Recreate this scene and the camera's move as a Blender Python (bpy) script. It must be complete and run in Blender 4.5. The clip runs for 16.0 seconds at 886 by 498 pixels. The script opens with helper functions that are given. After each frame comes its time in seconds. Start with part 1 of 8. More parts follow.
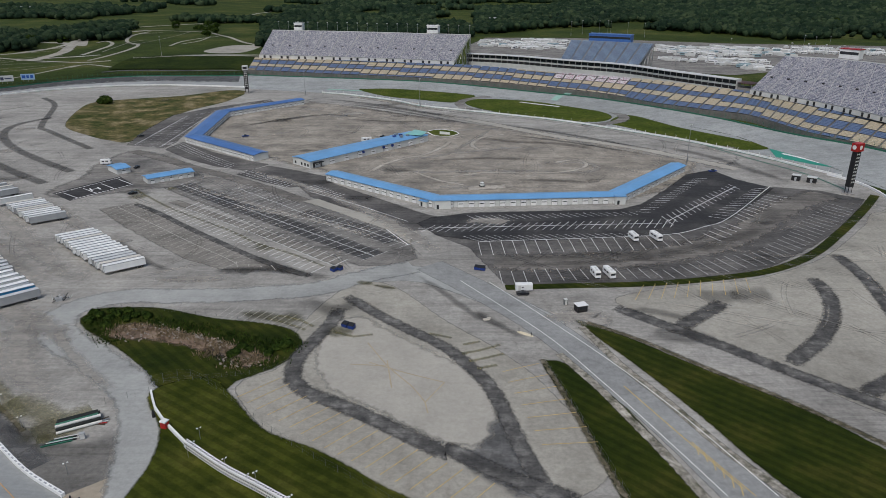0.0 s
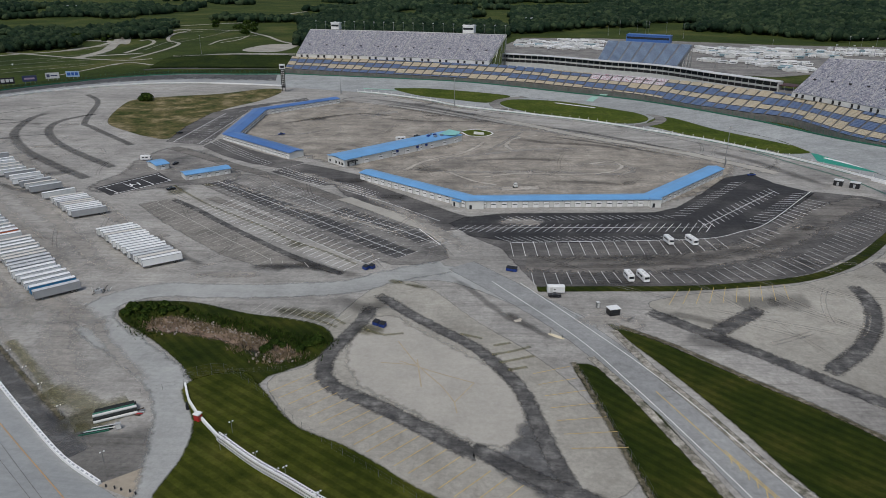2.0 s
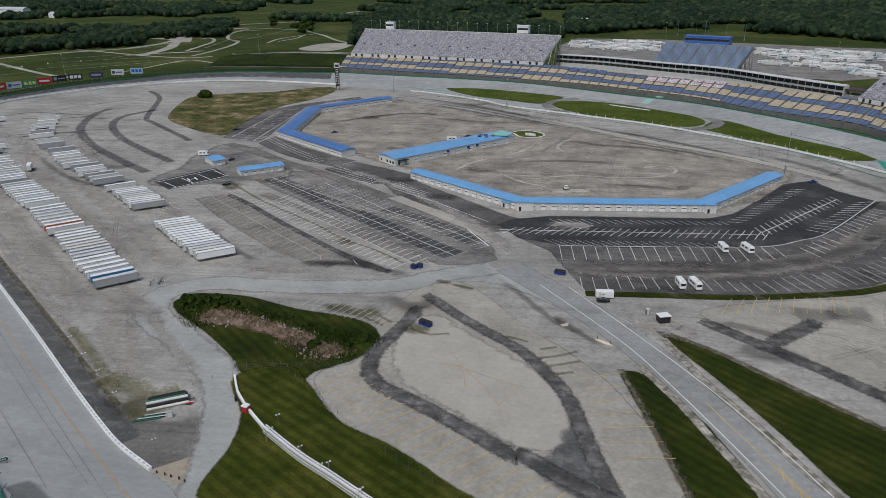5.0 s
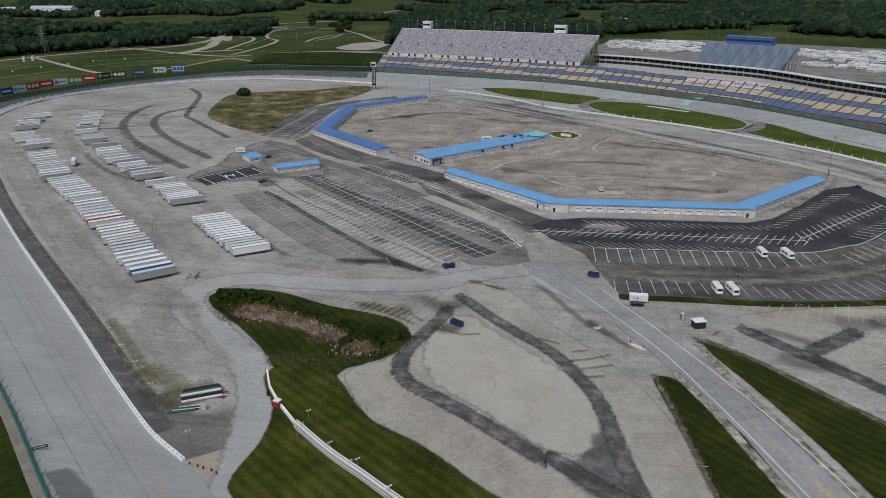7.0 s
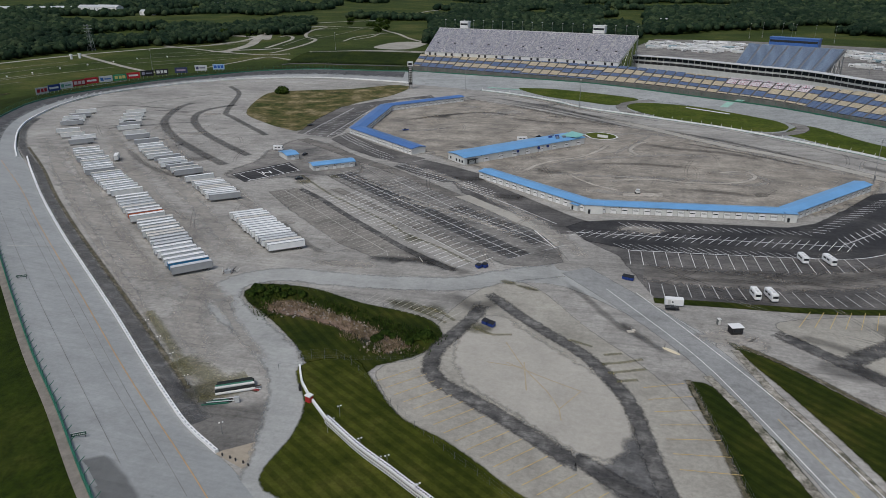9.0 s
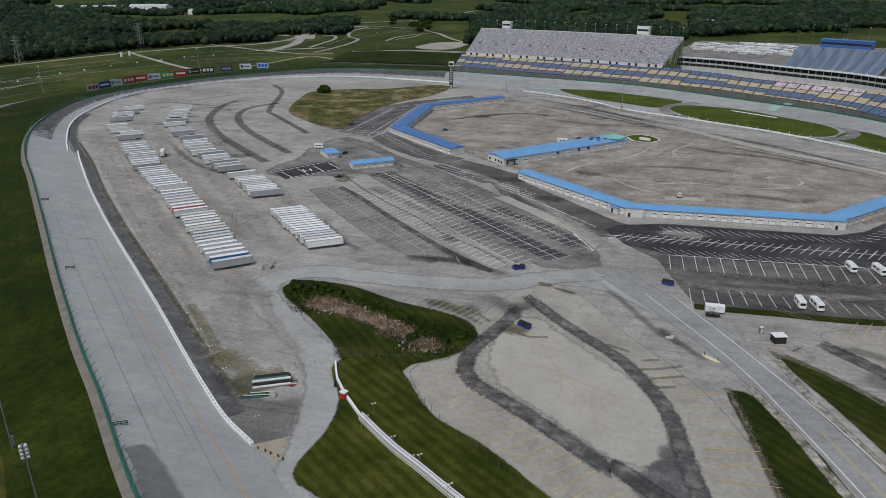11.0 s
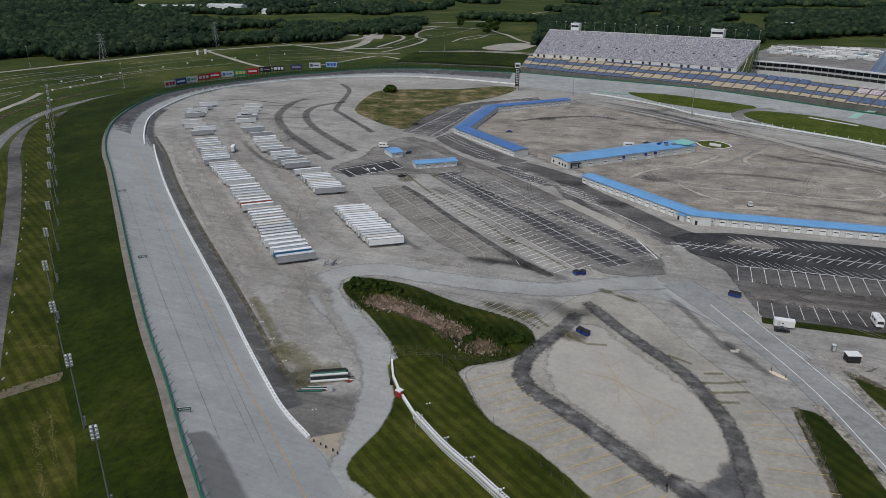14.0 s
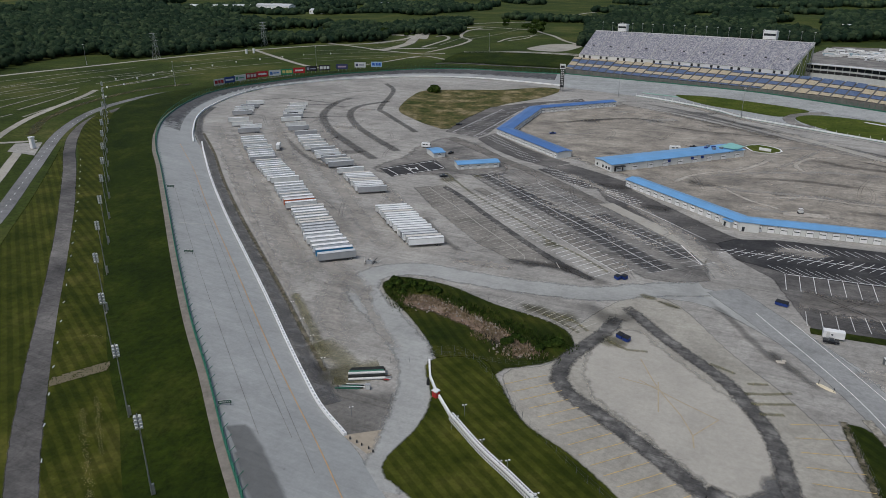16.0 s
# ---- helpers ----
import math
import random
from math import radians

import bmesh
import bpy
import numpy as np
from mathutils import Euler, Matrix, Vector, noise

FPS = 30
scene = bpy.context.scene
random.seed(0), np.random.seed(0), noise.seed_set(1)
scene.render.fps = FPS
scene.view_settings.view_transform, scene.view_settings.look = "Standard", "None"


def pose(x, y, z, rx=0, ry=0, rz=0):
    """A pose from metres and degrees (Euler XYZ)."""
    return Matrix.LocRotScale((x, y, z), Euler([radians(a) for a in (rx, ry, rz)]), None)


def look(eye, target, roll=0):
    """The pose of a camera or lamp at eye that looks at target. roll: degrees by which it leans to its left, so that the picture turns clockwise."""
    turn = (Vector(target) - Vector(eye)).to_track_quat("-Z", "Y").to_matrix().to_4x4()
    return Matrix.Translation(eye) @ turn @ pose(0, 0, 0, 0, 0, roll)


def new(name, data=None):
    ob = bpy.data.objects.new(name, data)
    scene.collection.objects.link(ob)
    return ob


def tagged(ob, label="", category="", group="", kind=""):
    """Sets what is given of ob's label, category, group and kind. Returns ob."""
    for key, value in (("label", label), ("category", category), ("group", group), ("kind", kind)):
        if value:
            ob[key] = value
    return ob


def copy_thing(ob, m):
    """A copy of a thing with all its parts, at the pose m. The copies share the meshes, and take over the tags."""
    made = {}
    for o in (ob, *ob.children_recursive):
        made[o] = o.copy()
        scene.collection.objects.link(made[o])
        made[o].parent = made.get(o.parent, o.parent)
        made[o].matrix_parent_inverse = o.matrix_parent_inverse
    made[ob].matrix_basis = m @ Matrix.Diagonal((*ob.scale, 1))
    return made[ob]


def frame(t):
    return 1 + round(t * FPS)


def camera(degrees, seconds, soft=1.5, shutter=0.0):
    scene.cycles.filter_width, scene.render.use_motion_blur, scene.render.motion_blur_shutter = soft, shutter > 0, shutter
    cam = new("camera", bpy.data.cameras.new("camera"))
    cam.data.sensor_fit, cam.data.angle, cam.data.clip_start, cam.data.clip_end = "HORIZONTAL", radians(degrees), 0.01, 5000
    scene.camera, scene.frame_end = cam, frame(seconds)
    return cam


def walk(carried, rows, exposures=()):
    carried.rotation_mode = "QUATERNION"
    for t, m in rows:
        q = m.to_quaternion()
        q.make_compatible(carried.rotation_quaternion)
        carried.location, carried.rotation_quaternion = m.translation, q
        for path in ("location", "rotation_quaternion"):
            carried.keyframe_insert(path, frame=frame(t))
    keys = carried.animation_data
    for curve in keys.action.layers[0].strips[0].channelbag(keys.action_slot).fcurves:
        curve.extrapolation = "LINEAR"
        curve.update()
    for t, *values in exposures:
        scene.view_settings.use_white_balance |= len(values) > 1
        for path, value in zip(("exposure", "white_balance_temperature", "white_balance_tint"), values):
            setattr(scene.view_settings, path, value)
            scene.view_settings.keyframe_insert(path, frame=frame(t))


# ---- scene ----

# ================= camera =================
cam = camera(64.49, 16.0, soft=0.65)
walk(cam, [
    (0.0, pose(-0.08, -0.67, 115.80, 68.208, -0.073, 0.010)),
    (0.5, pose(-0.08, -0.65, 115.80, 68.200, -0.066, 0.697)),
    (1.0, pose(-0.10, -0.62, 115.82, 68.188, -0.070, 1.416)),
    (1.5, pose(-0.12, -0.59, 115.82, 68.190, -0.068, 2.108)),
    (2.0, pose(-0.17, -0.55, 115.82, 68.195, -0.075, 2.806)),
    (2.5, pose(-0.19, -0.50, 115.85, 68.192, -0.068, 3.502)),
    (3.0, pose(-0.20, -0.45, 115.88, 68.190, -0.055, 4.195)),
    (3.5, pose(-0.19, -0.39, 115.94, 68.194, -0.050, 4.896)),
    (4.0, pose(-0.16, -0.34, 116.02, 68.190, -0.047, 5.607)),
    (6.5, pose(0.00, -0.02, 116.11, 68.144, -0.016, 9.183)),
    (7.0, pose(0.02, 0.00, 116.08, 68.140, -0.005, 9.912)),
    (7.5, pose(0.03, 0.03, 116.00, 68.136, 0.000, 10.640)),
    (8.0, pose(0.06, 0.08, 115.88, 68.132, 0.008, 11.381)),
    (10.5, pose(0.10, 0.20, 115.73, 68.150, 0.022, 15.195)),
    (11.0, pose(0.07, 0.27, 115.68, 68.158, 0.008, 16.104)),
    (11.5, pose(0.04, 0.31, 115.67, 68.174, -0.008, 17.013)),
    (12.0, pose(0.00, 0.34, 115.72, 68.177, -0.014, 17.897)),
    (12.5, pose(-0.02, 0.40, 115.77, 68.186, -0.006, 18.765)),
    (13.0, pose(0.00, 0.45, 115.82, 68.198, 0.010, 19.636)),
    (13.5, pose(-0.01, 0.55, 115.87, 68.197, 0.006, 20.500)),
    (14.0, pose(-0.04, 0.67, 115.94, 68.203, 0.004, 21.368)),
    (14.5, pose(-0.05, 0.80, 115.98, 68.207, 0.010, 22.254)),
    (15.0, pose(-0.03, 0.95, 115.98, 68.219, 0.036, 23.143)),
    (15.5, pose(0.02, 1.00, 116.02, 68.223, 0.050, 24.028)),
    (16.0, pose(0.03, 1.06, 116.05, 68.225, 0.050, 24.905)),
])

# ================= light =================
world = bpy.data.worlds.new("sky")
scene.world = world
world.use_nodes = True
wn = world.node_tree
sky = wn.nodes.new("ShaderNodeTexSky")
sky.sky_type = "NISHITA"
sky.sun_disc = False
sky.sun_elevation = radians(59.8)
sky.sun_rotation = radians(200)
sky.dust_density = 3.0
sky.air_density = 1.2
wn.links.new(sky.outputs[0], wn.nodes["Background"].inputs[0])
wn.nodes["Background"].inputs[1].default_value = 0.10
sun_data = bpy.data.lights.new("sun", "SUN")
sun_data.energy = 1.65
sun_data.angle = radians(14)
sun_data.color = (0.985, 0.985, 0.965)
sun = new("sun", sun_data)
sun.matrix_world = look((-100, -280, 510), (0, 0, 0))
scene.view_settings.exposure = -0.09


# ================= materials =================
class Nodes:
    """Small helper round one node material."""

    def __init__(self, name, rough=0.85, metal=0.0, spec=0.3):
        self.m = bpy.data.materials.new(name)
        self.m.use_nodes = True
        self.t = self.m.node_tree
        self.b = self.t.nodes["Principled BSDF"]
        self.b.inputs["Roughness"].default_value = rough
        self.b.inputs["Metallic"].default_value = metal
        self.b.inputs["Specular IOR Level"].default_value = spec
        self.co = self.t.nodes.new("ShaderNodeTexCoord").outputs["Object"]

    def link(self, a, b):
        self.t.links.new(a, b)

    def noise(self, scale, detail=4.0, rough=0.6, stretch=None, turn=0.0):
        co = self.co
        if stretch:
            mp = self.t.nodes.new("ShaderNodeMapping")
            mp.inputs["Rotation"].default_value = (0, 0, radians(turn))
            mp.inputs["Scale"].default_value = stretch
            self.link(co, mp.inputs["Vector"])
            co = mp.outputs[0]
        n = self.t.nodes.new("ShaderNodeTexNoise")
        n.inputs["Scale"].default_value = scale
        n.inputs["Detail"].default_value = detail
        n.inputs["Roughness"].default_value = rough
        self.link(co, n.inputs["Vector"])
        return n.outputs["Fac"]

    def ramp(self, fac, stops):
        r = self.t.nodes.new("ShaderNodeValToRGB")
        e = r.color_ramp.elements
        while len(e) < len(stops):
            e.new(0.5)
        for k, (p, c) in zip(e, stops):
            k.position = p
            k.color = (*c, 1) if len(c) == 3 else c
        self.link(fac, r.inputs[0])
        return r.outputs[0]

    def mix(self, fac, a, b, mode="MIX"):
        n = self.t.nodes.new("ShaderNodeMix")
        n.data_type, n.blend_type = "RGBA", mode
        for sock, v in ((n.inputs[0], fac), (n.inputs[6], a), (n.inputs[7], b)):
            if isinstance(v, (int, float)):
                sock.default_value = v
            elif isinstance(v, tuple):
                sock.default_value = (*v, 1)
            else:
                self.link(v, sock)
        return n.outputs[2]

    def out(self, colour):
        if isinstance(colour, tuple):
            self.b.inputs["Base Color"].default_value = (*colour, 1)
        else:
            self.link(colour, self.b.inputs["Base Color"])
        return self.m

    def ragged(self, cover=1.0, scale=0.22):
        """Worn, ragged border: the sheet thins out where its fade value falls to nought."""
        at = self.t.nodes.new("ShaderNodeAttribute")
        at.attribute_name = "fade"
        ma = self.t.nodes.new("ShaderNodeMath")
        ma.operation = "MULTIPLY_ADD"
        self.link(self.noise(scale, 7, 0.7), ma.inputs[0])
        ma.inputs[1].default_value = 1.6
        self.link(at.outputs["Fac"], ma.inputs[2])
        mr = self.t.nodes.new("ShaderNodeMapRange")
        mr.inputs["From Min"].default_value = 0.92
        mr.inputs["From Max"].default_value = 1.5
        mr.inputs["To Max"].default_value = cover
        self.link(ma.outputs[0], mr.inputs["Value"])
        self.link(mr.outputs["Result"], self.b.inputs["Alpha"])

    def bump(self, fac, strength=0.3, dist=0.1):
        n = self.t.nodes.new("ShaderNodeBump")
        n.inputs["Strength"].default_value = strength
        n.inputs["Distance"].default_value = dist
        self.link(fac, n.inputs["Height"])
        self.link(n.outputs[0], self.b.inputs["Normal"])


def paved(name, base, light, dark, big=0.02, fine=0.6, turn=35.0, streak=0.5, cover=1.0, crack=0.35, wear=0.22, grit=1.0):
    """Worn paving: broad stains, streaks of wheels, fine grain."""
    n = Nodes(name, 0.9)
    broad = n.noise(big, 6, 0.62)
    c = n.ramp(broad, [(0.3, dark), (0.5, base), (0.72, light)])
    st = n.ramp(n.noise(0.035, 5, 0.6, (0.35, 3.0, 1), turn), [(0.35, (0.62, 0.62, 0.63)), (0.6, (1, 1, 1))])
    c = n.mix(streak, c, st, "MULTIPLY")
    st = n.ramp(n.noise(0.12, 6, 0.7, (0.25, 2.2, 1), turn + 12), [(0.33, (0.6, 0.6, 0.6)), (0.55, (1, 1, 1)), (0.8, (1.18, 1.18, 1.17))])
    c = n.mix(streak * 0.8, c, st, "MULTIPLY")
    g = n.ramp(n.noise(fine, 6, 0.8), [(0.37, (0.62, 0.62, 0.62)), (0.63, (1.26, 1.26, 1.25))])
    c = n.mix(0.65 * grit, c, g, "MULTIPLY")
    for ang, amount in ((turn - 8, 0.5), (turn + 47, 0.3), (turn + 96, 0.3)):
        ty = n.ramp(n.noise(0.3, 5, 0.65, (0.07, 1.7, 1), ang), [(0.37, (0.5, 0.5, 0.5)), (0.44, (1, 1, 1)), (0.58, (1, 1, 1)), (0.66, (1.35, 1.34, 1.31))])
        c = n.mix(amount * streak * 1.6, c, ty, "MULTIPLY")
    mid = n.ramp(n.noise(0.11, 7, 0.72), [(0.34, (0.68, 0.67, 0.66)), (0.5, (1, 1, 1)), (0.68, (1.2, 1.2, 1.19))])
    c = n.mix(0.75 * grit, c, mid, "MULTIPLY")
    vo = n.t.nodes.new("ShaderNodeTexVoronoi")
    vo.feature = "DISTANCE_TO_EDGE"
    vo.inputs["Scale"].default_value = 0.09
    wob = n.t.nodes.new("ShaderNodeTexNoise")
    wob.inputs["Scale"].default_value = 0.12
    ad = n.t.nodes.new("ShaderNodeMix")
    ad.data_type, ad.blend_type = "RGBA", "LINEAR_LIGHT"
    ad.inputs[0].default_value = 0.9
    n.link(n.co, wob.inputs["Vector"])
    n.link(n.co, ad.inputs[6])
    n.link(wob.outputs["Color"], ad.inputs[7])
    n.link(ad.outputs[2], vo.inputs["Vector"])
    c = n.mix(crack, c, n.ramp(vo.outputs["Distance"], [(0.0, (0.35, 0.34, 0.33)), (0.022, (1, 1, 1))]), "MULTIPLY")
    n.bump(n.noise(2.0, 3), 0.15, 0.05)
    n.ragged(cover, wear)
    return n.out(c)


def turf(name, deep, mid, dry, big=0.02, stripes=None, soft=True):
    n = Nodes(name, 0.95, spec=0.1)
    c = n.ramp(n.noise(big, 6, 0.65), [(0.37, deep), (0.52, mid), (0.68, dry)])
    g = n.ramp(n.noise(0.35, 6, 0.8), [(0.3, (0.4, 0.42, 0.4)), (0.7, (1.6, 1.55, 1.4))])
    c = n.mix(0.95 if stripes is None else 0.55, c, g, "MULTIPLY")
    g = n.ramp(n.noise(0.09, 6, 0.7), [(0.32, (0.68, 0.72, 0.68)), (0.68, (1.32, 1.22, 1.15))])
    c = n.mix(0.8 if stripes is None else 0.5, c, g, "MULTIPLY")
    if stripes is not None:
        w = n.t.nodes.new("ShaderNodeTexWave")
        w.inputs["Scale"].default_value = 0.09
        w.inputs["Distortion"].default_value = 0.6
        mp = n.t.nodes.new("ShaderNodeMapping")
        mp.inputs["Rotation"].default_value = (0, 0, radians(stripes))
        n.link(n.co, mp.inputs["Vector"])
        n.link(mp.outputs[0], w.inputs["Vector"])
        c = n.mix(0.7, c, n.ramp(w.outputs["Fac"], [(0.35, (0.7, 0.74, 0.64)), (0.65, (1.2, 1.16, 1.12))]), "MULTIPLY")
    n.bump(n.noise(1.2, 4, 0.8), 0.5, 0.3)
    if soft:
        n.ragged(1.0, 0.6)
    return n.out(c)


def plain(name, colour, rough=0.6, metal=0.0, var=0.25, scale=0.4, spec=0.4):
    """Painted or bare stuff with slight dirt."""
    n = Nodes(name, rough, metal, spec)
    g = n.ramp(n.noise(scale, 5, 0.7), [(0.25, (1 - var,) * 3), (0.7, (1.05,) * 3)])
    return n.out(n.mix(1.0, colour, g, "MULTIPLY"))


PAVE = paved("old_pavement", (0.362, 0.346, 0.317), (0.45, 0.43, 0.395), (0.26, 0.248, 0.228), crack=0.15, streak=0.42, turn=45, grit=0.85)
PAVE_LIGHT = paved("light_pavement", (0.35, 0.33, 0.285), (0.44, 0.416, 0.362), (0.255, 0.24, 0.208), streak=0.07, crack=0.12, grit=0.65)
PALE_LOT = paved("pale_paving", (0.385, 0.363, 0.318), (0.43, 0.405, 0.356), (0.335, 0.315, 0.277), streak=0.03, crack=0.0, grit=0.35)
EXIT_GREY = paved("exit_road_asphalt", (0.285, 0.289, 0.282), (0.34, 0.343, 0.333), (0.235, 0.239, 0.234), streak=0.15, crack=0.0, grit=0.7)
SHOULDER = paved("gravel_shoulder", (0.26, 0.24, 0.2), (0.46, 0.43, 0.38), (0.08, 0.08, 0.05), big=0.3, streak=0.0, crack=0.0, grit=1.3, wear=0.6)
DIRT_EDGE = paved("weedy_edge", (0.11, 0.095, 0.06), (0.3, 0.27, 0.22), (0.035, 0.042, 0.016), big=0.35, streak=0.0, crack=0.0, grit=1.3, wear=0.7, cover=0.85)
FRONT_GREY = paved("front_asphalt", (0.34, 0.352, 0.346), (0.4, 0.412, 0.402), (0.28, 0.29, 0.284), big=0.012, streak=0.25, turn=-20, crack=0.0, grit=0.7)
GRAVEL_ROAD = paved("grey_road", (0.355, 0.358, 0.342), (0.42, 0.422, 0.404), (0.275, 0.278, 0.267), big=0.03, streak=0.14, turn=45, crack=0.0, grit=0.45)
ASPHALT = paved("dark_asphalt", (0.046, 0.045, 0.046), (0.105, 0.1, 0.095), (0.03, 0.03, 0.032), big=0.04)
ASPHALT_WORN = paved("worn_asphalt", (0.125, 0.118, 0.112), (0.23, 0.215, 0.2), (0.055, 0.053, 0.052), big=0.03)
INFIELD = paved("infield_dust", (0.325, 0.292, 0.246), (0.46, 0.415, 0.352), (0.19, 0.172, 0.15), big=0.045, turn=-28, streak=0.42, crack=0.1, fine=0.5)
LANE = paved("patchy_lane", (0.108, 0.104, 0.099), (0.28, 0.27, 0.252), (0.045, 0.045, 0.046), big=0.17, streak=0.6, crack=0.0, wear=0.7)
LANE_FAINT = paved("faded_lane", (0.07, 0.068, 0.067), (0.12, 0.116, 0.11), (0.05, 0.049, 0.048), big=0.1, streak=0.3, crack=0.0, wear=0.3, cover=0.48)
TRACK = paved("race_asphalt", (0.335, 0.345, 0.338), (0.375, 0.386, 0.379), (0.285, 0.294, 0.289), big=0.012, streak=0.14, turn=43, crack=0.0, grit=0.35)
BANK = paved("banked_asphalt", (0.1, 0.1, 0.102), (0.13, 0.13, 0.13), (0.07, 0.07, 0.072), big=0.01, streak=0.25, turn=-45, crack=0.0)
GRASS = turf("field_grass", (0.024, 0.04, 0.009), (0.043, 0.062, 0.014), (0.088, 0.094, 0.032), 0.009, soft=False)
LAWN = turf("mown_grass", (0.015, 0.025, 0.003), (0.026, 0.036, 0.005), (0.052, 0.054, 0.011), 0.04, stripes=-45)
DRY_LAWN = turf("browning_mown_grass", (0.024, 0.034, 0.004), (0.041, 0.05, 0.007), (0.076, 0.076, 0.018), 0.06, stripes=118)
VERGE = turf("yellowing_mown_grass", (0.026, 0.036, 0.004), (0.044, 0.054, 0.008), (0.076, 0.079, 0.017), 0.05, stripes=-55)
ROAD = paved("road_asphalt", (0.19, 0.19, 0.19), (0.25, 0.25, 0.25), (0.14, 0.14, 0.14), streak=0.2, crack=0.0)
FRONT_LAWN = turf("bright_mown_grass", (0.04, 0.062, 0.008), (0.06, 0.085, 0.012), (0.085, 0.1, 0.022), 0.03)
SLOPE = turf("bank_grass", (0.012, 0.022, 0.0025), (0.019, 0.032, 0.0035), (0.036, 0.047, 0.008), 0.03, soft=False)
DRY = turf("dry_grass", (0.036, 0.054, 0.013), (0.11, 0.1, 0.046), (0.27, 0.228, 0.155), 0.045)
DUST = paved("pale_dust", (0.46, 0.43, 0.385), (0.54, 0.51, 0.46), (0.38, 0.355, 0.32), cover=0.55, crack=0.0, wear=0.12)
SOOT = paved("rubbered_paving", (0.05, 0.048, 0.046), (0.08, 0.075, 0.07), (0.035, 0.034, 0.033), cover=0.33, crack=0.0, wear=0.15)
PITCH = paved("worn_field_track", (0.3, 0.29, 0.235), (0.42, 0.4, 0.34), (0.18, 0.18, 0.12), cover=0.85, crack=0.0, wear=0.1)
BROWN_TRACK = paved("brown_field_track", (0.1, 0.085, 0.04), (0.15, 0.125, 0.065), (0.06, 0.06, 0.025), cover=0.6, crack=0.0, wear=0.15)
FAINT_SOOT = paved("faint_rubber", (0.05, 0.048, 0.046), (0.08, 0.075, 0.07), (0.035, 0.034, 0.033), cover=0.3, crack=0.0, wear=0.1)
FAINT_DUST = paved("faint_dust", (0.48, 0.44, 0.38), (0.55, 0.51, 0.45), (0.4, 0.37, 0.33), cover=0.3, crack=0.0, wear=0.1)
WEEDY = paved("weedy_paving", (0.12, 0.11, 0.05), (0.2, 0.18, 0.09), (0.06, 0.07, 0.025), cover=0.55, crack=0.0, wear=0.3)
WEEDY_FAINT = paved("sparse_weeds", (0.2, 0.182, 0.088), (0.3, 0.272, 0.16), (0.09, 0.095, 0.035), big=0.3, cover=0.5, crack=0.0, wear=0.9, streak=0.0)
SEALED_ROW = paved("sealed_row_asphalt", (0.088, 0.089, 0.093), (0.165, 0.163, 0.16), (0.055, 0.056, 0.059), big=0.05, streak=0.5, turn=43, crack=0.0, wear=0.3, cover=0.62)
GREY_LOT = paved("grey_brown_lot", (0.242, 0.229, 0.211), (0.33, 0.311, 0.284), (0.14, 0.134, 0.127), big=0.04, streak=0.6, turn=43, crack=0.1)
TAN_LOT = paved("tan_lot", (0.275, 0.256, 0.228), (0.34, 0.318, 0.284), (0.2, 0.187, 0.168), big=0.04, streak=0.4, turn=43, crack=0.1, cover=0.9)
BROWN_AISLE = paved("brown_aisle", (0.225, 0.207, 0.186), (0.31, 0.287, 0.258), (0.14, 0.131, 0.12), big=0.05, streak=0.7, turn=-8, crack=0.0, cover=0.88)
SHOULDER_DARK = paved("dark_wall_shoulder", (0.135, 0.134, 0.133), (0.24, 0.235, 0.225), (0.075, 0.075, 0.077), big=0.08, streak=0.7, turn=43, crack=0.0, wear=0.3, cover=0.7)
CORNER = paved("dusty_lane_corner", (0.15, 0.148, 0.147), (0.3, 0.295, 0.285), (0.07, 0.07, 0.07), big=0.16, streak=0.3, crack=0.0, wear=0.3, cover=0.8)
DUST_CLEAR = paved("clear_dust", (0.52, 0.475, 0.41), (0.6, 0.55, 0.48), (0.43, 0.39, 0.335), cover=0.85, crack=0.0, wear=0.35)
PAINT = plain("road_paint", (0.86, 0.86, 0.84), 0.7, var=0.3)
STALL_PAINT = plain("worn_stall_paint", (0.7, 0.7, 0.68), 0.75, var=0.45, scale=0.8)
FADED_PAINT = plain("faded_road_paint", (0.52, 0.5, 0.45), 0.8, var=0.4)
FAINT_ORANGE = plain("faint_orange_paint", (0.43, 0.36, 0.25), 0.8, var=0.3)
YELLOW = plain("yellow_paint", (0.64, 0.46, 0.17), 0.7, var=0.4)
ORANGE = plain("orange_paint", (0.6, 0.36, 0.16), 0.7, var=0.3)
WHITE = plain("white_panel", (0.8, 0.8, 0.79), 0.45, var=0.15, scale=0.15)
GREYWHITE = plain("dull_white_panel", (0.63, 0.63, 0.61), 0.5, var=0.2, scale=0.2)
CREAM = plain("cream_wall", (0.64, 0.645, 0.62), 0.6, var=0.15, scale=0.2)
BLUE_ROOF = plain("blue_metal_roof", (0.16, 0.37, 0.65), 0.35, 0.0, var=0.22, scale=0.08)
DOOR_EDGE = plain("grey_door_frame", (0.3, 0.3, 0.29), 0.6)
# darker copy of the blue roof, with the shading put into its colour
ROOF_SHADED = plain("shaded_blue_metal_roof", (0.07, 0.17, 0.42), 0.35, 0.0, var=0.3, scale=0.06)
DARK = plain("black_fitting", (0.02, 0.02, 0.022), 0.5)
GLASS = plain("dark_window", (0.03, 0.035, 0.04), 0.1, spec=0.6)
STEEL = plain("galvanised_steel", (0.36, 0.37, 0.38), 0.4, 0.6)
FENCE_STEEL = plain("dull_fence_steel", (0.14, 0.145, 0.15), 0.6, 0.3)
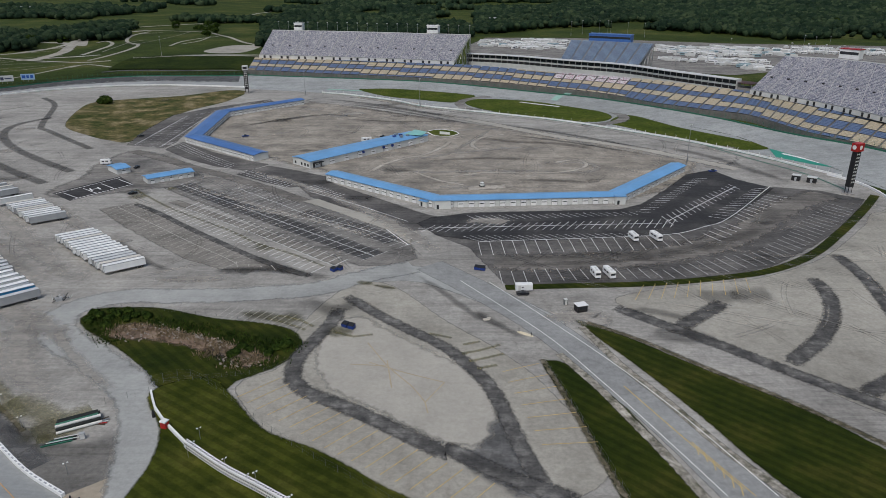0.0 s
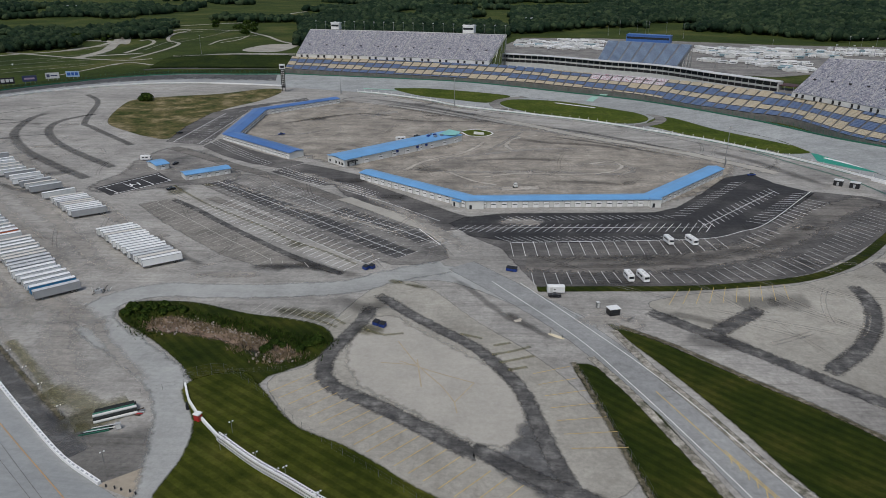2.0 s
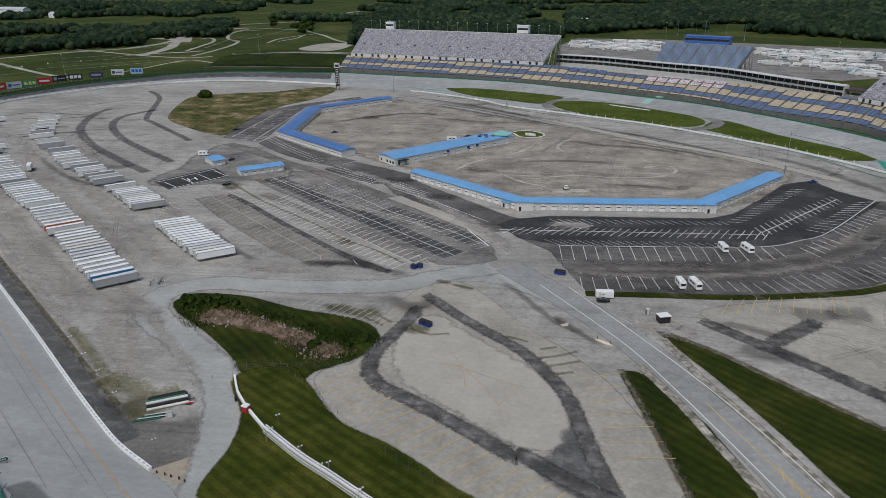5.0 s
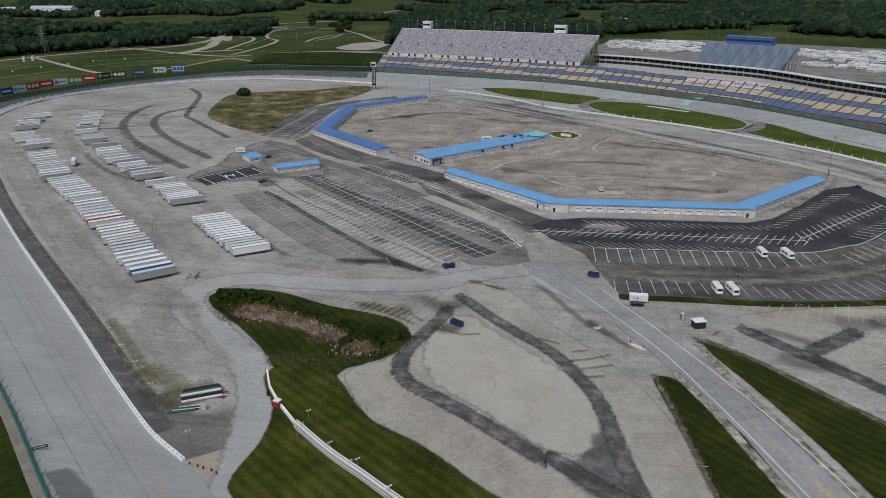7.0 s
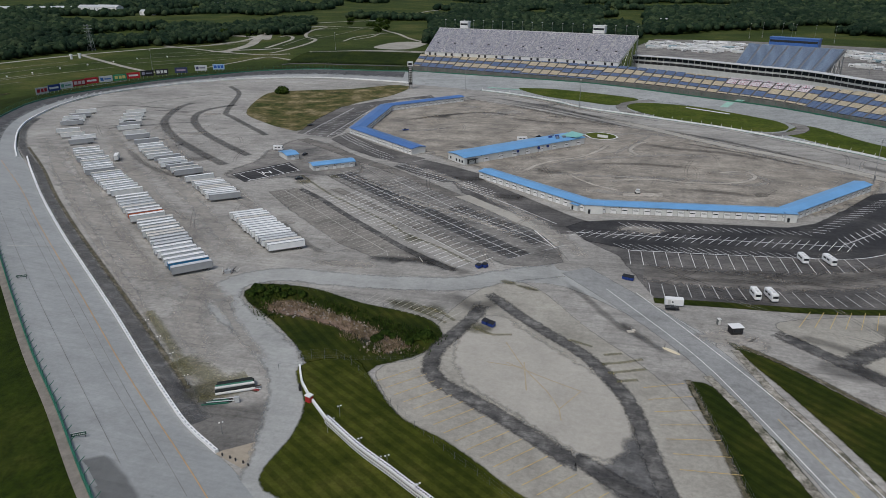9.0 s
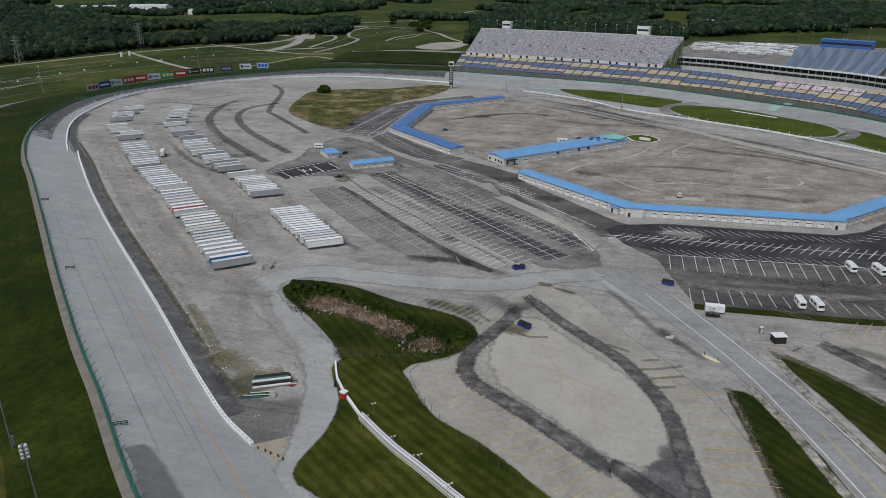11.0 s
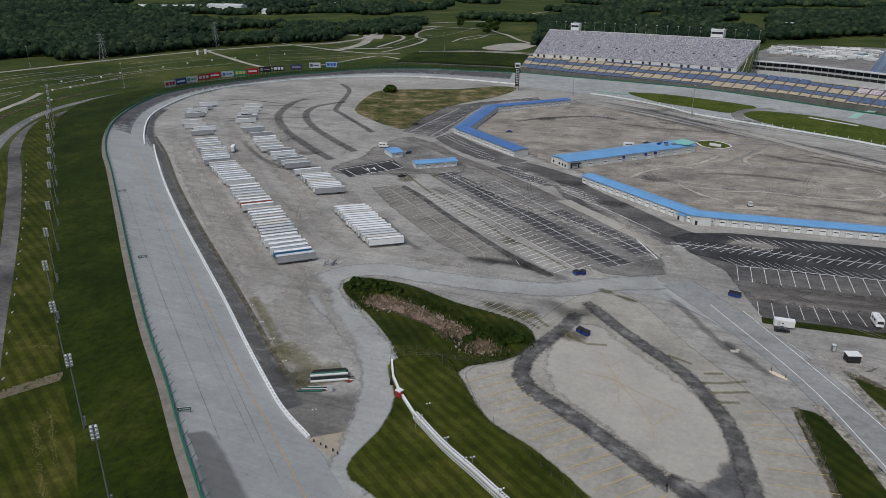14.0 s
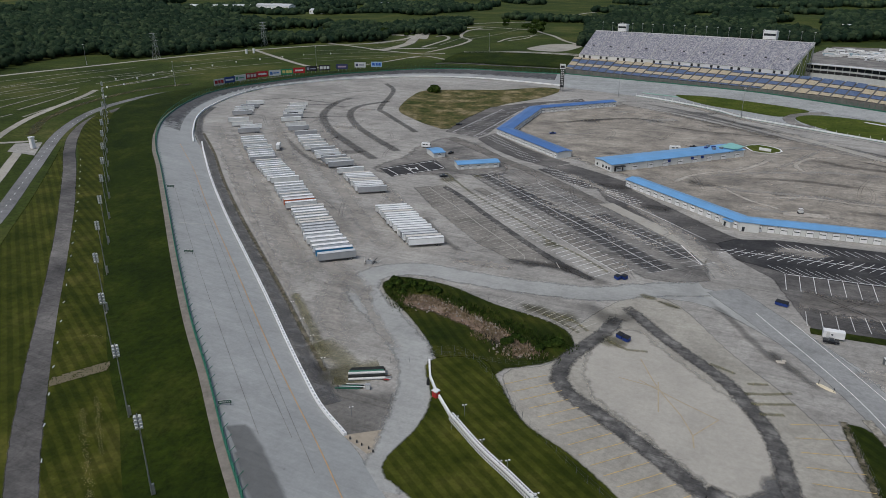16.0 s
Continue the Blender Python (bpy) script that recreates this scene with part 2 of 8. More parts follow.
CONCRETE = plain("concrete", (0.33, 0.31, 0.29), 0.85, var=0.35, scale=0.1)
APRON_DIRT = plain("dusty_apron", (0.25, 0.225, 0.195), 0.9, var=0.5, scale=0.25)
BARRIER = plain("white_barrier", (0.84, 0.84, 0.83), 0.6, var=0.2, scale=0.3)
GREEN = plain("green_wall_paint", (0.025, 0.14, 0.09), 0.5)
SEAT_BLUE = plain("blue_seats", (0.135, 0.19, 0.31), 0.5, var=0.3, scale=0.6)
SEAT_TAN = plain("tan_seats", (0.52, 0.45, 0.33), 0.5, var=0.25, scale=0.6)
RED = plain("red_paint", (0.4, 0.02, 0.02), 0.4)
BOARD_GREEN = plain("board_green", (0.02, 0.07, 0.05), 0.5)
NAVY = plain("blue_paint", (0.02, 0.05, 0.22), 0.4)


# ================= geometry helpers =================
def mesh(name, verts, faces, mat, parent=None, smooth=False):
    me = bpy.data.meshes.new(name)
    me.from_pydata([tuple(v) for v in verts], [], faces)
    me.validate()
    for m in (mat if isinstance(mat, (list, tuple)) else [mat]):
        me.materials.append(m)
    if smooth:
        me.shade_smooth()
    ob = new(name, me)
    if parent:
        ob.parent = parent
    return ob


def curve_pts(pts, closed=False, step=4.0):
    """A smooth line through a few points (Catmull-Rom)."""
    p = [Vector((*q, 0)) if len(q) == 2 else Vector(q) for q in pts]
    n = len(p)
    out = []
    for i in range(n if closed else n - 1):
        a, b = p[i], p[(i + 1) % n]
        p0 = p[i - 1] if closed or i else a * 2 - b
        p3 = p[(i + 2) % n] if closed or i + 2 < n else b * 2 - a
        k = max(1, min(24, int((b - a).length / step)))
        for j in range(k):
            t = j / k
            out.append(0.5 * (2 * a + (b - p0) * t + (2 * p0 - 5 * a + 4 * b - p3) * t * t + (3 * a - p0 - 3 * b + p3) * t ** 3))
    if not closed:
        out.append(p[-1])
    return out


def resample(pts, n):
    p = [Vector((*q, 0)) if len(q) == 2 else Vector(q) for q in pts]
    d = [0.0]
    for a, b in zip(p, p[1:]):
        d.append(d[-1] + (b - a).length)
    out, k = [], 0
    for i in range(n):
        s = d[-1] * i / (n - 1)
        while k < len(p) - 2 and d[k + 1] < s:
            k += 1
        f = (s - d[k]) / max(1e-6, d[k + 1] - d[k])
        out.append(p[k].lerp(p[k + 1], min(1, f)))
    return out


layer = [0]


def lift():
    """A hair of height, so that no two sheets lie in one plane."""
    layer[0] += 1
    return (layer[0] % 17) * 0.0005


def fade(ob, values):
    at = ob.data.attributes.new("fade", "FLOAT", "POINT")
    at.data.foreach_set("value", values)
    return ob


def patch(name, pts, z, mat, label="", category="", smooth=True, kind="structure", soft=0.6):
    """A flat piece of ground with its outline through pts and a worn rim."""
    from mathutils.geometry import tessellate_polygon
    p = curve_pts(pts, True) if smooth else [Vector((*q, 0)) for q in pts]
    z += lift()
    area = sum(a.x * b.y - b.x * a.y for a, b in zip(p, p[1:] + p[:1]))
    n = len(p)
    inner = []
    for i in range(n):
        t = (p[(i + 1) % n] - p[i - 1]).normalized() * (1 if area > 0 else -1)
        inner.append(p[i] + Vector((-t.y, t.x, 0)) * soft)
    outer = [p[i] * 2 - inner[i] for i in range(n)]
    ring = [Vector((q.x, q.y, z)) for q in inner]
    faces = []
    for a, b, c in tessellate_polygon([ring]):
        up = (ring[b] - ring[a]).cross(ring[c] - ring[a]).z
        faces.append((a, b, c) if up > 0 else (a, c, b))
    for i in range(n):
        j = (i + 1) % n
        faces.append((i, j, n + j, n + i) if area < 0 else (j, i, n + i, n + j))
    ob = mesh(name, ring + [Vector((q.x, q.y, z)) for q in outer], faces, mat)
    fade(ob, [1.0] * n + [0.0] * n)
    return tagged(ob, label, category, "", kind)


def between(name, left, right, mat, n=80, za=0.0, zb=0.0, label="", category="", kind="structure"):
    """A sheet ruled between two lines."""
    a, b = resample(curve_pts(left), n), resample(curve_pts(right), n)
    v = [(q.x, q.y, q.z + za) for q in a] + [(q.x, q.y, q.z + zb) for q in b]
    f = [(i, i + 1, n + i + 1, n + i) for i in range(n - 1)]
    return tagged(fade(mesh(name, v, f, mat), [1.0] * len(v)), label, category, "", kind)


def offset_line(line, d):
    out = []
    for i, q in enumerate(line):
        t = line[min(i + 1, len(line) - 1)] - line[max(i - 1, 0)]
        t = Vector((t.x, t.y, 0)).normalized()
        out.append(q + Vector((-t.y, t.x, 0)) * d)
    return out


def strip(name, pts, width, z, mat, label="", category="", kind="structure", smooth=True, rim=None):
    """A band of even width along a line, with worn edges."""
    line = curve_pts(pts) if smooth else [Vector((*q, 0)) for q in pts]
    z += lift()
    n = len(line)
    core = 0.82 if mat is LANE else 1.0
    trail = rim is None and mat in (DUST, SOOT, LANE, LANE_FAINT)
    if rim is None:
        rim = min(1.2, width * 0.2) if mat is LANE else width * 0.49 if trail else min(0.4, width * 0.2)
    v, w = [], []
    for d, k in ((width / 2 + rim, 0.0), (width / 2 - rim, 1.0), (rim - width / 2, 1.0), (-rim - width / 2, 0.0)):
        v += [(q.x, q.y, q.z + z) for q in offset_line(line, d)]
        w += [k * core * (min(1.0, (0.3 + min(i, n - 1 - i)) * (1.2 if mat is LANE else 4.0 / n)) if trail else 1.0) for i in range(n)]
    f = [(r * n + n + i, r * n + n + i + 1, r * n + i + 1, r * n + i) for r in range(3) for i in range(n - 1)]
    return tagged(fade(mesh(name, v, f, mat), w), label, category, "", kind)


def wall_line(name, line, height, thick, mat, base=0.0, parent=None):
    """A wall of even height along a line of Vectors."""
    a, b = offset_line(line, thick / 2), offset_line(line, -thick / 2)
    n = len(line)
    v = []
    for q in a:
        v += [(q.x, q.y, q.z + base), (q.x, q.y, q.z + base + height)]
    for q in b:
        v += [(q.x, q.y, q.z + base), (q.x, q.y, q.z + base + height)]
    f = []
    for i in range(n - 1):
        p, o = 2 * i, 2 * n + 2 * i
        f += [(p, p + 1, p + 3, p + 2), (o, o + 2, o + 3, o + 1), (p + 1, o + 1, o + 3, p + 3)]
    f += [(0, 2 * n, 2 * n + 1, 1), (2 * n - 2, 2 * n - 1, 4 * n - 1, 4 * n - 2)]
    return mesh(name, v, f, mat, parent)


def box(bm, x0, y0, z0, x1, y1, z1, m=None):
    vs = [Vector((x, y, z)) for z in (z0, z1) for y in (y0, y1) for x in (x0, x1)]
    if m:
        vs = [m @ v for v in vs]
    v = [bm.verts.new(q) for q in vs]
    for f in ((0, 2, 3, 1), (4, 5, 7, 6), (0, 1, 5, 4), (2, 6, 7, 3), (0, 4, 6, 2), (1, 3, 7, 5)):
        bm.faces.new([v[i] for i in f])


def tube(bm, p, q, r, r2=None, n=8):
    """A round bar from p to q."""
    p, q = Vector(p), Vector(q)
    r2 = r if r2 is None else r2
    m = (q - p).to_track_quat("Z", "Y").to_matrix()
    a = [bm.verts.new(p + m @ Vector((r * math.cos(i * math.tau / n), r * math.sin(i * math.tau / n), 0))) for i in range(n)]
    b = [bm.verts.new(q + m @ Vector((r2 * math.cos(i * math.tau / n), r2 * math.sin(i * math.tau / n), 0))) for i in range(n)]
    for i in range(n):
        j = (i + 1) % n
        bm.faces.new((a[i], a[j], b[j], b[i]))
    bm.faces.new(a[::-1])
    bm.faces.new(b)


def part(name, bm, mat, parent=None, label=""):
    """Links a bmesh as one mesh object under a thing or a part."""
    me = bpy.data.meshes.new(name)
    bm.to_mesh(me)
    bm.free()
    me.materials.append(mat)
    ob = new(name, me)
    if parent:
        ob.parent = parent
    if label:
        ob["label"] = label
    return ob


def boxes(name, mat, parent, *dims, label="", m=None, bevel=0.0):
    bm = bmesh.new()
    for d in dims:
        box(bm, *d, m=m)
    if bevel:
        bmesh.ops.bevel(bm, geom=bm.edges[:], offset=bevel, segments=1, affect="EDGES")
    return part(name, bm, mat, parent, label)


def thing(name, label, category, group="", kind="", at=(0, 0, 0), turn=0.0):
    ob = new(name)
    ob.matrix_basis = pose(*at, 0, 0, turn)
    return tagged(ob, label, category, group, kind)


def heading(a, b):
    return math.degrees(math.atan2(b[1] - a[1], b[0] - a[0]))


def marks(name, a, b, n, width=0.3, z=0.14, mat=None, label="white painted parking stall lines"):
    """n + 1 painted bars from the line a to the line b."""
    a, b = resample(a, n + 1), resample(b, n + 1)
    z += lift()
    v, f = [], []
    for p, q in zip(a, b):
        d = (q - p).normalized()
        s = Vector((-d.y, d.x, 0)) * width / 2
        k = len(v)
        v += [(c.x, c.y, z) for c in (p - s, q - s, q + s, p + s)]
        f.append((k, k + 1, k + 2, k + 3))
    return tagged(mesh(name, v, f, mat or PAINT), label, "road marking", "", "structure")


# ================= ground =================
def relief(x, y):
    """Low hills far off, level round the speedway."""
    d = math.hypot(x + 50, y - 400)
    k = max(0.0, min(1.0, (d - 900) / 900))
    return k * (12 * noise.noise(Vector((x * 0.0013, y * 0.0013, 3.0))) + 6 * noise.noise(Vector((x * 0.004, y * 0.004, 7.0))) - 2)


def build_ground():
    n = 90
    xs = [math.copysign(abs(u) ** 1.6, u) * 4800 for u in np.linspace(-1, 1, n)]
    v = [(x, y + 300, relief(x, y + 300)) for y in xs for x in xs]
    f = [(j * n + i, j * n + i + 1, (j + 1) * n + i + 1, (j + 1) * n + i) for j in range(n - 1) for i in range(n - 1)]
    return tagged(mesh("ground", v, f, GRASS), "green field grass that stretches to wooded hills", "ground", "", "structure")


ground = build_ground()
from mathutils.bvhtree import BVHTree

LAND = BVHTree.FromPolygons([v.co.copy() for v in ground.data.vertices], [list(p.vertices) for p in ground.data.polygons])


def on_land(ob):
    """Lays a sheet onto the rolling ground."""
    for v in ob.data.vertices:
        hit = LAND.ray_cast(Vector((v.co.x, v.co.y, 400)), Vector((0, 0, -1)))[0]
        if hit:
            v.co.z += max(0.0, hit.z) if abs(hit.z) < 0.01 else hit.z + 0.15
    return ob


# inner edge of the racing surface, from the backstretch round the far turn
INNER = [(-48.9, 98.8), (-66.7, 114.1), (-81.5, 126.0), (-89.6, 131.2), (-102.9, 139.8), (-117.1, 151.5), (-134.7, 166.8), (-165.5, 194.2), (-199.2, 223.4), (-243.8, 262.2), (-293.8, 307.7), (-352.1, 362.7), (-391.1, 398.0), (-435.9, 449.3), (-459.2, 490.2), (-479.8, 551.4), (-480.7, 606.2), (-457.9, 656.2), (-426.0, 699.4), (-373.8, 738.4), (-317.0, 754.8), (-268.5, 753.2), (-206.9, 741.5)]
OUTER = [(-77.9, 82.8), (-94.1, 96.4), (-114.0, 112.8), (-140.1, 135.5), (-169.8, 160.2), (-216.1, 201.2), (-263.9, 244.7), (-333.8, 308.2), (-369.8, 339.9), (-409.3, 380.2), (-443.8, 423.1), (-476.3, 479.4), (-496.7, 538.9), (-492.0, 593.1), (-466.3, 669.0), (-431.1, 720.9), (-388.5, 767.8), (-333.4, 793.4), (-270.1, 795.5), (-217.2, 799.3)]
OUTER_FRONT = [(-219.7, 803.0), (-50.8, 764.8), (9.4, 741.1), (90.8, 687.7), (139.8, 655.9), (181.3, 613.1), (220.9, 561.3), (252.4, 505.5), (280.2, 470.4), (296.1, 441.0)]
PIT_WALL = [(-120.7, 708.8), (-90.9, 695.4), (-44.6, 663.9), (-19.9, 637.8), (32.3, 608.3), (95.2, 572.0), (133.9, 539.5), (168.3, 508.4), (186.2, 487.2), (209.0, 456.7), (229.3, 421.5), (238.8, 406.3)]

patch("infield_pavement", INNER[::-1] + [(-37.2, 84.2)] + [(-19.9, 98.0), (98.9, 98.0), (167.6, 174.4), (250.2, 319.2), (243.4, 369.2)] + PIT_WALL[::-1], 0.03, PAVE, "worn light grey infield paving", "paving", smooth=False)
between("race_track", INNER, OUTER, TRACK, 120, 0.05, 4.0, "grey asphalt racing surface with banked turn", "race track")
FRONT_IN = [(-212.1, 744.5), (-167.0, 740.8), (-124.7, 733.5), (-83.9, 733.5), (-48.9, 733.5), (9.0, 708.8), (47.2, 688.9), (92.2, 655.0), (136.0, 613.5), (157.0, 598.2), (188.0, 558.6), (217.5, 517.8), (226.0, 478.8), (239.4, 442.0), (246.8, 415.1), (253.4, 369.2)]
patch("front_apron", FRONT_IN + PIT_WALL[::-1] + [(-210.1, 737.1)], 0.05, FRONT_GREY, "grey asphalt apron between pit wall and straight", "paving", smooth=False)
between("front_straight", FRONT_IN, OUTER_FRONT, FRONT_GREY, 90, 0.05, 4.0, "grey asphalt front straight beside the stands", "race track")

deck_v, deck_f = [], []
for ob in bpy.data.objects:
    if ob.name in ("race_track", "front_straight"):
        k = len(deck_v)
        deck_v += [v.co.copy() for v in ob.data.vertices]
        deck_f += [[k + i for i in p.vertices] for p in ob.data.polygons]
DECK = BVHTree.FromPolygons(deck_v, deck_f)


def drape(ob, lift_by=0.05):
    """Lays a painted sheet onto the banked track."""
    for v in ob.data.vertices:
        hit = DECK.ray_cast(Vector((v.co.x, v.co.y, 50)), Vector((0, 0, -1)))[0]
        if hit:
            v.co.z = hit.z + lift_by + (v.co.z % 0.02)
    return ob


# ---- broad areas beside and outside the track
between("outer_bank", offset_line(curve_pts(OUTER), 2.5), [(-85.1, 62.0), (-122.8, 88.1), (-149.6, 110.7), (-177.1, 131.1), (-203.4, 153.1), (-242.6, 185.9), (-296.7, 232.8), (-367.5, 294.3), (-444.8, 362.5), (-510.8, 428.2), (-548.3, 487.8), (-556.1, 538.8), (-545.6, 584.6), (-528.3, 637.6), (-499.3, 716.8), (-462.3, 773.3), (-414.6, 819.4), (-357.9, 851.8), (-293.4, 863.4), (-237.3, 871.7)], SLOPE, 120, 3.9, 0.4, "dark green grass bank behind the outer wall", "grass bank")
between("wall_apron", curve_pts(OUTER), offset_line(curve_pts(OUTER), 2.6), APRON_DIRT, 160, 4.0, 3.92, "stained concrete apron behind the outer wall", "paving")
between("lower_lawn", [(-85.1, 62.0), (-122.8, 88.1), (-149.6, 110.7), (-177.1, 131.1), (-203.4, 153.1), (-242.6, 185.9), (-296.7, 232.8), (-367.5, 294.3), (-444.8, 362.5), (-510.8, 428.2)], [(-106.7, 52.0), (-141.3, 79.6), (-178.7, 109.4), (-220.3, 145.3), (-267.9, 188.0), (-334.5, 246.3), (-418.2, 318.0), (-455.9, 347.1), (-502.4, 392.7), (-539.0, 444.0)], DRY_LAWN, 80, 0.45, 0.08, "mown grass strip with gravel traces", "grass")
strip("service_road", [(-114.1, 55.2), (-144.9, 77.9), (-168.0, 96.5), (-197.1, 121.8), (-222.2, 144.4), (-259.8, 178.0), (-306.7, 218.7), (-386.5, 285.5), (-434.8, 324.4), (-477.6, 364.4), (-513.6, 413.2), (-529.5, 463.8), (-535.7, 518.2), (-540.2, 578.6), (-528.3, 637.6), (-512.4, 689.5)], 7.5, 0.1, ASPHALT_WORN, "worn grey service road behind the bank", "road")
strip("outer_road", [(-267.7, 123.3), (-314.2, 173.8), (-346.1, 211.8), (-412.9, 280.6), (-490.9, 362.7), (-539.1, 435.0), (-555.8, 501.8), (-551.0, 557.1)], 8.5, 0.12, ROAD, "two-lane grey road with dashed centre line", "road", rim=0.2)
strip("boundary_road", [(-761.2, 341.1), (-810.4, 470.5), (-820.6, 541.5), (-800.1, 640.7), (-775.4, 760.1), (-737.0, 883.2), (-681.7, 983.5), (-609.7, 1079.0), (-621.4, 1229.8), (-686.1, 1411.9), (-662.1, 1572.1), (-486.9, 1759.9)], 9, 0.12, PAVE_LIGHT, "pale boundary road beside the woods", "road")
for pts, w in (
    ([(-730.6, 889.1), (-639.3, 824.9), (-563.9, 774.2), (-520.1, 752.9)], 7),
    ([(-684.9, 1023.9), (-615.6, 995.8), (-543.2, 963.5), (-474.6, 947.5), (-445.2, 966.5)], 7),
    ([(-550.8, 969.4), (-559.2, 1063.0), (-593.1, 1159.6), (-627.9, 1263.0), (-645.5, 1348.2), (-624.3, 1407.5), (-584.0, 1459.0)], 16),
    ([(-571.0, 965.9), (-541.5, 993.4), (-507.3, 1014.8), (-489.0, 1033.8)], 9),
    ([(-801.6, 1390.9), (-734.1, 1346.2), (-697.1, 1380.4), (-683.8, 1456.9), (-655.8, 1509.8), (-601.1, 1570.3), (-530.1, 1636.8), (-432.7, 1731.6)], 10),
    ([(-677.5, 1219.6), (-642.1, 1214.6), (-607.3, 1198.8)], 16),
    ([(-620.4, 1052.2), (-607.3, 1108.4), (-583.9, 1141.3)], 8),
    ([(-514.3, 1029.4), (-522.4, 1095.8), (-531.9, 1160.3), (-549.5, 1209.0), (-572.2, 1238.1), (-577.7, 1214.9)], 6),
    ([(-476.0, 968.2), (-473.9, 1020.6), (-477.6, 1103.6), (-489.5, 1167.7), (-507.0, 1195.2), (-524.0, 1213.4), (-552.8, 1276.2), (-574.5, 1360.7), (-573.0, 1431.1)], 6),
    ([(-435.6, 1157.6), (-440.8, 1228.1), (-428.8, 1286.3), (-408.5, 1325.8)], 5),
    ([(-426.9, 1188.8), (-414.8, 1243.5), (-421.1, 1323.5)], 4),
    ([(-419.4, 1361.7), (-381.0, 1306.4), (-337.3, 1225.0), (-291.9, 1163.8), (-276.4, 1139.0)], 7),
    ([(-584.0, 1459.0), (-515.8, 1441.1), (-461.4, 1421.9), (-417.3, 1362.0)], 6),
    ([(-466.1, 896.9), (-455.0, 924.3), (-389.7, 886.2), (-349.2, 881.6)], 5),
    ([(-467.3, 915.6), (-476.9, 842.2), (-485.3, 803.2)], 4),
    ([(-580.0, 1359.7), (-568.4, 1389.1), (-540.0, 1408.1)], 4),
    ([(-431.6, 1005.1), (-393.5, 1019.4), (-338.2, 1036.7), (-260.1, 1035.3)], 7),
    ([(-803.6, 1374.8), (-701.1, 1387.9), (-617.7, 1377.4)], 8), ([(-645.9, 1883.6), (-569.5, 1840.6), (-503.2, 1871.4), (-513.3, 2089.1), (-493.1, 2372.0)], 10),
    ([(-507.9, 307.3), (-496.6, 316.4), (-485.2, 325.6), (-478.8, 332.5)], 5)):
    on_land(strip("lane", pts, w, 0.3, PAVE_LIGHT, "pale gravel lane across the camping field", "road", rim=w * 0.12))
for pts in ([(-353.7, 1073.8), (-357.0, 1107.1), (-340.2, 1164.7), (-298.8, 1172.0), (-287.5, 1146.1), (-294.6, 1067.9), (-326.1, 1054.5)], [(-597.7, 1179.3), (-654.4, 1282.5), (-680.3, 1383.4), (-653.0, 1417.0), (-623.0, 1288.0), (-571.2, 1163.4)], [(-276.9, 1864.8), (-218.0, 1980.6), (-132.0, 2057.0), (-91.4, 1864.8), (-169.3, 1781.3)]):
    on_land(patch("gravel_yard", pts, 0.35, PAVE_LIGHT, "pale gravel yard in the field", "paving"))
between("terrace_bank", [(-410.2, 881.5, 1.2), (-406.9, 947.4, 6.0), (-350.0, 971.6, 6.0), (-285.6, 975.8, 6.0), (-245.0, 968.9, 6.0)], [(-408.2, 875.5, 1.0), (-377.2, 875.1, 1.0), (-318.0, 879.7, 1.0), (-266.6, 883.1, 1.0), (-236.9, 877.1, 1.0)], SLOPE, 60, 0, 0, "dark green grass terrace beside the stands", "grass bank")
between("terrace_back", [(-410.2, 883.5, 0.1), (-433.5, 1009.5, 0.0), (-371.6, 1031.8, 0.0), (-303.2, 1036.2, 0.0), (-260.1, 1028.7, 0.0)], [(-410.2, 881.5, 1.2), (-406.9, 947.4, 6.0), (-350.0, 971.6, 6.0), (-285.6, 975.8, 6.0), (-245.0, 968.9, 6.0)], GRASS, 60, 0, 0, "green rear slope of the terrace", "grass bank")
strip("terrace_path", [(-406.9, 947.4), (-350.0, 971.6), (-285.6, 975.8), (-245.0, 968.9)], 6.0, 6.1, PAVE_LIGHT, "pale road along the top of the terrace", "road", rim=0.5)
strip("terrace_road", [(-406.5, 854.5), (-382.7, 870.0), (-314.8, 870.6), (-270.9, 872.8), (-234.5, 868.2)], 7.0, 0.3, ASPHALT_WORN, "brown grey service road below the terrace", "road")
# lawn between the two roads, pad and lanes of the west corner
patch("roadside_lawn", [(-249.4, 131.8), (-286.6, 165.5), (-319.9, 199.3), (-359.2, 240.5), (-413.9, 295.4), (-445.6, 326.7), (-426.5, 314.2), (-358.0, 258.7), (-302.7, 211.5), (-262.6, 176.7), (-224.4, 143.4), (-199.0, 120.9), (-174.2, 99.3), (-145.8, 77.4), (-127.8, 63.9), (-152.5, 52.5), (-214.6, 92.7)], 0.09, VERGE, "mown green lawn between two roads", "grass")
patch("lane_pad", [(-467.8, 302.0), (-484.7, 320.0), (-470.3, 330.5), (-441.0, 302.4)], 0.27, PAVE, "grey asphalt pad beside the road", "paving", smooth=False)
strip("lane", [(-370.9, 216.5), (-412.6, 258.0), (-440.1, 284.8), (-460.8, 305.3)], 6, 0.2, PAVE_LIGHT, "pale gravel lane across the camping field", "road")
strip("lane", [(-465.2, 271.6), (-519.3, 332.2), (-536.1, 353.1), (-558.8, 384.3), (-575.1, 412.5), (-590.7, 441.8), (-613.9, 485.6), (-632.9, 515.1)], 6, 0.21, PAVE_LIGHT, "pale gravel lane across the camping field", "road")
strip("brown_track", [(-501.3, 344.7), (-534.8, 377.6), (-552.5, 403.3), (-571.4, 438.2), (-585.3, 481.0), (-591.0, 542.6), (-573.4, 589.1)], 6, 0.19, BROWN_TRACK, "brown worn track in the camping field", "track", rim=2.0)
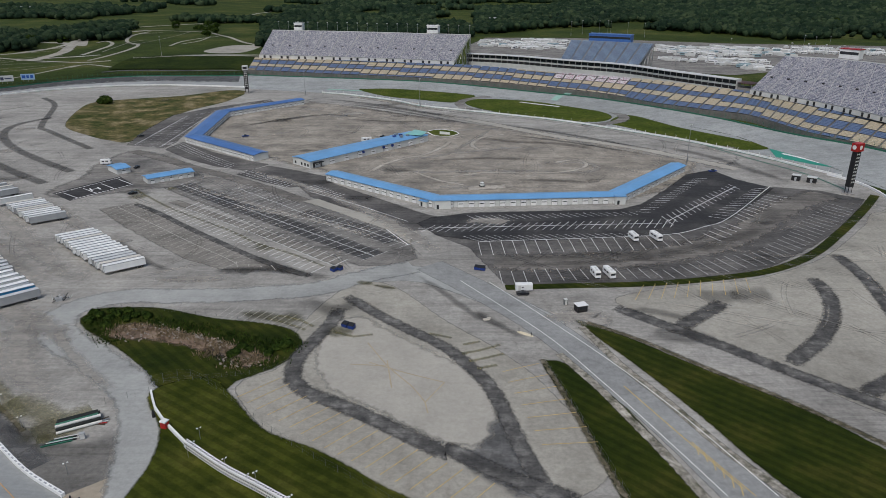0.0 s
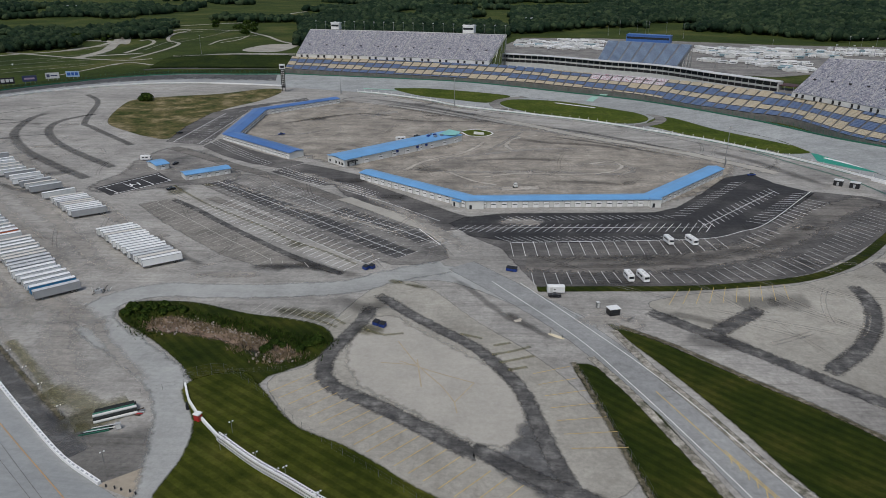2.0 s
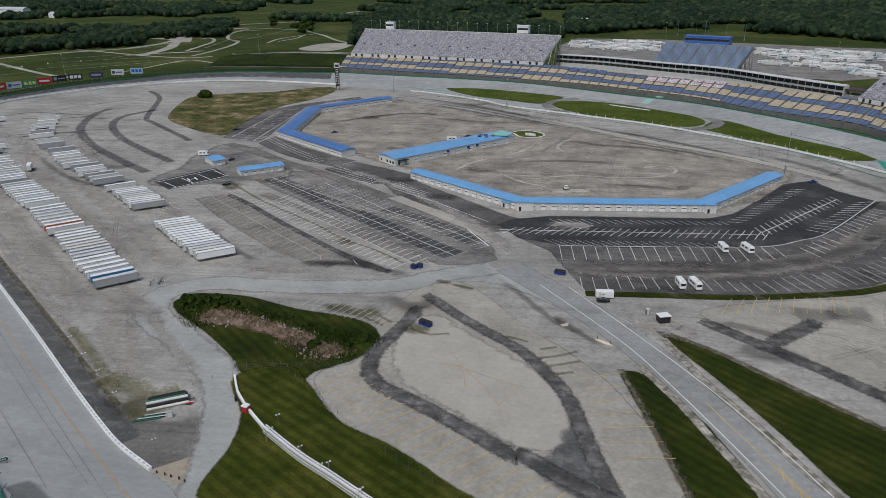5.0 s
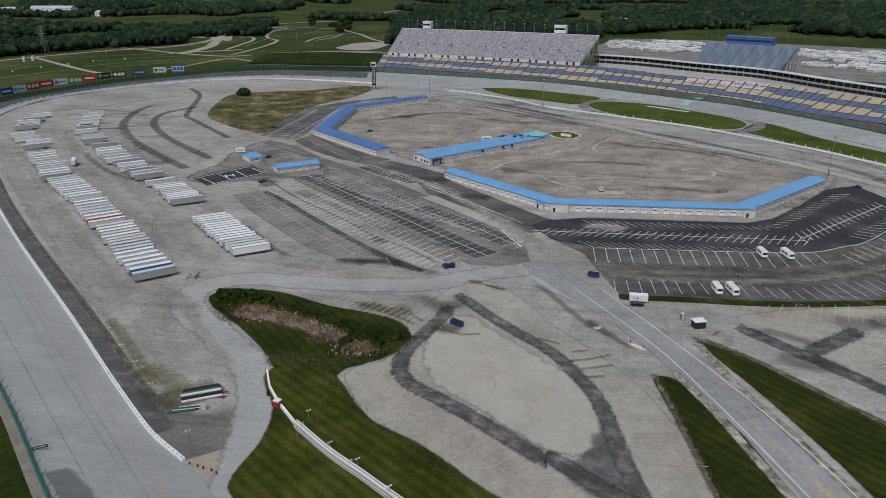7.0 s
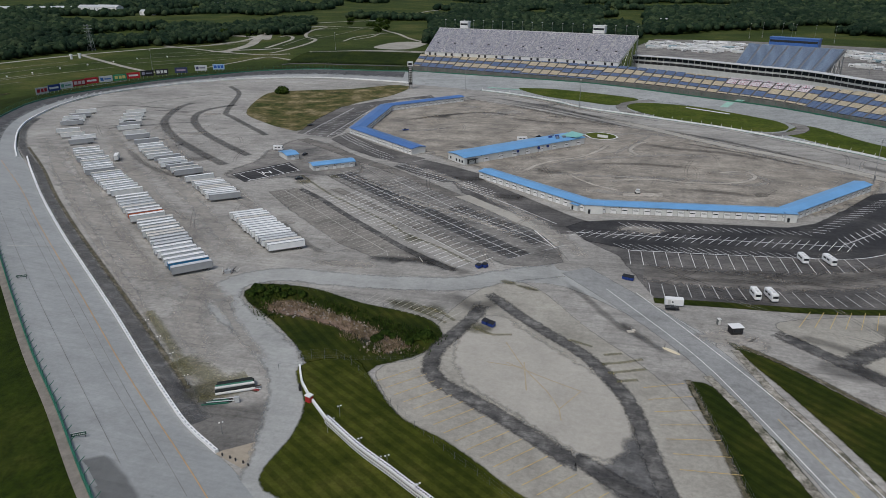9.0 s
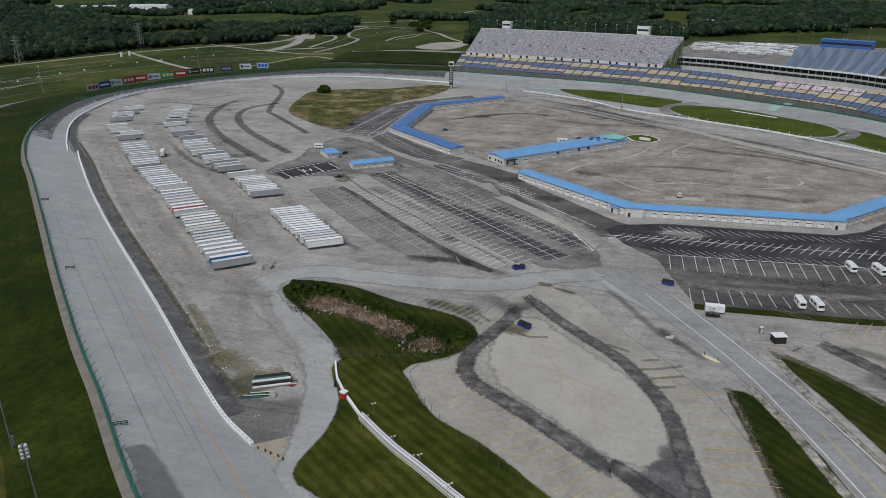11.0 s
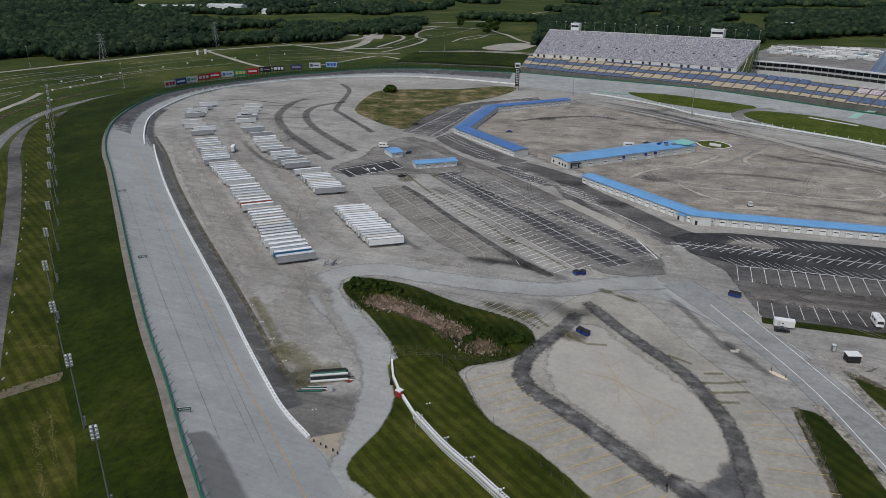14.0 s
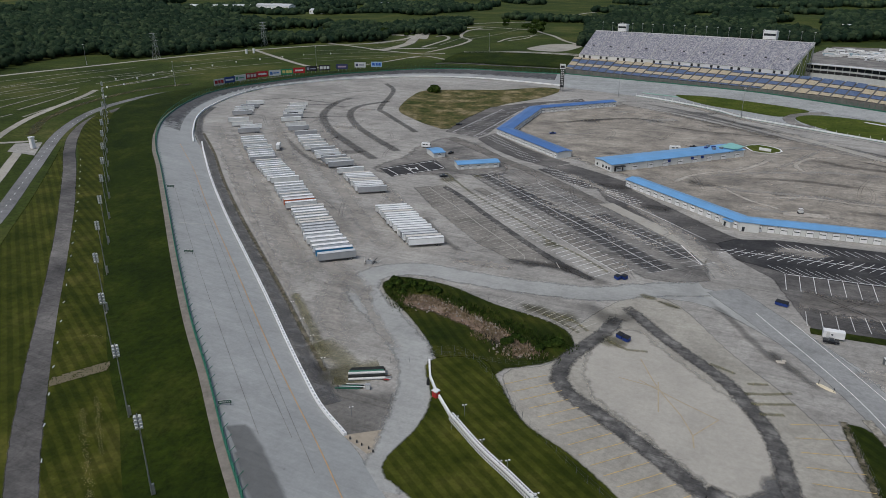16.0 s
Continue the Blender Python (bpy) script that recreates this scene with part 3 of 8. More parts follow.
# camping pitches: pale wheel lines in the field
for pts in ([(-740.5, 485.8), (-740.6, 525.2), (-746.9, 580.8), (-736.9, 663.9)], [(-696.1, 454.9), (-691.8, 508.4), (-694.8, 560.4)], [(-629.0, 408.4), (-644.6, 453.5), (-655.2, 492.9), (-661.4, 518.2)], [(-604.1, 407.9), (-624.8, 462.7), (-641.6, 499.2)], [(-614.0, 377.6), (-629.0, 408.4), (-636.6, 430.2)], [(-733.3, 480.8), (-727.7, 508.8), (-718.0, 535.7)], [(-703.0, 448.0), (-710.3, 483.3), (-708.0, 500.8)], [(-668.2, 545.2), (-667.3, 582.7), (-676.5, 651.2)], [(-639.9, 528.2), (-633.2, 575.0), (-642.2, 634.6)], [(-703.7, 575.6), (-673.7, 630.5), (-644.4, 725.3)], [(-723.3, 727.7), (-695.4, 819.9)],
            [(-697.9, 682.0), (-671.4, 779.3), (-639.8, 838.0)], [(-661.5, 610.1), (-643.8, 683.4), (-600.0, 784.8)], [(-717.7, 549.8), (-704.8, 600.3), (-697.6, 635.8)], [(-637.6, 533.4), (-638.3, 596.1), (-618.7, 656.0)], [(-662.4, 431.5), (-662.4, 466.8), (-665.7, 508.0)], [(-569.8, 387.2), (-593.2, 443.8), (-603.8, 490.3)], [(-623.0, 869.1), (-575.2, 915.5), (-518.2, 950.2)],
            [(-605.1, 817.1), (-563.1, 865.9), (-508.1, 914.5)], [(-565.9, 814.2), (-523.7, 862.0), (-482.6, 918.5)], [(-638.3, 920.1), (-588.5, 969.9)], [(-589.7, 352.2), (-587.0, 379.2), (-590.0, 391.5)], [(-778.5, 512.2), (-771.0, 569.7), (-758.1, 630.4)], [(-577.9, 940.5), (-560.1, 989.3), (-541.5, 1029.3)], [(-629.9, 1029.3), (-601.0, 1065.0), (-579.4, 1087.6)], [(-587.4, 983.0), (-554.0, 1022.4)], [(-504.8, 1072.5), (-522.4, 1216.0), (-513.4, 1265.5)], [(-503.4, 1170.1), (-489.6, 1307.9), (-493.0, 1440.3)]):
    strip("pitch_track", pts, 2.4, 0.18, PITCH, "pale worn wheel track in the camping field", "track", rim=1.0)
bm = bmesh.new()
road = resample(curve_pts([(-267.7, 123.3), (-314.2, 173.8), (-346.1, 211.8), (-412.9, 280.6), (-490.9, 362.7), (-539.1, 435.0)]), 150)
for k in range(0, 148, 4):
    a, b = Vector((*road[k].xy, 0.17)), Vector((*road[k + 1].xy, 0.17))
    d = (b - a).cross(Vector((0, 0, 1))).normalized() * 0.16
    bm.faces.new([bm.verts.new(q) for q in (a - d, a + d, b + d, b - d)])
tagged(part("centre_dashes", bm, PAINT), "white dashed centre line on the road", "road marking", "", "structure")
# ---- infield areas
patch("garage_court", [(-176.1, 567.5), (-173.3, 590.9), (-117.9, 657.9), (-78.4, 682.5), (-12.0, 624.1), (36.2, 590.9), (95.5, 545.8), (144.7, 497.6), (158.6, 435.0), (100.0, 364.1), (-7.3, 359.1), (-66.9, 415.1), (-94.9, 435.0), (-118.0, 456.7), (-177.2, 519.7)], 0.06, INFIELD, "dusty stained paving between the garages", "paving", soft=5)
patch("dark_asphalt_lot", [(-12.7, 322.1), (-5.4, 331.3), (13.3, 338.4), (90.9, 344.1), (104.8, 352.6), (126.4, 380.3), (147.4, 410.8), (165.8, 421.2), (172.8, 401.1), (187.5, 382.8), (163.1, 352.8), (142.3, 329.3), (125.6, 317.8), (107.6, 307.6), (80.2, 303.8), (45.5, 299.3), (17.0, 298.5), (-2.4, 305.7)], 0.09, ASPHALT, "dark sealed asphalt lot with herringbone stalls", "car park", smooth=False, soft=0.9)
patch("worn_lot", [(-5.0, 308.0), (17.1, 299.9), (45.7, 300.8), (80.5, 305.3), (108.0, 309.1), (126.2, 319.4), (142.9, 331.0), (163.9, 354.8), (188.5, 385.0), (211.2, 377.4), (227.9, 361.9), (198.3, 323.7), (166.8, 293.4), (139.1, 270.6), (118.6, 260.6), (93.9, 255.0), (59.5, 252.2), (25.1, 250.5), (18.5, 270.3), (11.6, 290.8)], 0.075, ASPHALT_WORN, "worn asphalt car park with long stalls", "car park", smooth=False, soft=0.9)
strip("lot_aisle", [(21.9, 275.2), (39.7, 273.4), (76.4, 276.6), (103.2, 285.1), (131.6, 301.1), (157.7, 326.0), (184.1, 352.9), (211.1, 371.0)], 15.0, 0.082, BROWN_AISLE, "dusty brown driving aisle through the car park", "car park", rim=4.0)
patch("stall_lot", [(-160.5, 384.3), (-150.5, 404.2), (-135.4, 402.8), (-118.2, 393.0), (-76.1, 357.3), (-54.4, 338.7), (-37.8, 322.3), (-26.9, 312.9), (-14.3, 293.0), (-11.6, 277.7), (-24.2, 270.5), (-34.8, 269.9), (-76.6, 306.6), (-117.0, 345.0), (-142.6, 367.2)], 0.075, GREY_LOT, "worn asphalt car park with white double rows", "car park", smooth=False, soft=1.5)
strip("sealed_row", [(-149.9, 387.4), (-29.6, 280.3)], 11.0, 0.08, SEALED_ROW, "dark sealed asphalt under a double row of stalls", "car park", rim=1.0)
strip("sealed_row", [(-70.9, 339.5), (-55.4, 326.9), (-41.1, 316.0), (-21.9, 298.8)], 10.0, 0.08, SEALED_ROW, "dark sealed asphalt under a double row of stalls", "car park", rim=1.5)
patch("concrete_band", [(-74.6, 357.5), (-67.6, 361.9), (-56.4, 350.7), (-39.5, 336.7), (-22.4, 320.1), (-14.6, 305.9), (-15.0, 295.7), (-27.0, 314.5), (-38.0, 324.0), (-54.7, 340.5)], 0.085, PALE_LOT, "pale concrete band beside the stalls", "paving", smooth=False, soft=0.8)
strip("cross_road", [(-211.2, 468.1), (-181.4, 446.0), (-153.4, 423.2), (-129.0, 405.3), (-101.6, 382.5), (-73.5, 356.7)], 7.5, 0.083, BROWN_AISLE, "grey brown road between the garages and the stalls", "road", rim=1.0)
patch("tan_lot", [(-177.2, 343.7), (-162.9, 354.8), (-117.4, 310.1), (-83.0, 279.6), (-57.0, 260.0), (-69.1, 265.1), (-91.8, 266.2), (-111.4, 278.1), (-152.8, 316.9)], 0.07, TAN_LOT, "brownish worn lot with faded stalls", "car park", smooth=False, soft=1.2)
strip("weedy_verge", [(-173.0, 378.4), (-143.5, 347.5), (-120.6, 328.0), (-100.4, 311.4), (-84.8, 295.9), (-65.7, 282.7), (-49.1, 268.6)], 1.3, 0.1, WEEDY_FAINT, "dry weeds along a paving joint", "weeds", rim=0.6)
strip("pale_verge", [(-143.8, 357.0), (-112.6, 331.3), (-75.0, 299.9), (-43.6, 272.1)], 5.0, 0.085, TAN_LOT, "pale dusty strip beside the stalls", "paving", rim=1.0)
patch("garage_forecourt", [(-84.7, 390.2), (-74.6, 403.1), (-62.7, 389.3), (-8.1, 335.2), (3.1, 328.7), (-7.2, 314.8), (-13.7, 312.1), (-22.4, 320.9), (-39.7, 337.6), (-56.5, 351.6), (-71.2, 364.4)], 0.08, ASPHALT_WORN, "dark asphalt in front of the garage", "paving", smooth=False, soft=1.5)
patch("side_forecourt", [(-190.0, 471.8), (-186.8, 494.8), (-155.0, 463.9), (-124.1, 440.3), (-110.9, 433.6), (-119.8, 417.7), (-143.9, 429.3), (-165.1, 445.6)], 0.08, ASPHALT_WORN, "worn asphalt beside the garage", "paving", smooth=False, soft=1.5)
patch("side_lot", [(-221.9, 484.8), (-228.1, 536.0), (-227.7, 593.5), (-206.7, 625.6), (-164.0, 670.5), (-158.3, 658.6), (-187.8, 634.9), (-199.8, 603.9), (-193.8, 517.9), (-191.0, 494.0), (-192.4, 476.8)], 0.08, ASPHALT_WORN, "worn asphalt car park by the dry grass", "car park", smooth=False, soft=1.5)
patch("mid_lot", [(-124.6, 410.0), (-109.8, 429.4), (-88.7, 417.7), (-70.4, 405.1), (-66.0, 393.5), (-86.5, 382.8), (-104.5, 394.1)], 0.085, ASPHALT_WORN, "dark asphalt stalls between the buildings", "car park", smooth=False, soft=1.5)
patch("hut_yard", [(-218.7, 431.4), (-210.7, 466.9), (-180.3, 451.6), (-153.5, 421.0), (-141.8, 390.3), (-169.9, 379.0), (-190.4, 368.3), (-213.0, 365.1), (-219.1, 378.8), (-214.2, 405.4)], 0.072, GREY_LOT, "worn dark asphalt round the small buildings", "paving", soft=3)
patch("helipad", [(-215.7, 371.1), (-192.9, 404.9), (-177.8, 387.6), (-199.5, 357.5)], 0.09, ASPHALT, "dark asphalt helipad", "helipad", smooth=False)
patch("dry_field", [(-297.8, 549.8), (-320.0, 618.2), (-321.6, 655.4), (-289.3, 674.3), (-252.3, 691.5), (-219.8, 722.9), (-197.4, 712.9), (-202.5, 658.4), (-222.4, 609.2), (-228.5, 545.3), (-224.2, 495.3), (-240.8, 499.3), (-264.2, 515.7)], 0.07, DRY, "patchy brown and green dry grass", "grass")
patch("front_lawn", [(-85.0, 725.9), (-76.5, 738.5), (-30.4, 728.2), (19.9, 702.7), (31.3, 688.7), (16.9, 670.7), (8.0, 654.5), (-22.3, 670.0), (-55.8, 689.4)], 0.12, FRONT_LAWN, "mown green grass by the front straight", "grass")
patch("front_lawn", [(20.6, 650.9), (25.5, 666.3), (39.1, 674.7), (75.0, 666.2), (106.5, 644.0), (134.1, 615.9), (142.1, 594.1), (136.1, 575.6), (120.6, 566.7), (88.2, 575.8), (55.1, 599.7), (28.5, 630.3)], 0.12, FRONT_LAWN, "mown green grass by the front straight", "grass")
patch("front_lawn", [(134.4, 565.1), (158.0, 595.9), (185.6, 545.9), (213.8, 508.6), (226.7, 487.4), (224.1, 475.7), (201.0, 475.5), (173.3, 506.5), (144.3, 545.6)], 0.12, FRONT_LAWN, "mown green grass by the front straight", "grass")
for pts in ([(130.9, 635.2), (145.2, 615.4), (151.5, 598.0), (151.1, 584.7), (141.6, 568.3), (122.9, 556.9)], [(46.0, 688.1), (25.7, 675.3), (15.6, 652.9), (18.8, 631.3), (28.0, 614.6)]):
    strip("crossover_road", pts, 9.0, 0.125, GREY_LOT, "worn grey crossover road round the lawn", "road", rim=0.8)
patch("pit_lane", [(-126.8, 663.9), (-89.3, 682.5), (-12.0, 621.4), (98.0, 560.8), (163.9, 494.1), (193.9, 456.7), (170.2, 432.2), (143.2, 477.2), (75.2, 525.5), (-11.3, 583.7), (-72.7, 629.5)], 0.08, PAVE, "worn grey pit lane", "road", soft=3)
strip("perimeter_road", [(-71.9, 116.4), (-75.3, 136.4), (-82.7, 161.2), (-93.3, 178.5), (-110.6, 193.9), (-126.5, 205.8), (-135.6, 218.3), (-135.0, 230.5), (-121.3, 239.9), (-99.8, 240.3), (-72.4, 242.5), (-48.4, 247.3), (-34.1, 257.4), (-12.2, 268.8)], 11.5, 0.1, GRAVEL_ROAD, "pale grey perimeter road", "road", rim=1.6)
patch("junction", [(-33.5, 264.8), (-19.9, 270.7), (3.7, 264.8), (10.5, 259.1), (43.0, 220.1), (30.8, 218.0), (15.9, 233.5), (-9.9, 253.6), (-32.3, 253.6)], 0.09, GRAVEL_ROAD, "grey road junction", "road")
strip("exit_road", [(-5.7, 270.7), (16.4, 243.2), (34.7, 217.2), (48.8, 190.0), (60.9, 164.6), (72.6, 131.6), (80.7, 108.8)], 13.5, 0.11, EXIT_GREY, "grey two-lane exit road with white edge lines", "road", rim=0.4)
patch("basin_grass", [(-129.0, 222.2), (-126.1, 229.5), (-114.8, 230.8), (-101.8, 229.7), (-81.7, 222.3), (-64.0, 218.8), (-52.6, 214.0), (-47.4, 206.6), (-46.5, 198.9), (-53.3, 188.3), (-62.4, 181.2), (-64.8, 174.8), (-83.2, 177.1), (-87.1, 179.7), (-92.5, 187.7), (-108.6, 202.7), (-122.7, 213.5)], 0.09, LAWN, "rough green grass round a drainage basin", "grass")
patch("verge_lawn", [(-86.0, 175.2), (-71.9, 183.7), (-62.7, 174.9), (-48.6, 157.5), (-32.6, 148.7), (-17.2, 137.1), (3.6, 118.4), (-31.6, 99.1), (-60.6, 116.9), (-74.1, 124.1), (-73.7, 142.9), (-76.2, 156.9)], 0.1, VERGE, "mown green lawn between the lots", "grass")
patch("teardrop_lot", [(-61.4, 178.1), (-50.2, 190.7), (-49.0, 219.1), (-35.5, 251.6), (-19.6, 249.4), (0.9, 220.5), (17.4, 200.7), (30.7, 178.2), (40.8, 139.0), (2.7, 122.5), (-17.3, 130.7), (-43.8, 152.5)], 0.06, PAVE_LIGHT, "light grey overflow car park", "car park")
strip("ring_lane", [(-36.5, 240.8), (-32.2, 235.6), (-23.6, 225.6), (-14.9, 216.9),  (0.7, 202.0), (8.1, 190.4), (13.3, 180.5), (16.1, 170.9), (18.0, 161.2), (21.0, 146.9), (24.1, 135.7), (27.7, 122.6)], 4.7, 0.1, LANE, "dark worn asphalt lane round the lot", "road")
strip("ring_lane", [(-37.3, 230.2), (-39.4, 218.4), (-43.0, 206.3), (-46.0, 196.7), (-46.7, 188.6), (-45.3, 182.0), (-41.5, 176.6), (-36.5, 173.2), (-30.2, 169.4), (-20.0, 162.5), (-9.2, 154.7), (0.8, 147.4), (0.9, 149.5), (10.1, 142.7), (19.1, 136.5), (32.1, 130.1)], 5.2, 0.105, LANE, "dark worn asphalt lane round the lot", "road")
patch("roadside_grass", [(31.5, 193.4), (36.0, 193.4), (46.0, 185.1), (52.1, 167.3), (57.7, 148.6), (63.4, 128.2), (66.3, 113.2), (49.2, 111.7), (42.0, 131.6), (40.2, 148.6), (36.3, 168.7), (32.8, 183.5)], 0.1, LAWN, "mown green grass wedge by the road", "grass")
patch("roadside_grass", [(46.0, 223.6), (51.6, 218.0), (62.2, 209.1), (75.1, 195.1), (88.0, 181.9), (102.9, 166.8), (114.7, 149.3), (128.8, 132.0), (104.3, 98.0), (93.8, 107.3), (84.3, 131.0), (78.2, 145.3), (72.6, 162.0), (61.1, 190.0), (52.5, 208.0)], 0.1, LAWN, "mown green grass strip by the road", "grass")
strip("lot_verge", [(24.4, 248.3), (47.8, 249.9), (81.6, 252.0), (112.8, 258.0), (136.8, 266.0), (161.5, 283.2), (188.7, 311.4), (218.1, 344.9), (237.8, 369.2)], 4.5, 0.12, LAWN, "narrow grass verge round the car park", "grass")
patch("east_lot", [(65.1, 238.3), (91.9, 249.4), (123.5, 256.3), (143.8, 266.0), (168.9, 283.2), (203.8, 319.2), (226.5, 340.4), (265.9, 303.9), (148.1, 148.6), (123.6, 164.6), (111.2, 180.4), (92.9, 204.2), (74.1, 224.5)], 0.07, PAVE_LIGHT, "light grey paved lot", "car park")
strip("east_lane", [(63.5, 231.2), (74.9, 220.1), (88.3, 207.2), (101.4, 193.4), (113.2, 181.0), (126.0, 168.7), (138.3, 155.7)], 5.6, 0.1, LANE, "dark worn asphalt lane", "road")
strip("east_lane", [(149.2, 258.0), (147.4, 243.2), (141.0, 226.7), (127.5, 208.0), (109.6, 191.7)], 5.6, 0.105, LANE, "dark asphalt arc lane", "road")
strip("east_lane", [(171.4, 283.2), (170.3, 259.1), (165.4, 235.9), (157.0, 208.0), (142.1, 186.7), (123.1, 174.4)], 5.6, 0.105, LANE, "dark asphalt arc lane", "road")
patch("dark_yard", [(-117.7, 158.6), (-96.4, 150.8), (-85.8, 155.7), (-76.6, 150.4), (-74.2, 137.2), (-88.6, 131.9), (-97.0, 136.5), (-105.3, 143.4)], 0.08, SOOT, "dark stained asphalt yard", "paving", soft=2.5)
patch("yard_apron", [(-89.6, 131.2), (-79.4, 138.9), (-77.7, 134.2), (-78.9, 127.2)], 0.1, plain("sandy_concrete", (0.36, 0.31, 0.24), 0.9), "sandy concrete apron", "paving", smooth=False)
for a, w in (([(-368.0, 581.7), (-367.5, 558.1), (-347.9, 506.4), (-310.1, 457.8), (-264.0, 416.5), (-230.3, 390.1)], 6.0), ([(-324.4, 581.4), (-329.6, 575.7), (-338.2, 549.3), (-327.2, 516.0), (-298.0, 477.6), (-261.1, 443.5), (-227.0, 415.3)], 5.5), ([(-382.4, 677.7), (-351.4, 637.6), (-316.9, 550.0), (-299.3, 529.0), (-242.2, 473.5)], 4.5), ([(-416.5, 532.2), (-387.9, 535.7), (-362.7, 550.6)], 2.5), ([(-372.0, 468.3), (-356.7, 483.3), (-335.1, 490.6)], 2.5), ([(-303.4, 415.8), (-290.5, 425.8), (-287.0, 435.6)], 2.5)):
    strip("tyre_lane", a, w, 0.085, LANE_FAINT, "dark worn lane across the paving", "road", rim=w * 0.2)

strip("wall_shoulder", [(q.x, q.y) for q in offset_line(curve_pts([(-102.9, 139.8), (-117.1, 151.5), (-134.7, 166.8), (-165.5, 194.2), (-199.2, 223.4), (-243.8, 262.2), (-293.8, 307.7), (-341.3, 353.6), (-391.1, 398.0), (-435.9, 449.3), (-459.2, 490.2)]), -3.4)[::4]], 4.6, 0.088, SHOULDER_DARK, "dark worn asphalt shoulder inside the barrier", "paving", rim=1.6)
strip("gravel_edge", [(q.x, q.y) for q in offset_line(curve_pts([(-117.1, 151.5), (-134.7, 166.8), (-165.5, 194.2), (-199.2, 223.4), (-243.8, 262.2), (-293.8, 307.7), (-341.3, 353.6), (-391.1, 398.0)]), -6.6)[::4]], 1.4, 0.1, DIRT_EDGE, "loose dark gravel and weeds along the shoulder", "gravel", rim=0.6)
strip("dark_lane", [(-162.7, 352.6), (-146.9, 339.8), (-122.4, 316.0), (-101.5, 296.8), (-83.2, 280.3), (-67.3, 267.9), (-53.7, 258.8)], 3.2, 0.092, LANE, "dark worn lane between the lots", "road")
strip("dark_lane", [(-91.6, 265.6), (-76.6, 265.7), (-63.8, 263.6), (-53.1, 258.3)], 3.5, 0.09, LANE_FAINT, "dark worn lane between the lots", "road")
for pts, w in (([(-443.4, 527.0), (-428.1, 555.7), (-388.9, 554.5), (-362.2, 551.4)], 2.2), ([(-350.0, 488.4), (-335.5, 497.3), (-317.7, 504.7)], 1.8), ([(-418.2, 557.4), (-398.4, 595.0), (-363.5, 645.5)], 1.6), ([(-384.2, 472.1), (-369.0, 480.9), (-348.8, 486.5)], 1.6), ([(-323.9, 439.5), (-311.1, 443.5), (-301.3, 448.7)], 2.0)):
    strip("paving_joint", pts, w, 0.09, LANE_FAINT, "dark worn joint across the paving", "road")
# ---- markings
marks("stall_lines", [(98.8, 340.4), (147.5, 400.3)], [(106.1, 339.5), (157.0, 402.7)], 16)
marks("stall_lines", [(110.1, 333.3), (164.9, 389.8)], [(111.9, 320.8), (167.5, 379.8)], 16)
marks("stall_lines", [(133.6, 333.3), (173.8, 379.8)], [(140.6, 329.9), (185.4, 383.1)], 13)
marks("stall_lines", [(23.2, 264.2), (33.4, 264.2), (44.6, 267.7), (59.0, 266.0), (75.6, 267.7), (91.0, 266.0), (109.4, 276.2), (126.6, 281.9), (137.0, 285.8), (161.1, 307.6), (178.6, 328.2), (204.7, 354.3)], [(23.6, 252.0), (33.6, 253.1), (44.3, 254.7), (59.7, 256.3), (75.5, 256.9), (91.3, 257.4), (114.0, 262.5), (131.5, 269.5), (139.6, 272.5), (165.7, 295.3), (187.3, 316.8), (212.4, 343.1)], 44, 0.24, mat=STALL_PAINT)
marks("stall_lines", [(145.1, 335.9), (179.0, 370.2)], [(149.0, 325.7), (187.1, 364.1)], 10)
marks("stall_lines", [(122.5, 308.4), (137.8, 323.3)], [(127.4, 298.1), (142.9, 315.3)], 4)
marks("stall_lines", [(-193.9, 487.2), (-135.1, 423.7)], [(-191.1, 497.6), (-130.7, 432.0)], 24)
marks("stall_lines", [(-125.5, 414.3), (-91.2, 380.4)], [(-118.9, 419.8), (-86.5, 389.7)], 14)
marks("stall_lines", [(12.0, 334.0), (95.0, 340.5)], [(17.9, 327.2), (99.1, 335.2)], 21, 0.22)
marks("stall_lines", [(-10.4, 310.2), (109.3, 316.9)], [(-3.8, 319.7), (115.8, 329.2)], 31, 0.24)
marks("stall_lines", [(9.2, 305.0), (89.6, 309.8)], [(17.0, 297.8), (93.8, 303.9)], 22, 0.18)
marks("stall_lines", [(16.0, 297.8), (84.1, 303.8)], [(16.7, 281.5), (84.5, 287.7)], 13, 0.22)
marks("stall_lines", [(89.2, 303.1), (110.7, 309.2)], [(90.0, 287.7), (112.8, 295.3)], 4, 0.22)
marks("stall_lines", [(-151.0, 388.5), (-29.6, 280.3)], [(-156.4, 380.1), (-34.9, 275.5)], 32, 0.24, mat=STALL_PAINT)
marks("stall_lines", [(-151.0, 388.5), (-29.6, 280.3)], [(-146.3, 398.3), (-24.5, 285.8)], 32, 0.24, mat=STALL_PAINT)
marks("stall_lines", [(-116.2, 381.1), (-88.0, 354.2), (-65.0, 332.3), (-41.1, 316.0), (-21.9, 298.8), (-15.9, 293.5)], [(-121.3, 374.4), (-93.1, 348.2), (-70.1, 326.9), (-46.1, 311.1), (-26.8, 294.3), (-20.8, 289.2)], 29, 0.24, mat=STALL_PAINT)
marks("stall_lines", [(-116.2, 381.1), (-88.0, 354.2), (-65.0, 332.3), (-41.1, 316.0), (-21.9, 298.8), (-15.9, 293.5)], [(-111.6, 389.2), (-83.3, 361.2), (-60.3, 338.6), (-36.3, 321.8), (-17.1, 304.0), (-11.1, 298.5)], 29, 0.24, mat=STALL_PAINT)
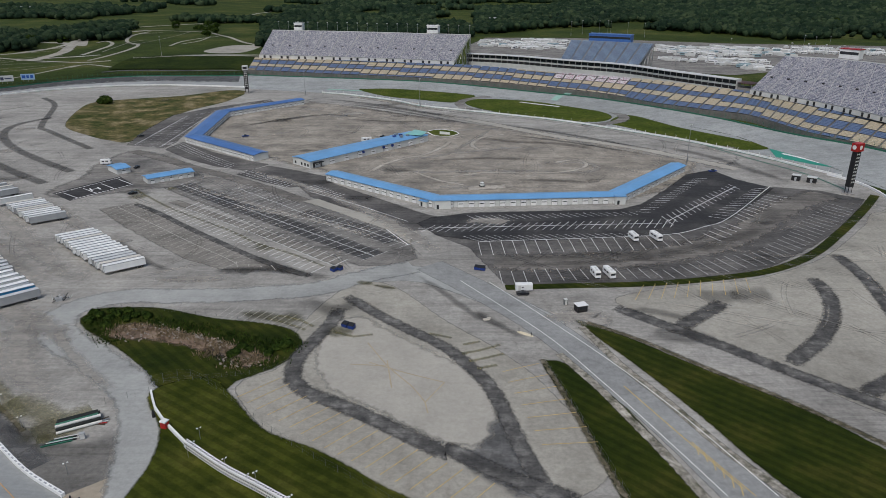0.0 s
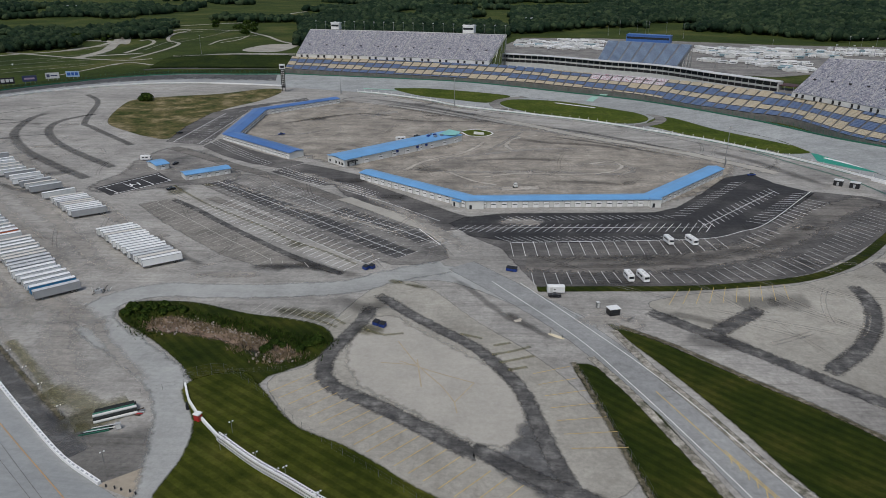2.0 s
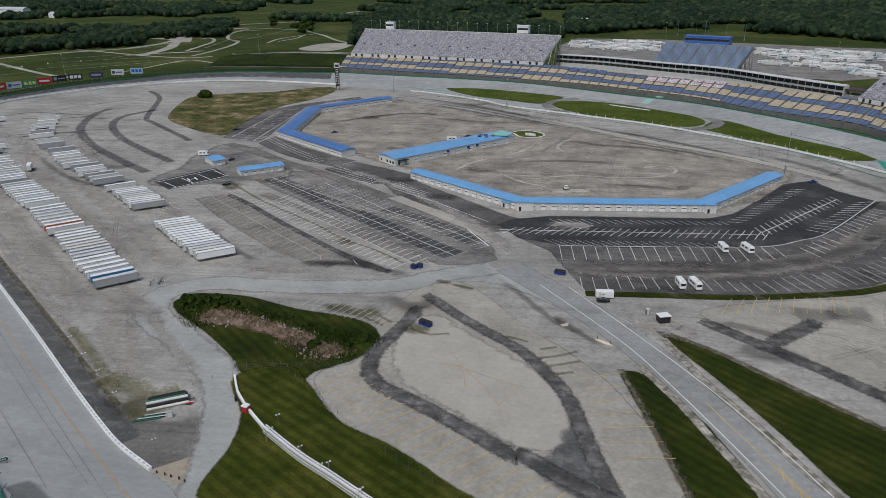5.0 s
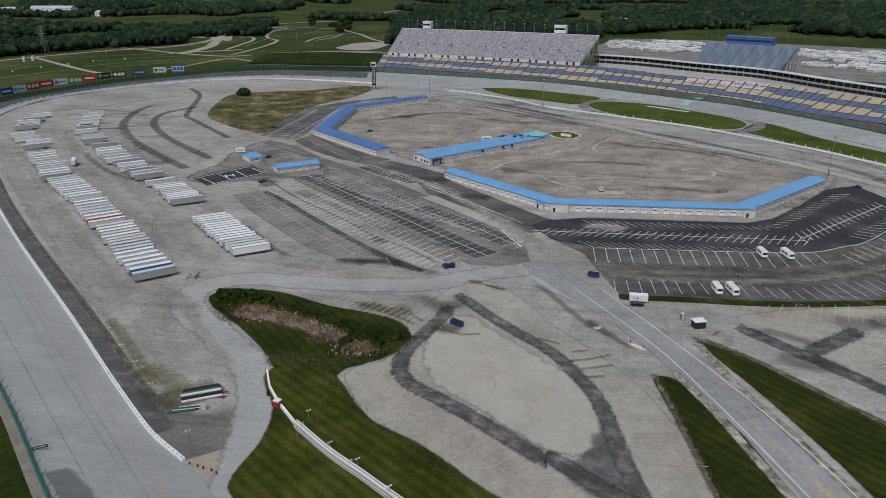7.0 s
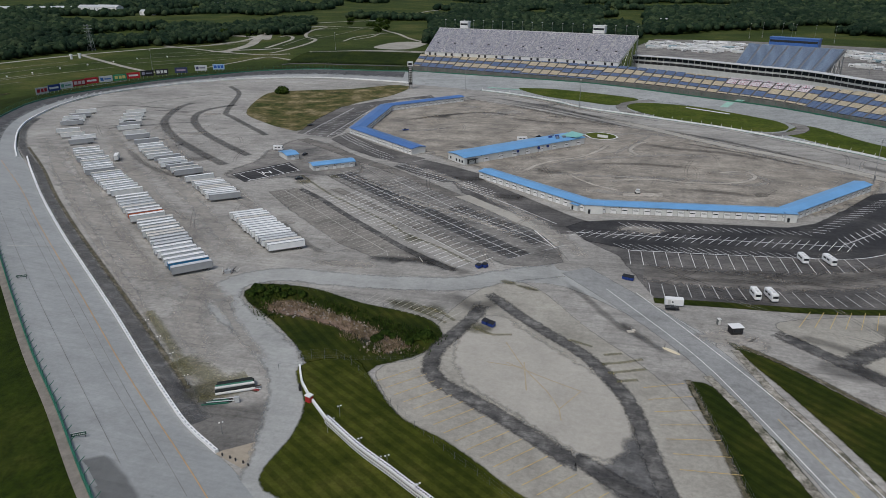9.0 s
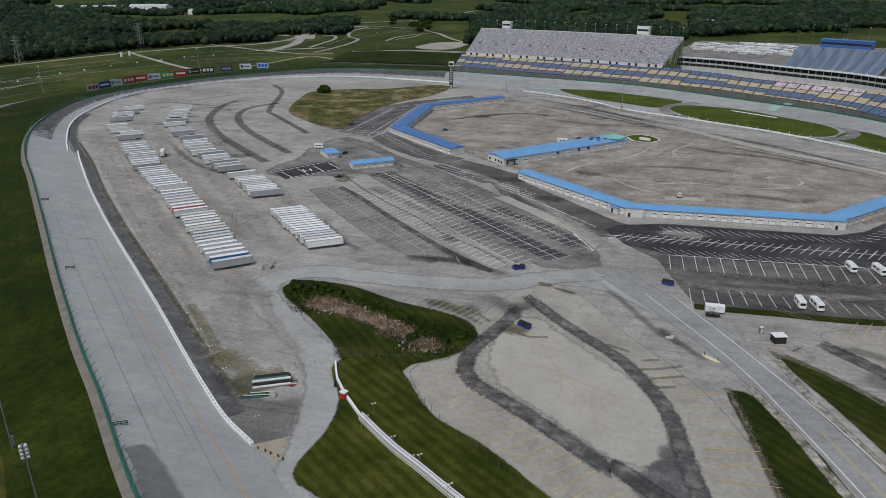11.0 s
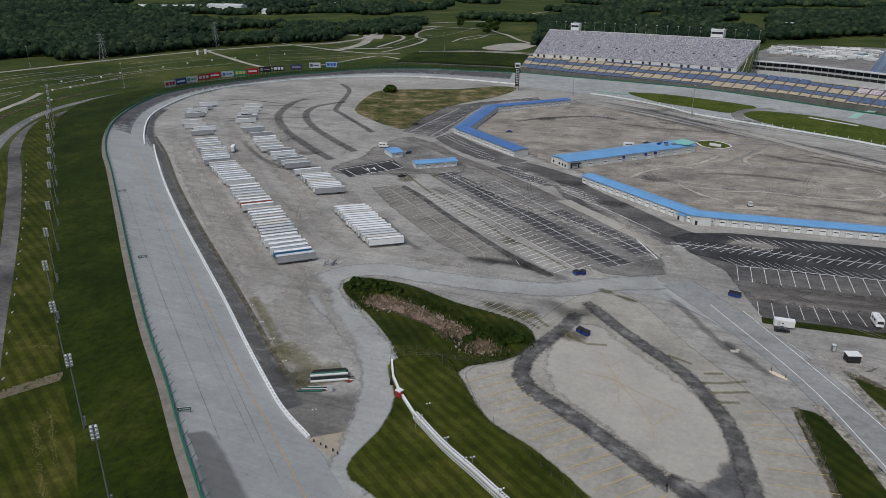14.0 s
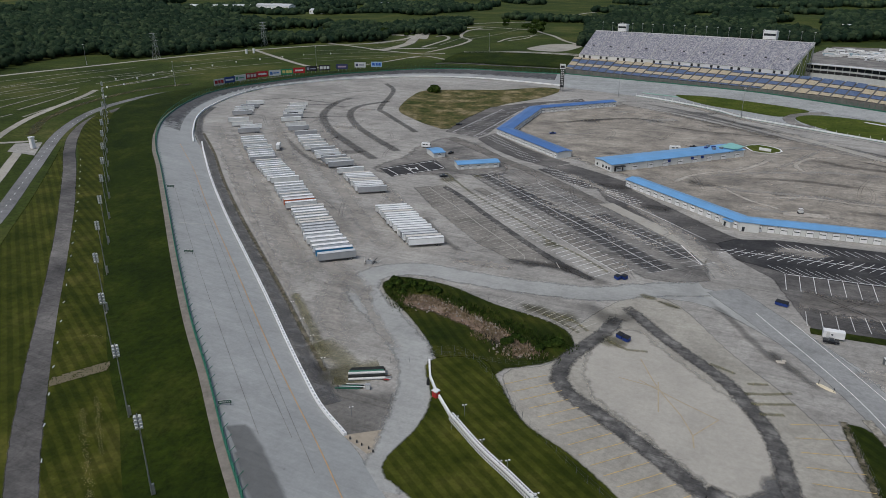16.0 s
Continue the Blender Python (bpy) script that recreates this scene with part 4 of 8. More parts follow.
marks("stall_lines", [(-133.6, 345.2), (-111.2, 326.9), (-91.6, 310.4), (-73.8, 294.8), (-57.5, 280.0), (-45.7, 269.8)], [(-129.3, 355.3), (-106.7, 336.1), (-87.0, 318.8), (-69.0, 302.4), (-52.7, 287.0), (-40.9, 276.4)], 26, 0.3)
marks("stall_lines", [(-143.6, 340.4), (-117.1, 316.1), (-86.3, 289.7), (-53.9, 262.3)], [(-140.1, 347.1), (-119.5, 331.9), (-87.1, 300.1), (-49.2, 269.2)], 30, 0.3)
marks("stall_lines", [(-169.6, 347.2), (-158.4, 336.8), (-138.3, 318.6), (-115.7, 297.4), (-96.4, 280.8), (-87.3, 272.2)], [(-165.3, 356.5), (-154.1, 345.7), (-133.9, 326.6), (-111.1, 304.6), (-91.8, 287.3), (-82.6, 278.3)], 24, 0.22, mat=FADED_PAINT, label="faded pale stall lines")
marks("stall_lines", [(-169.6, 347.2), (-158.4, 336.8), (-138.3, 318.6), (-115.7, 297.4), (-96.4, 280.8), (-87.3, 272.2)], [(-173.3, 338.2), (-162.3, 328.3), (-142.4, 310.8), (-119.8, 290.5), (-100.6, 274.5), (-91.5, 266.2)], 24, 0.22, mat=FADED_PAINT, label="faded pale stall lines")
marks("stall_lines", [(-87.8, 274.1), (-69.1, 265.1)], [(-85.5, 267.9), (-72.1, 270.3)], 3, 0.25, mat=FADED_PAINT, label="faded pale stall lines")
marks("stall_lines", [(-217.8, 485.5), (-216.2, 584.8)], [(-211.3, 484.7), (-210.5, 583.2)], 16, 0.3)
marks("stall_lines", [(-207.3, 481.6), (-206.1, 583.9)], [(-200.9, 480.9), (-200.5, 582.3)], 16, 0.3)
marks("stall_lines", [(-197.8, 479.5), (-198.1, 582.7)], [(-192.2, 478.7), (-194.9, 588.5)], 15, 0.3)
marks("stall_lines", [(-210.4, 596.5), (-168.6, 666.4)], [(-203.0, 597.8), (-161.7, 661.2)], 16, 0.3)
marks("stall_lines", [(-77.1, 381.0), (-58.5, 363.5)], [(-72.4, 387.6), (-53.9, 370.6)], 9, 0.3)
marks("stall_lines", [(-59.7, 172.6), (-29.7, 148.7), (-8.9, 134.6), (3.8, 126.2)], [(-49.2, 183.2), (-38.8, 172.5), (-20.7, 159.2), (-1.2, 145.0), (12.7, 136.2)], 17, 0.2, mat=YELLOW, label="faded yellow painted stall lines")
marks("stall_lines", [(18.5, 186.7), (26.0, 150.9)], [(30.4, 191.7), (40.9, 152.1)], 6, 0.2, mat=YELLOW, label="faded yellow painted stall lines")
marks("stall_lines", [(72.3, 237.3), (118.2, 243.2)], [(79.1, 251.0), (121.9, 258.0)], 9, 0.2, mat=YELLOW, label="faded yellow painted stall lines")
marks("stall_lines", [(-81.0, 222.9), (-49.3, 213.8)], [(-78.0, 230.9), (-43.7, 223.3)], 12, 0.22, mat=FADED_PAINT)
for name, pts, w, mat in (("edge_line", [(7.0, 254.7), (34.0, 211.9), (47.3, 182.9), (59.1, 153.3), (67.3, 131.6)], 0.18, PAINT), ("edge_line", [(18.2, 253.6), (35.6, 224.5), (53.0, 193.4), (66.0, 166.0), (79.3, 131.6)], 0.18, PAINT),
                          ("centre_line", [(54.0, 178.8), (63.0, 156.2), (72.2, 133.9)], 0.22, YELLOW), ("row_line", [(-151.0, 388.5), (-29.6, 280.3)], 0.26, STALL_PAINT), ("row_line", [(-116.2, 381.1), (-88.0, 354.2), (-65.0, 332.3), (-41.1, 316.0), (-21.9, 298.8), (-15.9, 293.5)], 0.26, STALL_PAINT), ("row_line", [(-133.6, 345.2), (-111.2, 326.9), (-91.6, 310.4), (-73.8, 294.8), (-57.5, 280.0), (-45.7, 269.8)], 0.24, STALL_PAINT), ("row_line", [(-169.6, 347.2), (-158.4, 336.8), (-138.3, 318.6), (-115.7, 297.4), (-96.4, 280.8), (-87.3, 272.2)], 0.22, FADED_PAINT), ("row_line", [(-26.9, 313.7), (-15.6, 293.5)], 0.34, PAINT), ("row_line", [(-74.2, 374.7), (-47.6, 353.2), (-17.3, 325.1)], 0.22, PAINT), ("row_line", [(17.0, 297.8), (80.2, 303.8), (109.1, 308.4), (125.6, 317.8), (142.9, 331.0), (186.5, 385.0)], 0.28, PAINT), ("row_line", [(-217.0, 485.6), (-215.1, 590.3)], 0.28, PAINT), ("row_line", [(-196.6, 479.8), (-197.9, 585.4)], 0.28, PAINT),
                          ("row_line", [(-11.9, 315.3), (111.6, 323.3)], 0.28, PAINT), ("row_line", [(111.5, 326.6), (167.1, 385.3)], 0.28, PAINT),
                          
                          ("track_line", [(-75.3, 108.6), (-95.2, 125.7), (-136.1, 159.6), (-188.1, 204.8), (-255.4, 262.9), (-313.2, 314.6), (-370.0, 361.8)], 0.18, ORANGE), ("seam", [(-99.9, 122.4), (-146.8, 161.5), (-204.6, 211.9), (-286.9, 284.4)], 0.1, GREY_LOT),
                          ("seam", [(-86.8, 113.6), (-134.5, 154.8), (-201.3, 213.4), (-284.0, 285.7)], 0.1, GREY_LOT), ("seam", [(-108.0, 119.0), (-155.0, 158.5), (-213.0, 208.0), (-296.0, 281.0)], 0.1, GREY_LOT), ("start_line", [(-247.7, 234.5), (-229.7, 245.5)], 0.3, FADED_PAINT)):
    ob = strip(name, pts, w, 0.16, mat, "painted line on the paving", "road marking")
    if name in ("track_line", "seam", "start_line"):
        drape(ob, 0.2)
marks("stall_lines", [(-151.0, 575.7), (-131.0, 607.7)], [(-141.2, 555.9), (-121.5, 591.0)], 10, 0.25, mat=FAINT_ORANGE, label="faded yellow painted stall lines")
marks("stall_lines", [(-139.7, 553.8), (-118.6, 583.9)], [(-131.1, 537.4), (-112.5, 567.9)], 10, 0.25, mat=FAINT_ORANGE, label="faded yellow painted stall lines")
for pts, w in (([(-124.7, 171.0), (-115.5, 166.7), (-105.2, 161.6), (-98.4, 165.9)], 9.0), ([(-154.7, 198.6), (-134.2, 180.0), (-116.8, 162.7)], 4.0), ([(-107.2, 152.5), (-101.6, 154.9), (-97.0, 163.0)], 5.0)):
    strip("weed_patch", pts, w * 0.7, 0.126, WEEDY_FAINT, "sparse yellow weeds on the dusty yard", "weeds", rim=w * 0.33)

# ================= walls and fences =================
def barrier(name, pts, height, thick, mat, label, base=0.0, step=4.0):
    line = curve_pts(pts, False, step)
    ob = thing(name, label, "barrier", kind="structure")
    wall_line("wall_body", line, height, thick, mat, base, ob)
    return ob, line


inner_wall, inner_line = barrier("inner_barrier", [(-89.3, 131.3), (-102.9, 139.8), (-117.1, 151.5), (-134.7, 166.8), (-165.5, 194.2), (-199.2, 223.4), (-243.8, 262.2), (-293.8, 307.7), (-341.3, 353.6), (-366.3, 378.7)], 1.1, 0.9, BARRIER, "white steel and foam barrier along the backstretch")
inner_far, far_line = barrier("inner_barrier", [(-371.8, 376.1), (-399.4, 405.1), (-435.9, 449.3), (-459.2, 490.2), (-479.8, 551.4), (-480.7, 606.2), (-457.9, 656.2), (-426.0, 699.4), (-373.8, 738.4), (-317.0, 754.8), (-268.5, 753.2), (-206.9, 741.5)], 1.3, 0.9, BARRIER, "white barrier round the inside of the turn")
barrier("outer_barrier", OUTER, 1.1, 0.5, GREEN, "concrete outer wall with green top", 4.0)
barrier("outer_barrier", OUTER_FRONT, 1.1, 0.5, GREEN, "green topped wall before the stands", 4.0)
barrier("pit_barrier", PIT_WALL, 1.2, 0.6, BARRIER, "white pit wall")
barrier("lawn_barrier", [(-85.6, 175.0), (-81.1, 166.4), (-76.6, 160.6), (-66.9, 150.4)], 1.1, 0.6, BARRIER, "white wall at the edge of the lawn")

# ================= buildings =================
def mitred(line, d):
    p = [Vector((*q, 0)) for q in line]
    out = []
    for i, q in enumerate(p):
        ns = []
        for a, b in ((i - 1, i), (i, i + 1)):
            if a >= 0 and b < len(p):
                t = (p[b] - p[a]).normalized()
                ns.append(Vector((-t.y, t.x, 0)))
        n = sum(ns, Vector()).normalized()
        out.append(q + n * (d / n.dot(ns[0])))
    return out


def garage(name, line, depth, height, doors, label, door_w=3.0, side=1, roof=None):
    """A long shed along a bent line, with a low ridge and a row of doors on the line's side."""
    ob = thing(name, label, "garage")
    f = [Vector((*q, 0)) for q in line]
    b = mitred(line, depth * side)
    r = mitred(line, depth * side * 0.5)
    n = len(f)
    up = Vector((0, 0, height))
    ring = f + b[::-1]
    v = [tuple(q) for q in ring] + [tuple(q + up) for q in ring]
    k = len(ring)
    mesh("wall", v, [(i, (i + 1) % k, k + (i + 1) % k, k + i) for i in range(k)], CREAM, ob)
    fo, bo = mitred(line, -0.5 * side), mitred(line, (depth + 0.5) * side)
    for i in range(n - 1):
        z0, z1 = Vector((0, 0, height - 0.05)), Vector((0, 0, height + 0.9))
        t = (f[i + 1] - f[i]).normalized() * 0.5
        e0 = -t if i == 0 else Vector()
        e1 = t if i == n - 2 else Vector()
        q = [fo[i] + z0 + e0, fo[i + 1] + z0 + e1, r[i + 1] + z1 + e1, r[i] + z1 + e0, bo[i + 1] + z0 + e1, bo[i] + z0 + e0]
        v = [tuple(x) for x in q] + [tuple(x - Vector((0, 0, 0.25))) for x in q]
        mesh("roof", v, [(0, 1, 2, 3), (3, 2, 4, 5), (6, 7, 1, 0), (10, 11, 5, 4), (6, 0, 3, 9), (9, 3, 5, 11), (7, 8, 2, 1), (8, 10, 4, 2)], roof or BLUE_ROOF, ob)
        # doors on the visible long side
        a, c = (f[i], f[i + 1]) if doors[i] >= 0 else (b[i], b[i + 1])
        cnt = abs(doors[i])
        d = (c - a)
        ang = heading(a, c)
        sgn = -1 if (doors[i] >= 0) == (side > 0) else 1
        for j in range(cnt):
            c0 = a + d * ((j + 0.5) / cnt)
            m = pose(c0.x, c0.y, 0, 0, 0, ang)
            w = min(door_w, d.length / cnt * 0.72) / 2
            boxes("door_frame", DOOR_EDGE, ob, (-w - 0.15, sgn * 0.02, 0.05, w + 0.15, sgn * 0.14, 3.3), m=m)
            dr = boxes("roll_door", WHITE, ob, (-w, sgn * 0.1, 0.05, w, sgn * 0.2, 3.1), m=m)
            boxes("window_strip", GLASS, dr, (-w * 0.8, sgn * 0.18, 1.7, w * 0.8, sgn * 0.24, 2.1), m=m)
        cnt2 = max(1, int(d.length / 25))
        for j in range(cnt2):
            c0 = a + d * ((j + 0.5) / cnt2)
            boxes("wall_lamp", DARK, ob, (-0.25, sgn * 0.05, height - 0.75, 0.25, sgn * 0.5, height - 0.35), m=pose(c0.x, c0.y, 0, 0, 0, ang))
    return ob


MAIN_LINE = [(q.x, q.y) for q in mitred([(-70.5, 394.4), (-5.5, 343.0), (96.0, 351.4), (151.0, 415.1)], 3.4)]
main_garage = garage("garage_building", MAIN_LINE, 9.2, 4.1, (15, 18, 14), "long white garage with blue metal roof and roll doors")
for (p, q), u0, u1, tall in ((MAIN_LINE[1:3], 0.0, 8.5, 4.6), (MAIN_LINE[1:3], 95.5, 101.0, 4.4), (MAIN_LINE[0:2], 73.0, 78.0, 3.0)):
    m = pose(*p, 0, 0, 0, heading(p, q))
    block = boxes("entrance_block", CREAM, main_garage, (u0, -2.2, 0.02, u1, -0.02, tall), m=m)
    boxes("block_roof", BLUE_ROOF, block, (u0 - 0.2, -2.5, tall, u1 + 0.2, 1.5, tall + 0.25), m=m)
    boxes("block_door", GLASS, block, (u0 + 1.0, -2.28, 0.1, u0 + 2.2, -2.2, 2.3), m=m)
garage("garage_building", [(-121.5, 440.6), (-184.1, 494.1), (-190.5, 592.0), (-135.0, 653.0)][::-1], 11.0, 4.3, (-18, -20, 18), "white bent garage with blue metal roof coloured as shaded", side=1, roof=ROOF_SHADED)
garage("media_building", [(-82.4, 422.8), (-11.0, 497.6)], 18.0, 4.8, (9,), "white hall with blue metal roof and few doors", 4.0)
garage("care_building", [(-169.7, 388.7), (-148.7, 405.1)], 9.2, 3.4, (5,), "small white building with blue metal roof", 2.4)
garage("hut_building", [(-196.0, 408.8), (-190.5, 414.5)], 14.0, 3.4, (1,), "small grey hut with blue roof", 3.0)

# ================= stands =================
def stepped(name, front, back, z0, z1, rows, mat, parent, u0=0.0, u1=1.0, v0=0.0, v1=1.0, lift=0.0):
    """Stepped seating between a front and a back line, for the stretch u0..u1 and the rows v0..v1."""
    def at(line, u):
        s = u * (len(line) - 1)
        i = min(int(s), len(line) - 2)
        return line[i].lerp(line[i + 1], s - i)
    cols = max(2, int((u1 - u0) * len(front)) + 1)
    v, f = [], []
    for c in range(cols):
        u = u0 + (u1 - u0) * c / (cols - 1)
        p, q = at(front, u), at(back, u)
        for r in range(rows):
            for s, h in ((r, r), (r + 1, r), ):
                w = v0 + (v1 - v0) * s / rows
                k = v0 + (v1 - v0) * (h + 1) / rows
                x = p.lerp(q, w)
                v.append((x.x, x.y, z0 + (z1 - z0) * k + lift))
    m = rows * 2
    for c in range(cols - 1):
        for r in range(m - 1):
            a = c * m + r
            f.append((a, a + m, a + m + 1, a + 1))
    return mesh(name, v, f, mat, parent)


def pick(line, u):
    s = u * (len(line) - 1)
    i = min(int(s), len(line) - 2)
    return line[i].lerp(line[i + 1], s - i)


def under(name, front, back, z0, z1, parent, mat, u0=0.0, u1=1.0, n=40):
    """The closed body below a stand."""
    v, f = [], []
    for i in range(n):
        u = u0 + (u1 - u0) * i / (n - 1)
        p, q = pick(front, u), pick(back, u)
        v += [(p.x, p.y, 0), (p.x, p.y, z0 - 0.1), (q.x, q.y, z1 - 0.6), (q.x, q.y, 0)]
    for i in range(n - 1):
        a = 4 * i
        f += [(a, a + 4, a + 5, a + 1), (a + 1, a + 5, a + 6, a + 2), (a + 2, a + 6, a + 7, a + 3)]
    f += [(0, 1, 2, 3), (4 * n - 1, 4 * n - 2, 4 * n - 3, 4 * n - 4)]
    return mesh(name, v, f, mat, parent)


LOW_F = resample(curve_pts([(-228.8, 838.6), (-143.0, 810.2), (-51.3, 783.6), (47.3, 746.6), (94.3, 716.4), (154.1, 672.0), (184.9, 626.8), (221.9, 591.9), (249.0, 567.5), (263.7, 508.1), (281.8, 474.0), (301.9, 427.9)]), 91)
LOW_B = resample(curve_pts([(-229.2, 878.5), (-145.5, 861.4), (-51.6, 834.3), (10.9, 818.9), (61.4, 789.5), (99.5, 762.1), (184.4, 712.3), (221.4, 682.4), (244.6, 654.8), (270.6, 629.3), (287.3, 586.1), (304.7, 545.7), (320.8, 512.4), (336.7, 462.7)]), 91)
lower = thing("lower_grandstand", "long curved lower grandstand with blue and tan seat blocks", "grandstand")
under("stand_base", LOW_F, LOW_B, 5.3, 14.6, lower, plain("grimy_concrete", (0.2, 0.19, 0.178), 0.9, var=0.5, scale=0.15), n=91)
SEAT_MIX = Nodes("white_and_red_seats", 0.5)
SEAT_MIX = SEAT_MIX.out(SEAT_MIX.ramp(SEAT_MIX.noise(0.9, 2, 0.5), [(0.36, (0.34, 0.12, 0.15)), (0.45, (0.52, 0.48, 0.5)), (0.6, (0.66, 0.64, 0.65))]))
COLS = 66
for c in range(COLS):
    u0, u1 = c / COLS + 0.0011, (c + 1) / COLS - 0.0011
    bands = []
    for r in range(10):
        w = 1 - (r + 0.5) / 10
        tan = ((w - c * 0.0125) / 0.5 + 0.12) % 1.0 < 0.5
        bands.append(tan)
    r = 0
    while r < 10:
        e = r
        while e < 10 and bands[e] == bands[r]:
            e += 1
        mat = SEAT_TAN if bands[r] else SEAT_BLUE
        if 33 <= c < 40 and r >= 5:
            mat = SEAT_MIX
        stepped("seat_block", LOW_F, LOW_B, 5.5, 15.0, (e - r) * 2, mat, lower, u0, u1, r / 10, e / 10)
        r = e

SPECK = Nodes("white_grey_seats", 0.5)
sp = SPECK.t.nodes.new("ShaderNodeTexVoronoi")
sp.inputs["Scale"].default_value = 1.1
SPECK.link(SPECK.co, sp.inputs["Vector"])
bw = SPECK.t.nodes.new("ShaderNodeSeparateColor")
SPECK.link(sp.outputs["Color"], bw.inputs[0])
SPECK = SPECK.out(SPECK.ramp(bw.outputs[0], [(0.0, (0.13, 0.14, 0.19)), (0.3, (0.26, 0.26, 0.305)), (0.65, (0.37, 0.37, 0.4)), (1.0, (0.6, 0.58, 0.58))]))
BLEACH = plain("steel_blue_benches", (0.17, 0.21, 0.29), 0.45, var=0.35, scale=0.4)
ALU = plain("aluminium_bench", (0.3, 0.4, 0.52), 0.35, 0.3, var=0.2)


def upper_stand(name, front, back, z0, z1, rows, bays, mat, label, holes=True):
    ob = thing(name, label, "grandstand")
    F, B = resample(curve_pts(front), 41), resample(curve_pts(back), 41)
    for k in range(bays):
        stepped("seat_block", F, B, z0, z1, rows, mat, ob, k / bays + (0.0015 if holes else 0.011), (k + 1) / bays - (0.0015 if holes else 0.011))
        if not holes:
            for r in range(rows):
                bm = bmesh.new()
                w = (r + 0.6) / rows
                z = z0 + (z1 - z0) * (r + 1) / rows + 0.35
                for a, b in ((0.08, 0.5), (0.5, 0.92)):
                    p0, p1 = [pick(F, (k + e) / bays * 0.9999).lerp(pick(B, (k + e) / bays * 0.9999), w) for e in (a, b)]
                    tube(bm, (p0.x, p0.y, z), (p1.x, p1.y, z), 0.22, n=4)
                part("bench", bm, ALU, ob)
    # front wall, rear wall and the sloping underside
    v, f = [], []
    for p, q in zip(F, B):
        v += [(p.x, p.y, z0 - 3.5), (p.x, p.y, z0 + 0.2), (q.x, q.y, z1 + 0.6), (q.x, q.y, z1 - 2.0), (p.x, p.y, z0 + 0.0), (q.x, q.y, z1 - 0.35)]
    for i in range(len(F) - 1):
        a = 6 * i
        f += [(a, a + 6, a + 7, a + 1), (a + 2, a + 8, a + 9, a + 3), (a, a + 3, a + 9, a + 6), (a + 4, a + 10, a + 11, a + 5)]
    mesh("stand_shell", v, f, GREYWHITE if mat is SPECK else STEEL, ob)
    # steel frames below
    for k in range(0, 41, 4):
        p, q = F[k], B[k]
        bm = bmesh.new()
        for w in (0.15, 0.5, 0.75, 0.98):
            x = p.lerp(q, w)
            zt = z0 + (z1 - z0) * w - 1.5
            tube(bm, (x.x, x.y, 0), (x.x, x.y, zt), 0.35, n=5)
        for w, s in ((0.15, 0.5), (0.5, 0.75), (0.75, 0.98)):
            x, y = p.lerp(q, w), p.lerp(q, s)
            tube(bm, (x.x, x.y, 1), (y.x, y.y, z0 + (z1 - z0) * s - 2), 0.2, n=5)
            tube(bm, (y.x, y.y, 1), (x.x, x.y, z0 + (z1 - z0) * w - 2), 0.2, n=5)
        part("support_frame", bm, STEEL, ob)
    if holes:
        # solid black boxes stand for the shade inside the gangway openings
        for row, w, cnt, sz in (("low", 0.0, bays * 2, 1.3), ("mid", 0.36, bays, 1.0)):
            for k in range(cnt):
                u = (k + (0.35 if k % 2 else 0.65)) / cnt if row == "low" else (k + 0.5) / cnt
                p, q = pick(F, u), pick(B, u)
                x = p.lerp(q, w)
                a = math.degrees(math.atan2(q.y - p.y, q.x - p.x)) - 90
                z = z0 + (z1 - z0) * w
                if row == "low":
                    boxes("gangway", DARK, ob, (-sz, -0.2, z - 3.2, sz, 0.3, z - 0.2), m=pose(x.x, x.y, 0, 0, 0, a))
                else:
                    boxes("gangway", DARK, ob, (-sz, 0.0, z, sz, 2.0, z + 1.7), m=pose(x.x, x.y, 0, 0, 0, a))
    return F, B


UL_F, UL_B = upper_stand("upper_grandstand", [(-222.7, 875.5), (-95.3, 846.8), (12.1, 814.7)], [(-214.9, 923.3), (-99.7, 898.2), (32.5, 859.0)], 18, 43, 34, 11, SPECK, "tall upper grandstand with mottled white seats")
UR_F, UR_B = upper_stand("upper_grandstand", [(266.5, 616.6), (296.0, 555.9), (312.5, 499.2), (321.7, 452.4)], [(310.6, 656.6), (345.6, 635.3), (367.3, 600.0), (384.7, 558.3)], 18, 42, 34, 10, SPECK, "tall upper grandstand with mottled white seats")
UM_F, UM_B = upper_stand("centre_grandstand", [(132.2, 819.9), (171.9, 794.5), (210.5, 775.3)], [(152.7, 872.7), (195.4, 851.9), (239.6, 825.7)], 18, 36, 24, 7, BLEACH, "grey blue aluminium bench grandstand in the middle", holes=False)

# ---- suites between the lower stand and the car park
suite = thing("suite_building", "long low white suite building with dark windows", "building")
SF = resample(curve_pts([(28.4, 864.1), (79.7, 842.0), (135.7, 800.8), (189.6, 763.4), (231.6, 705.3), (269.4, 655.0)]), 46)
SB = offset_line(SF, 8.0)
vv = []
for p, q in zip(SF, SB):
    vv += [(p.x, p.y, 6.0), (p.x, p.y, 21.0), (q.x, q.y, 21.0), (q.x, q.y, 0.0)]
ff = []
for i in range(45):
    a = 4 * i
    ff += [(a, a + 4, a + 5, a + 1), (a + 1, a + 5, a + 6, a + 2), (a + 2, a + 6, a + 7, a + 3)]
mesh("wall", vv, ff + [(0, 1, 2, 3), (183, 182, 181, 180)], GREYWHITE, suite)
wall_line("roof", offset_line(SF, 3.2), 0.4, 11.0, GREYWHITE, 21.0, suite)
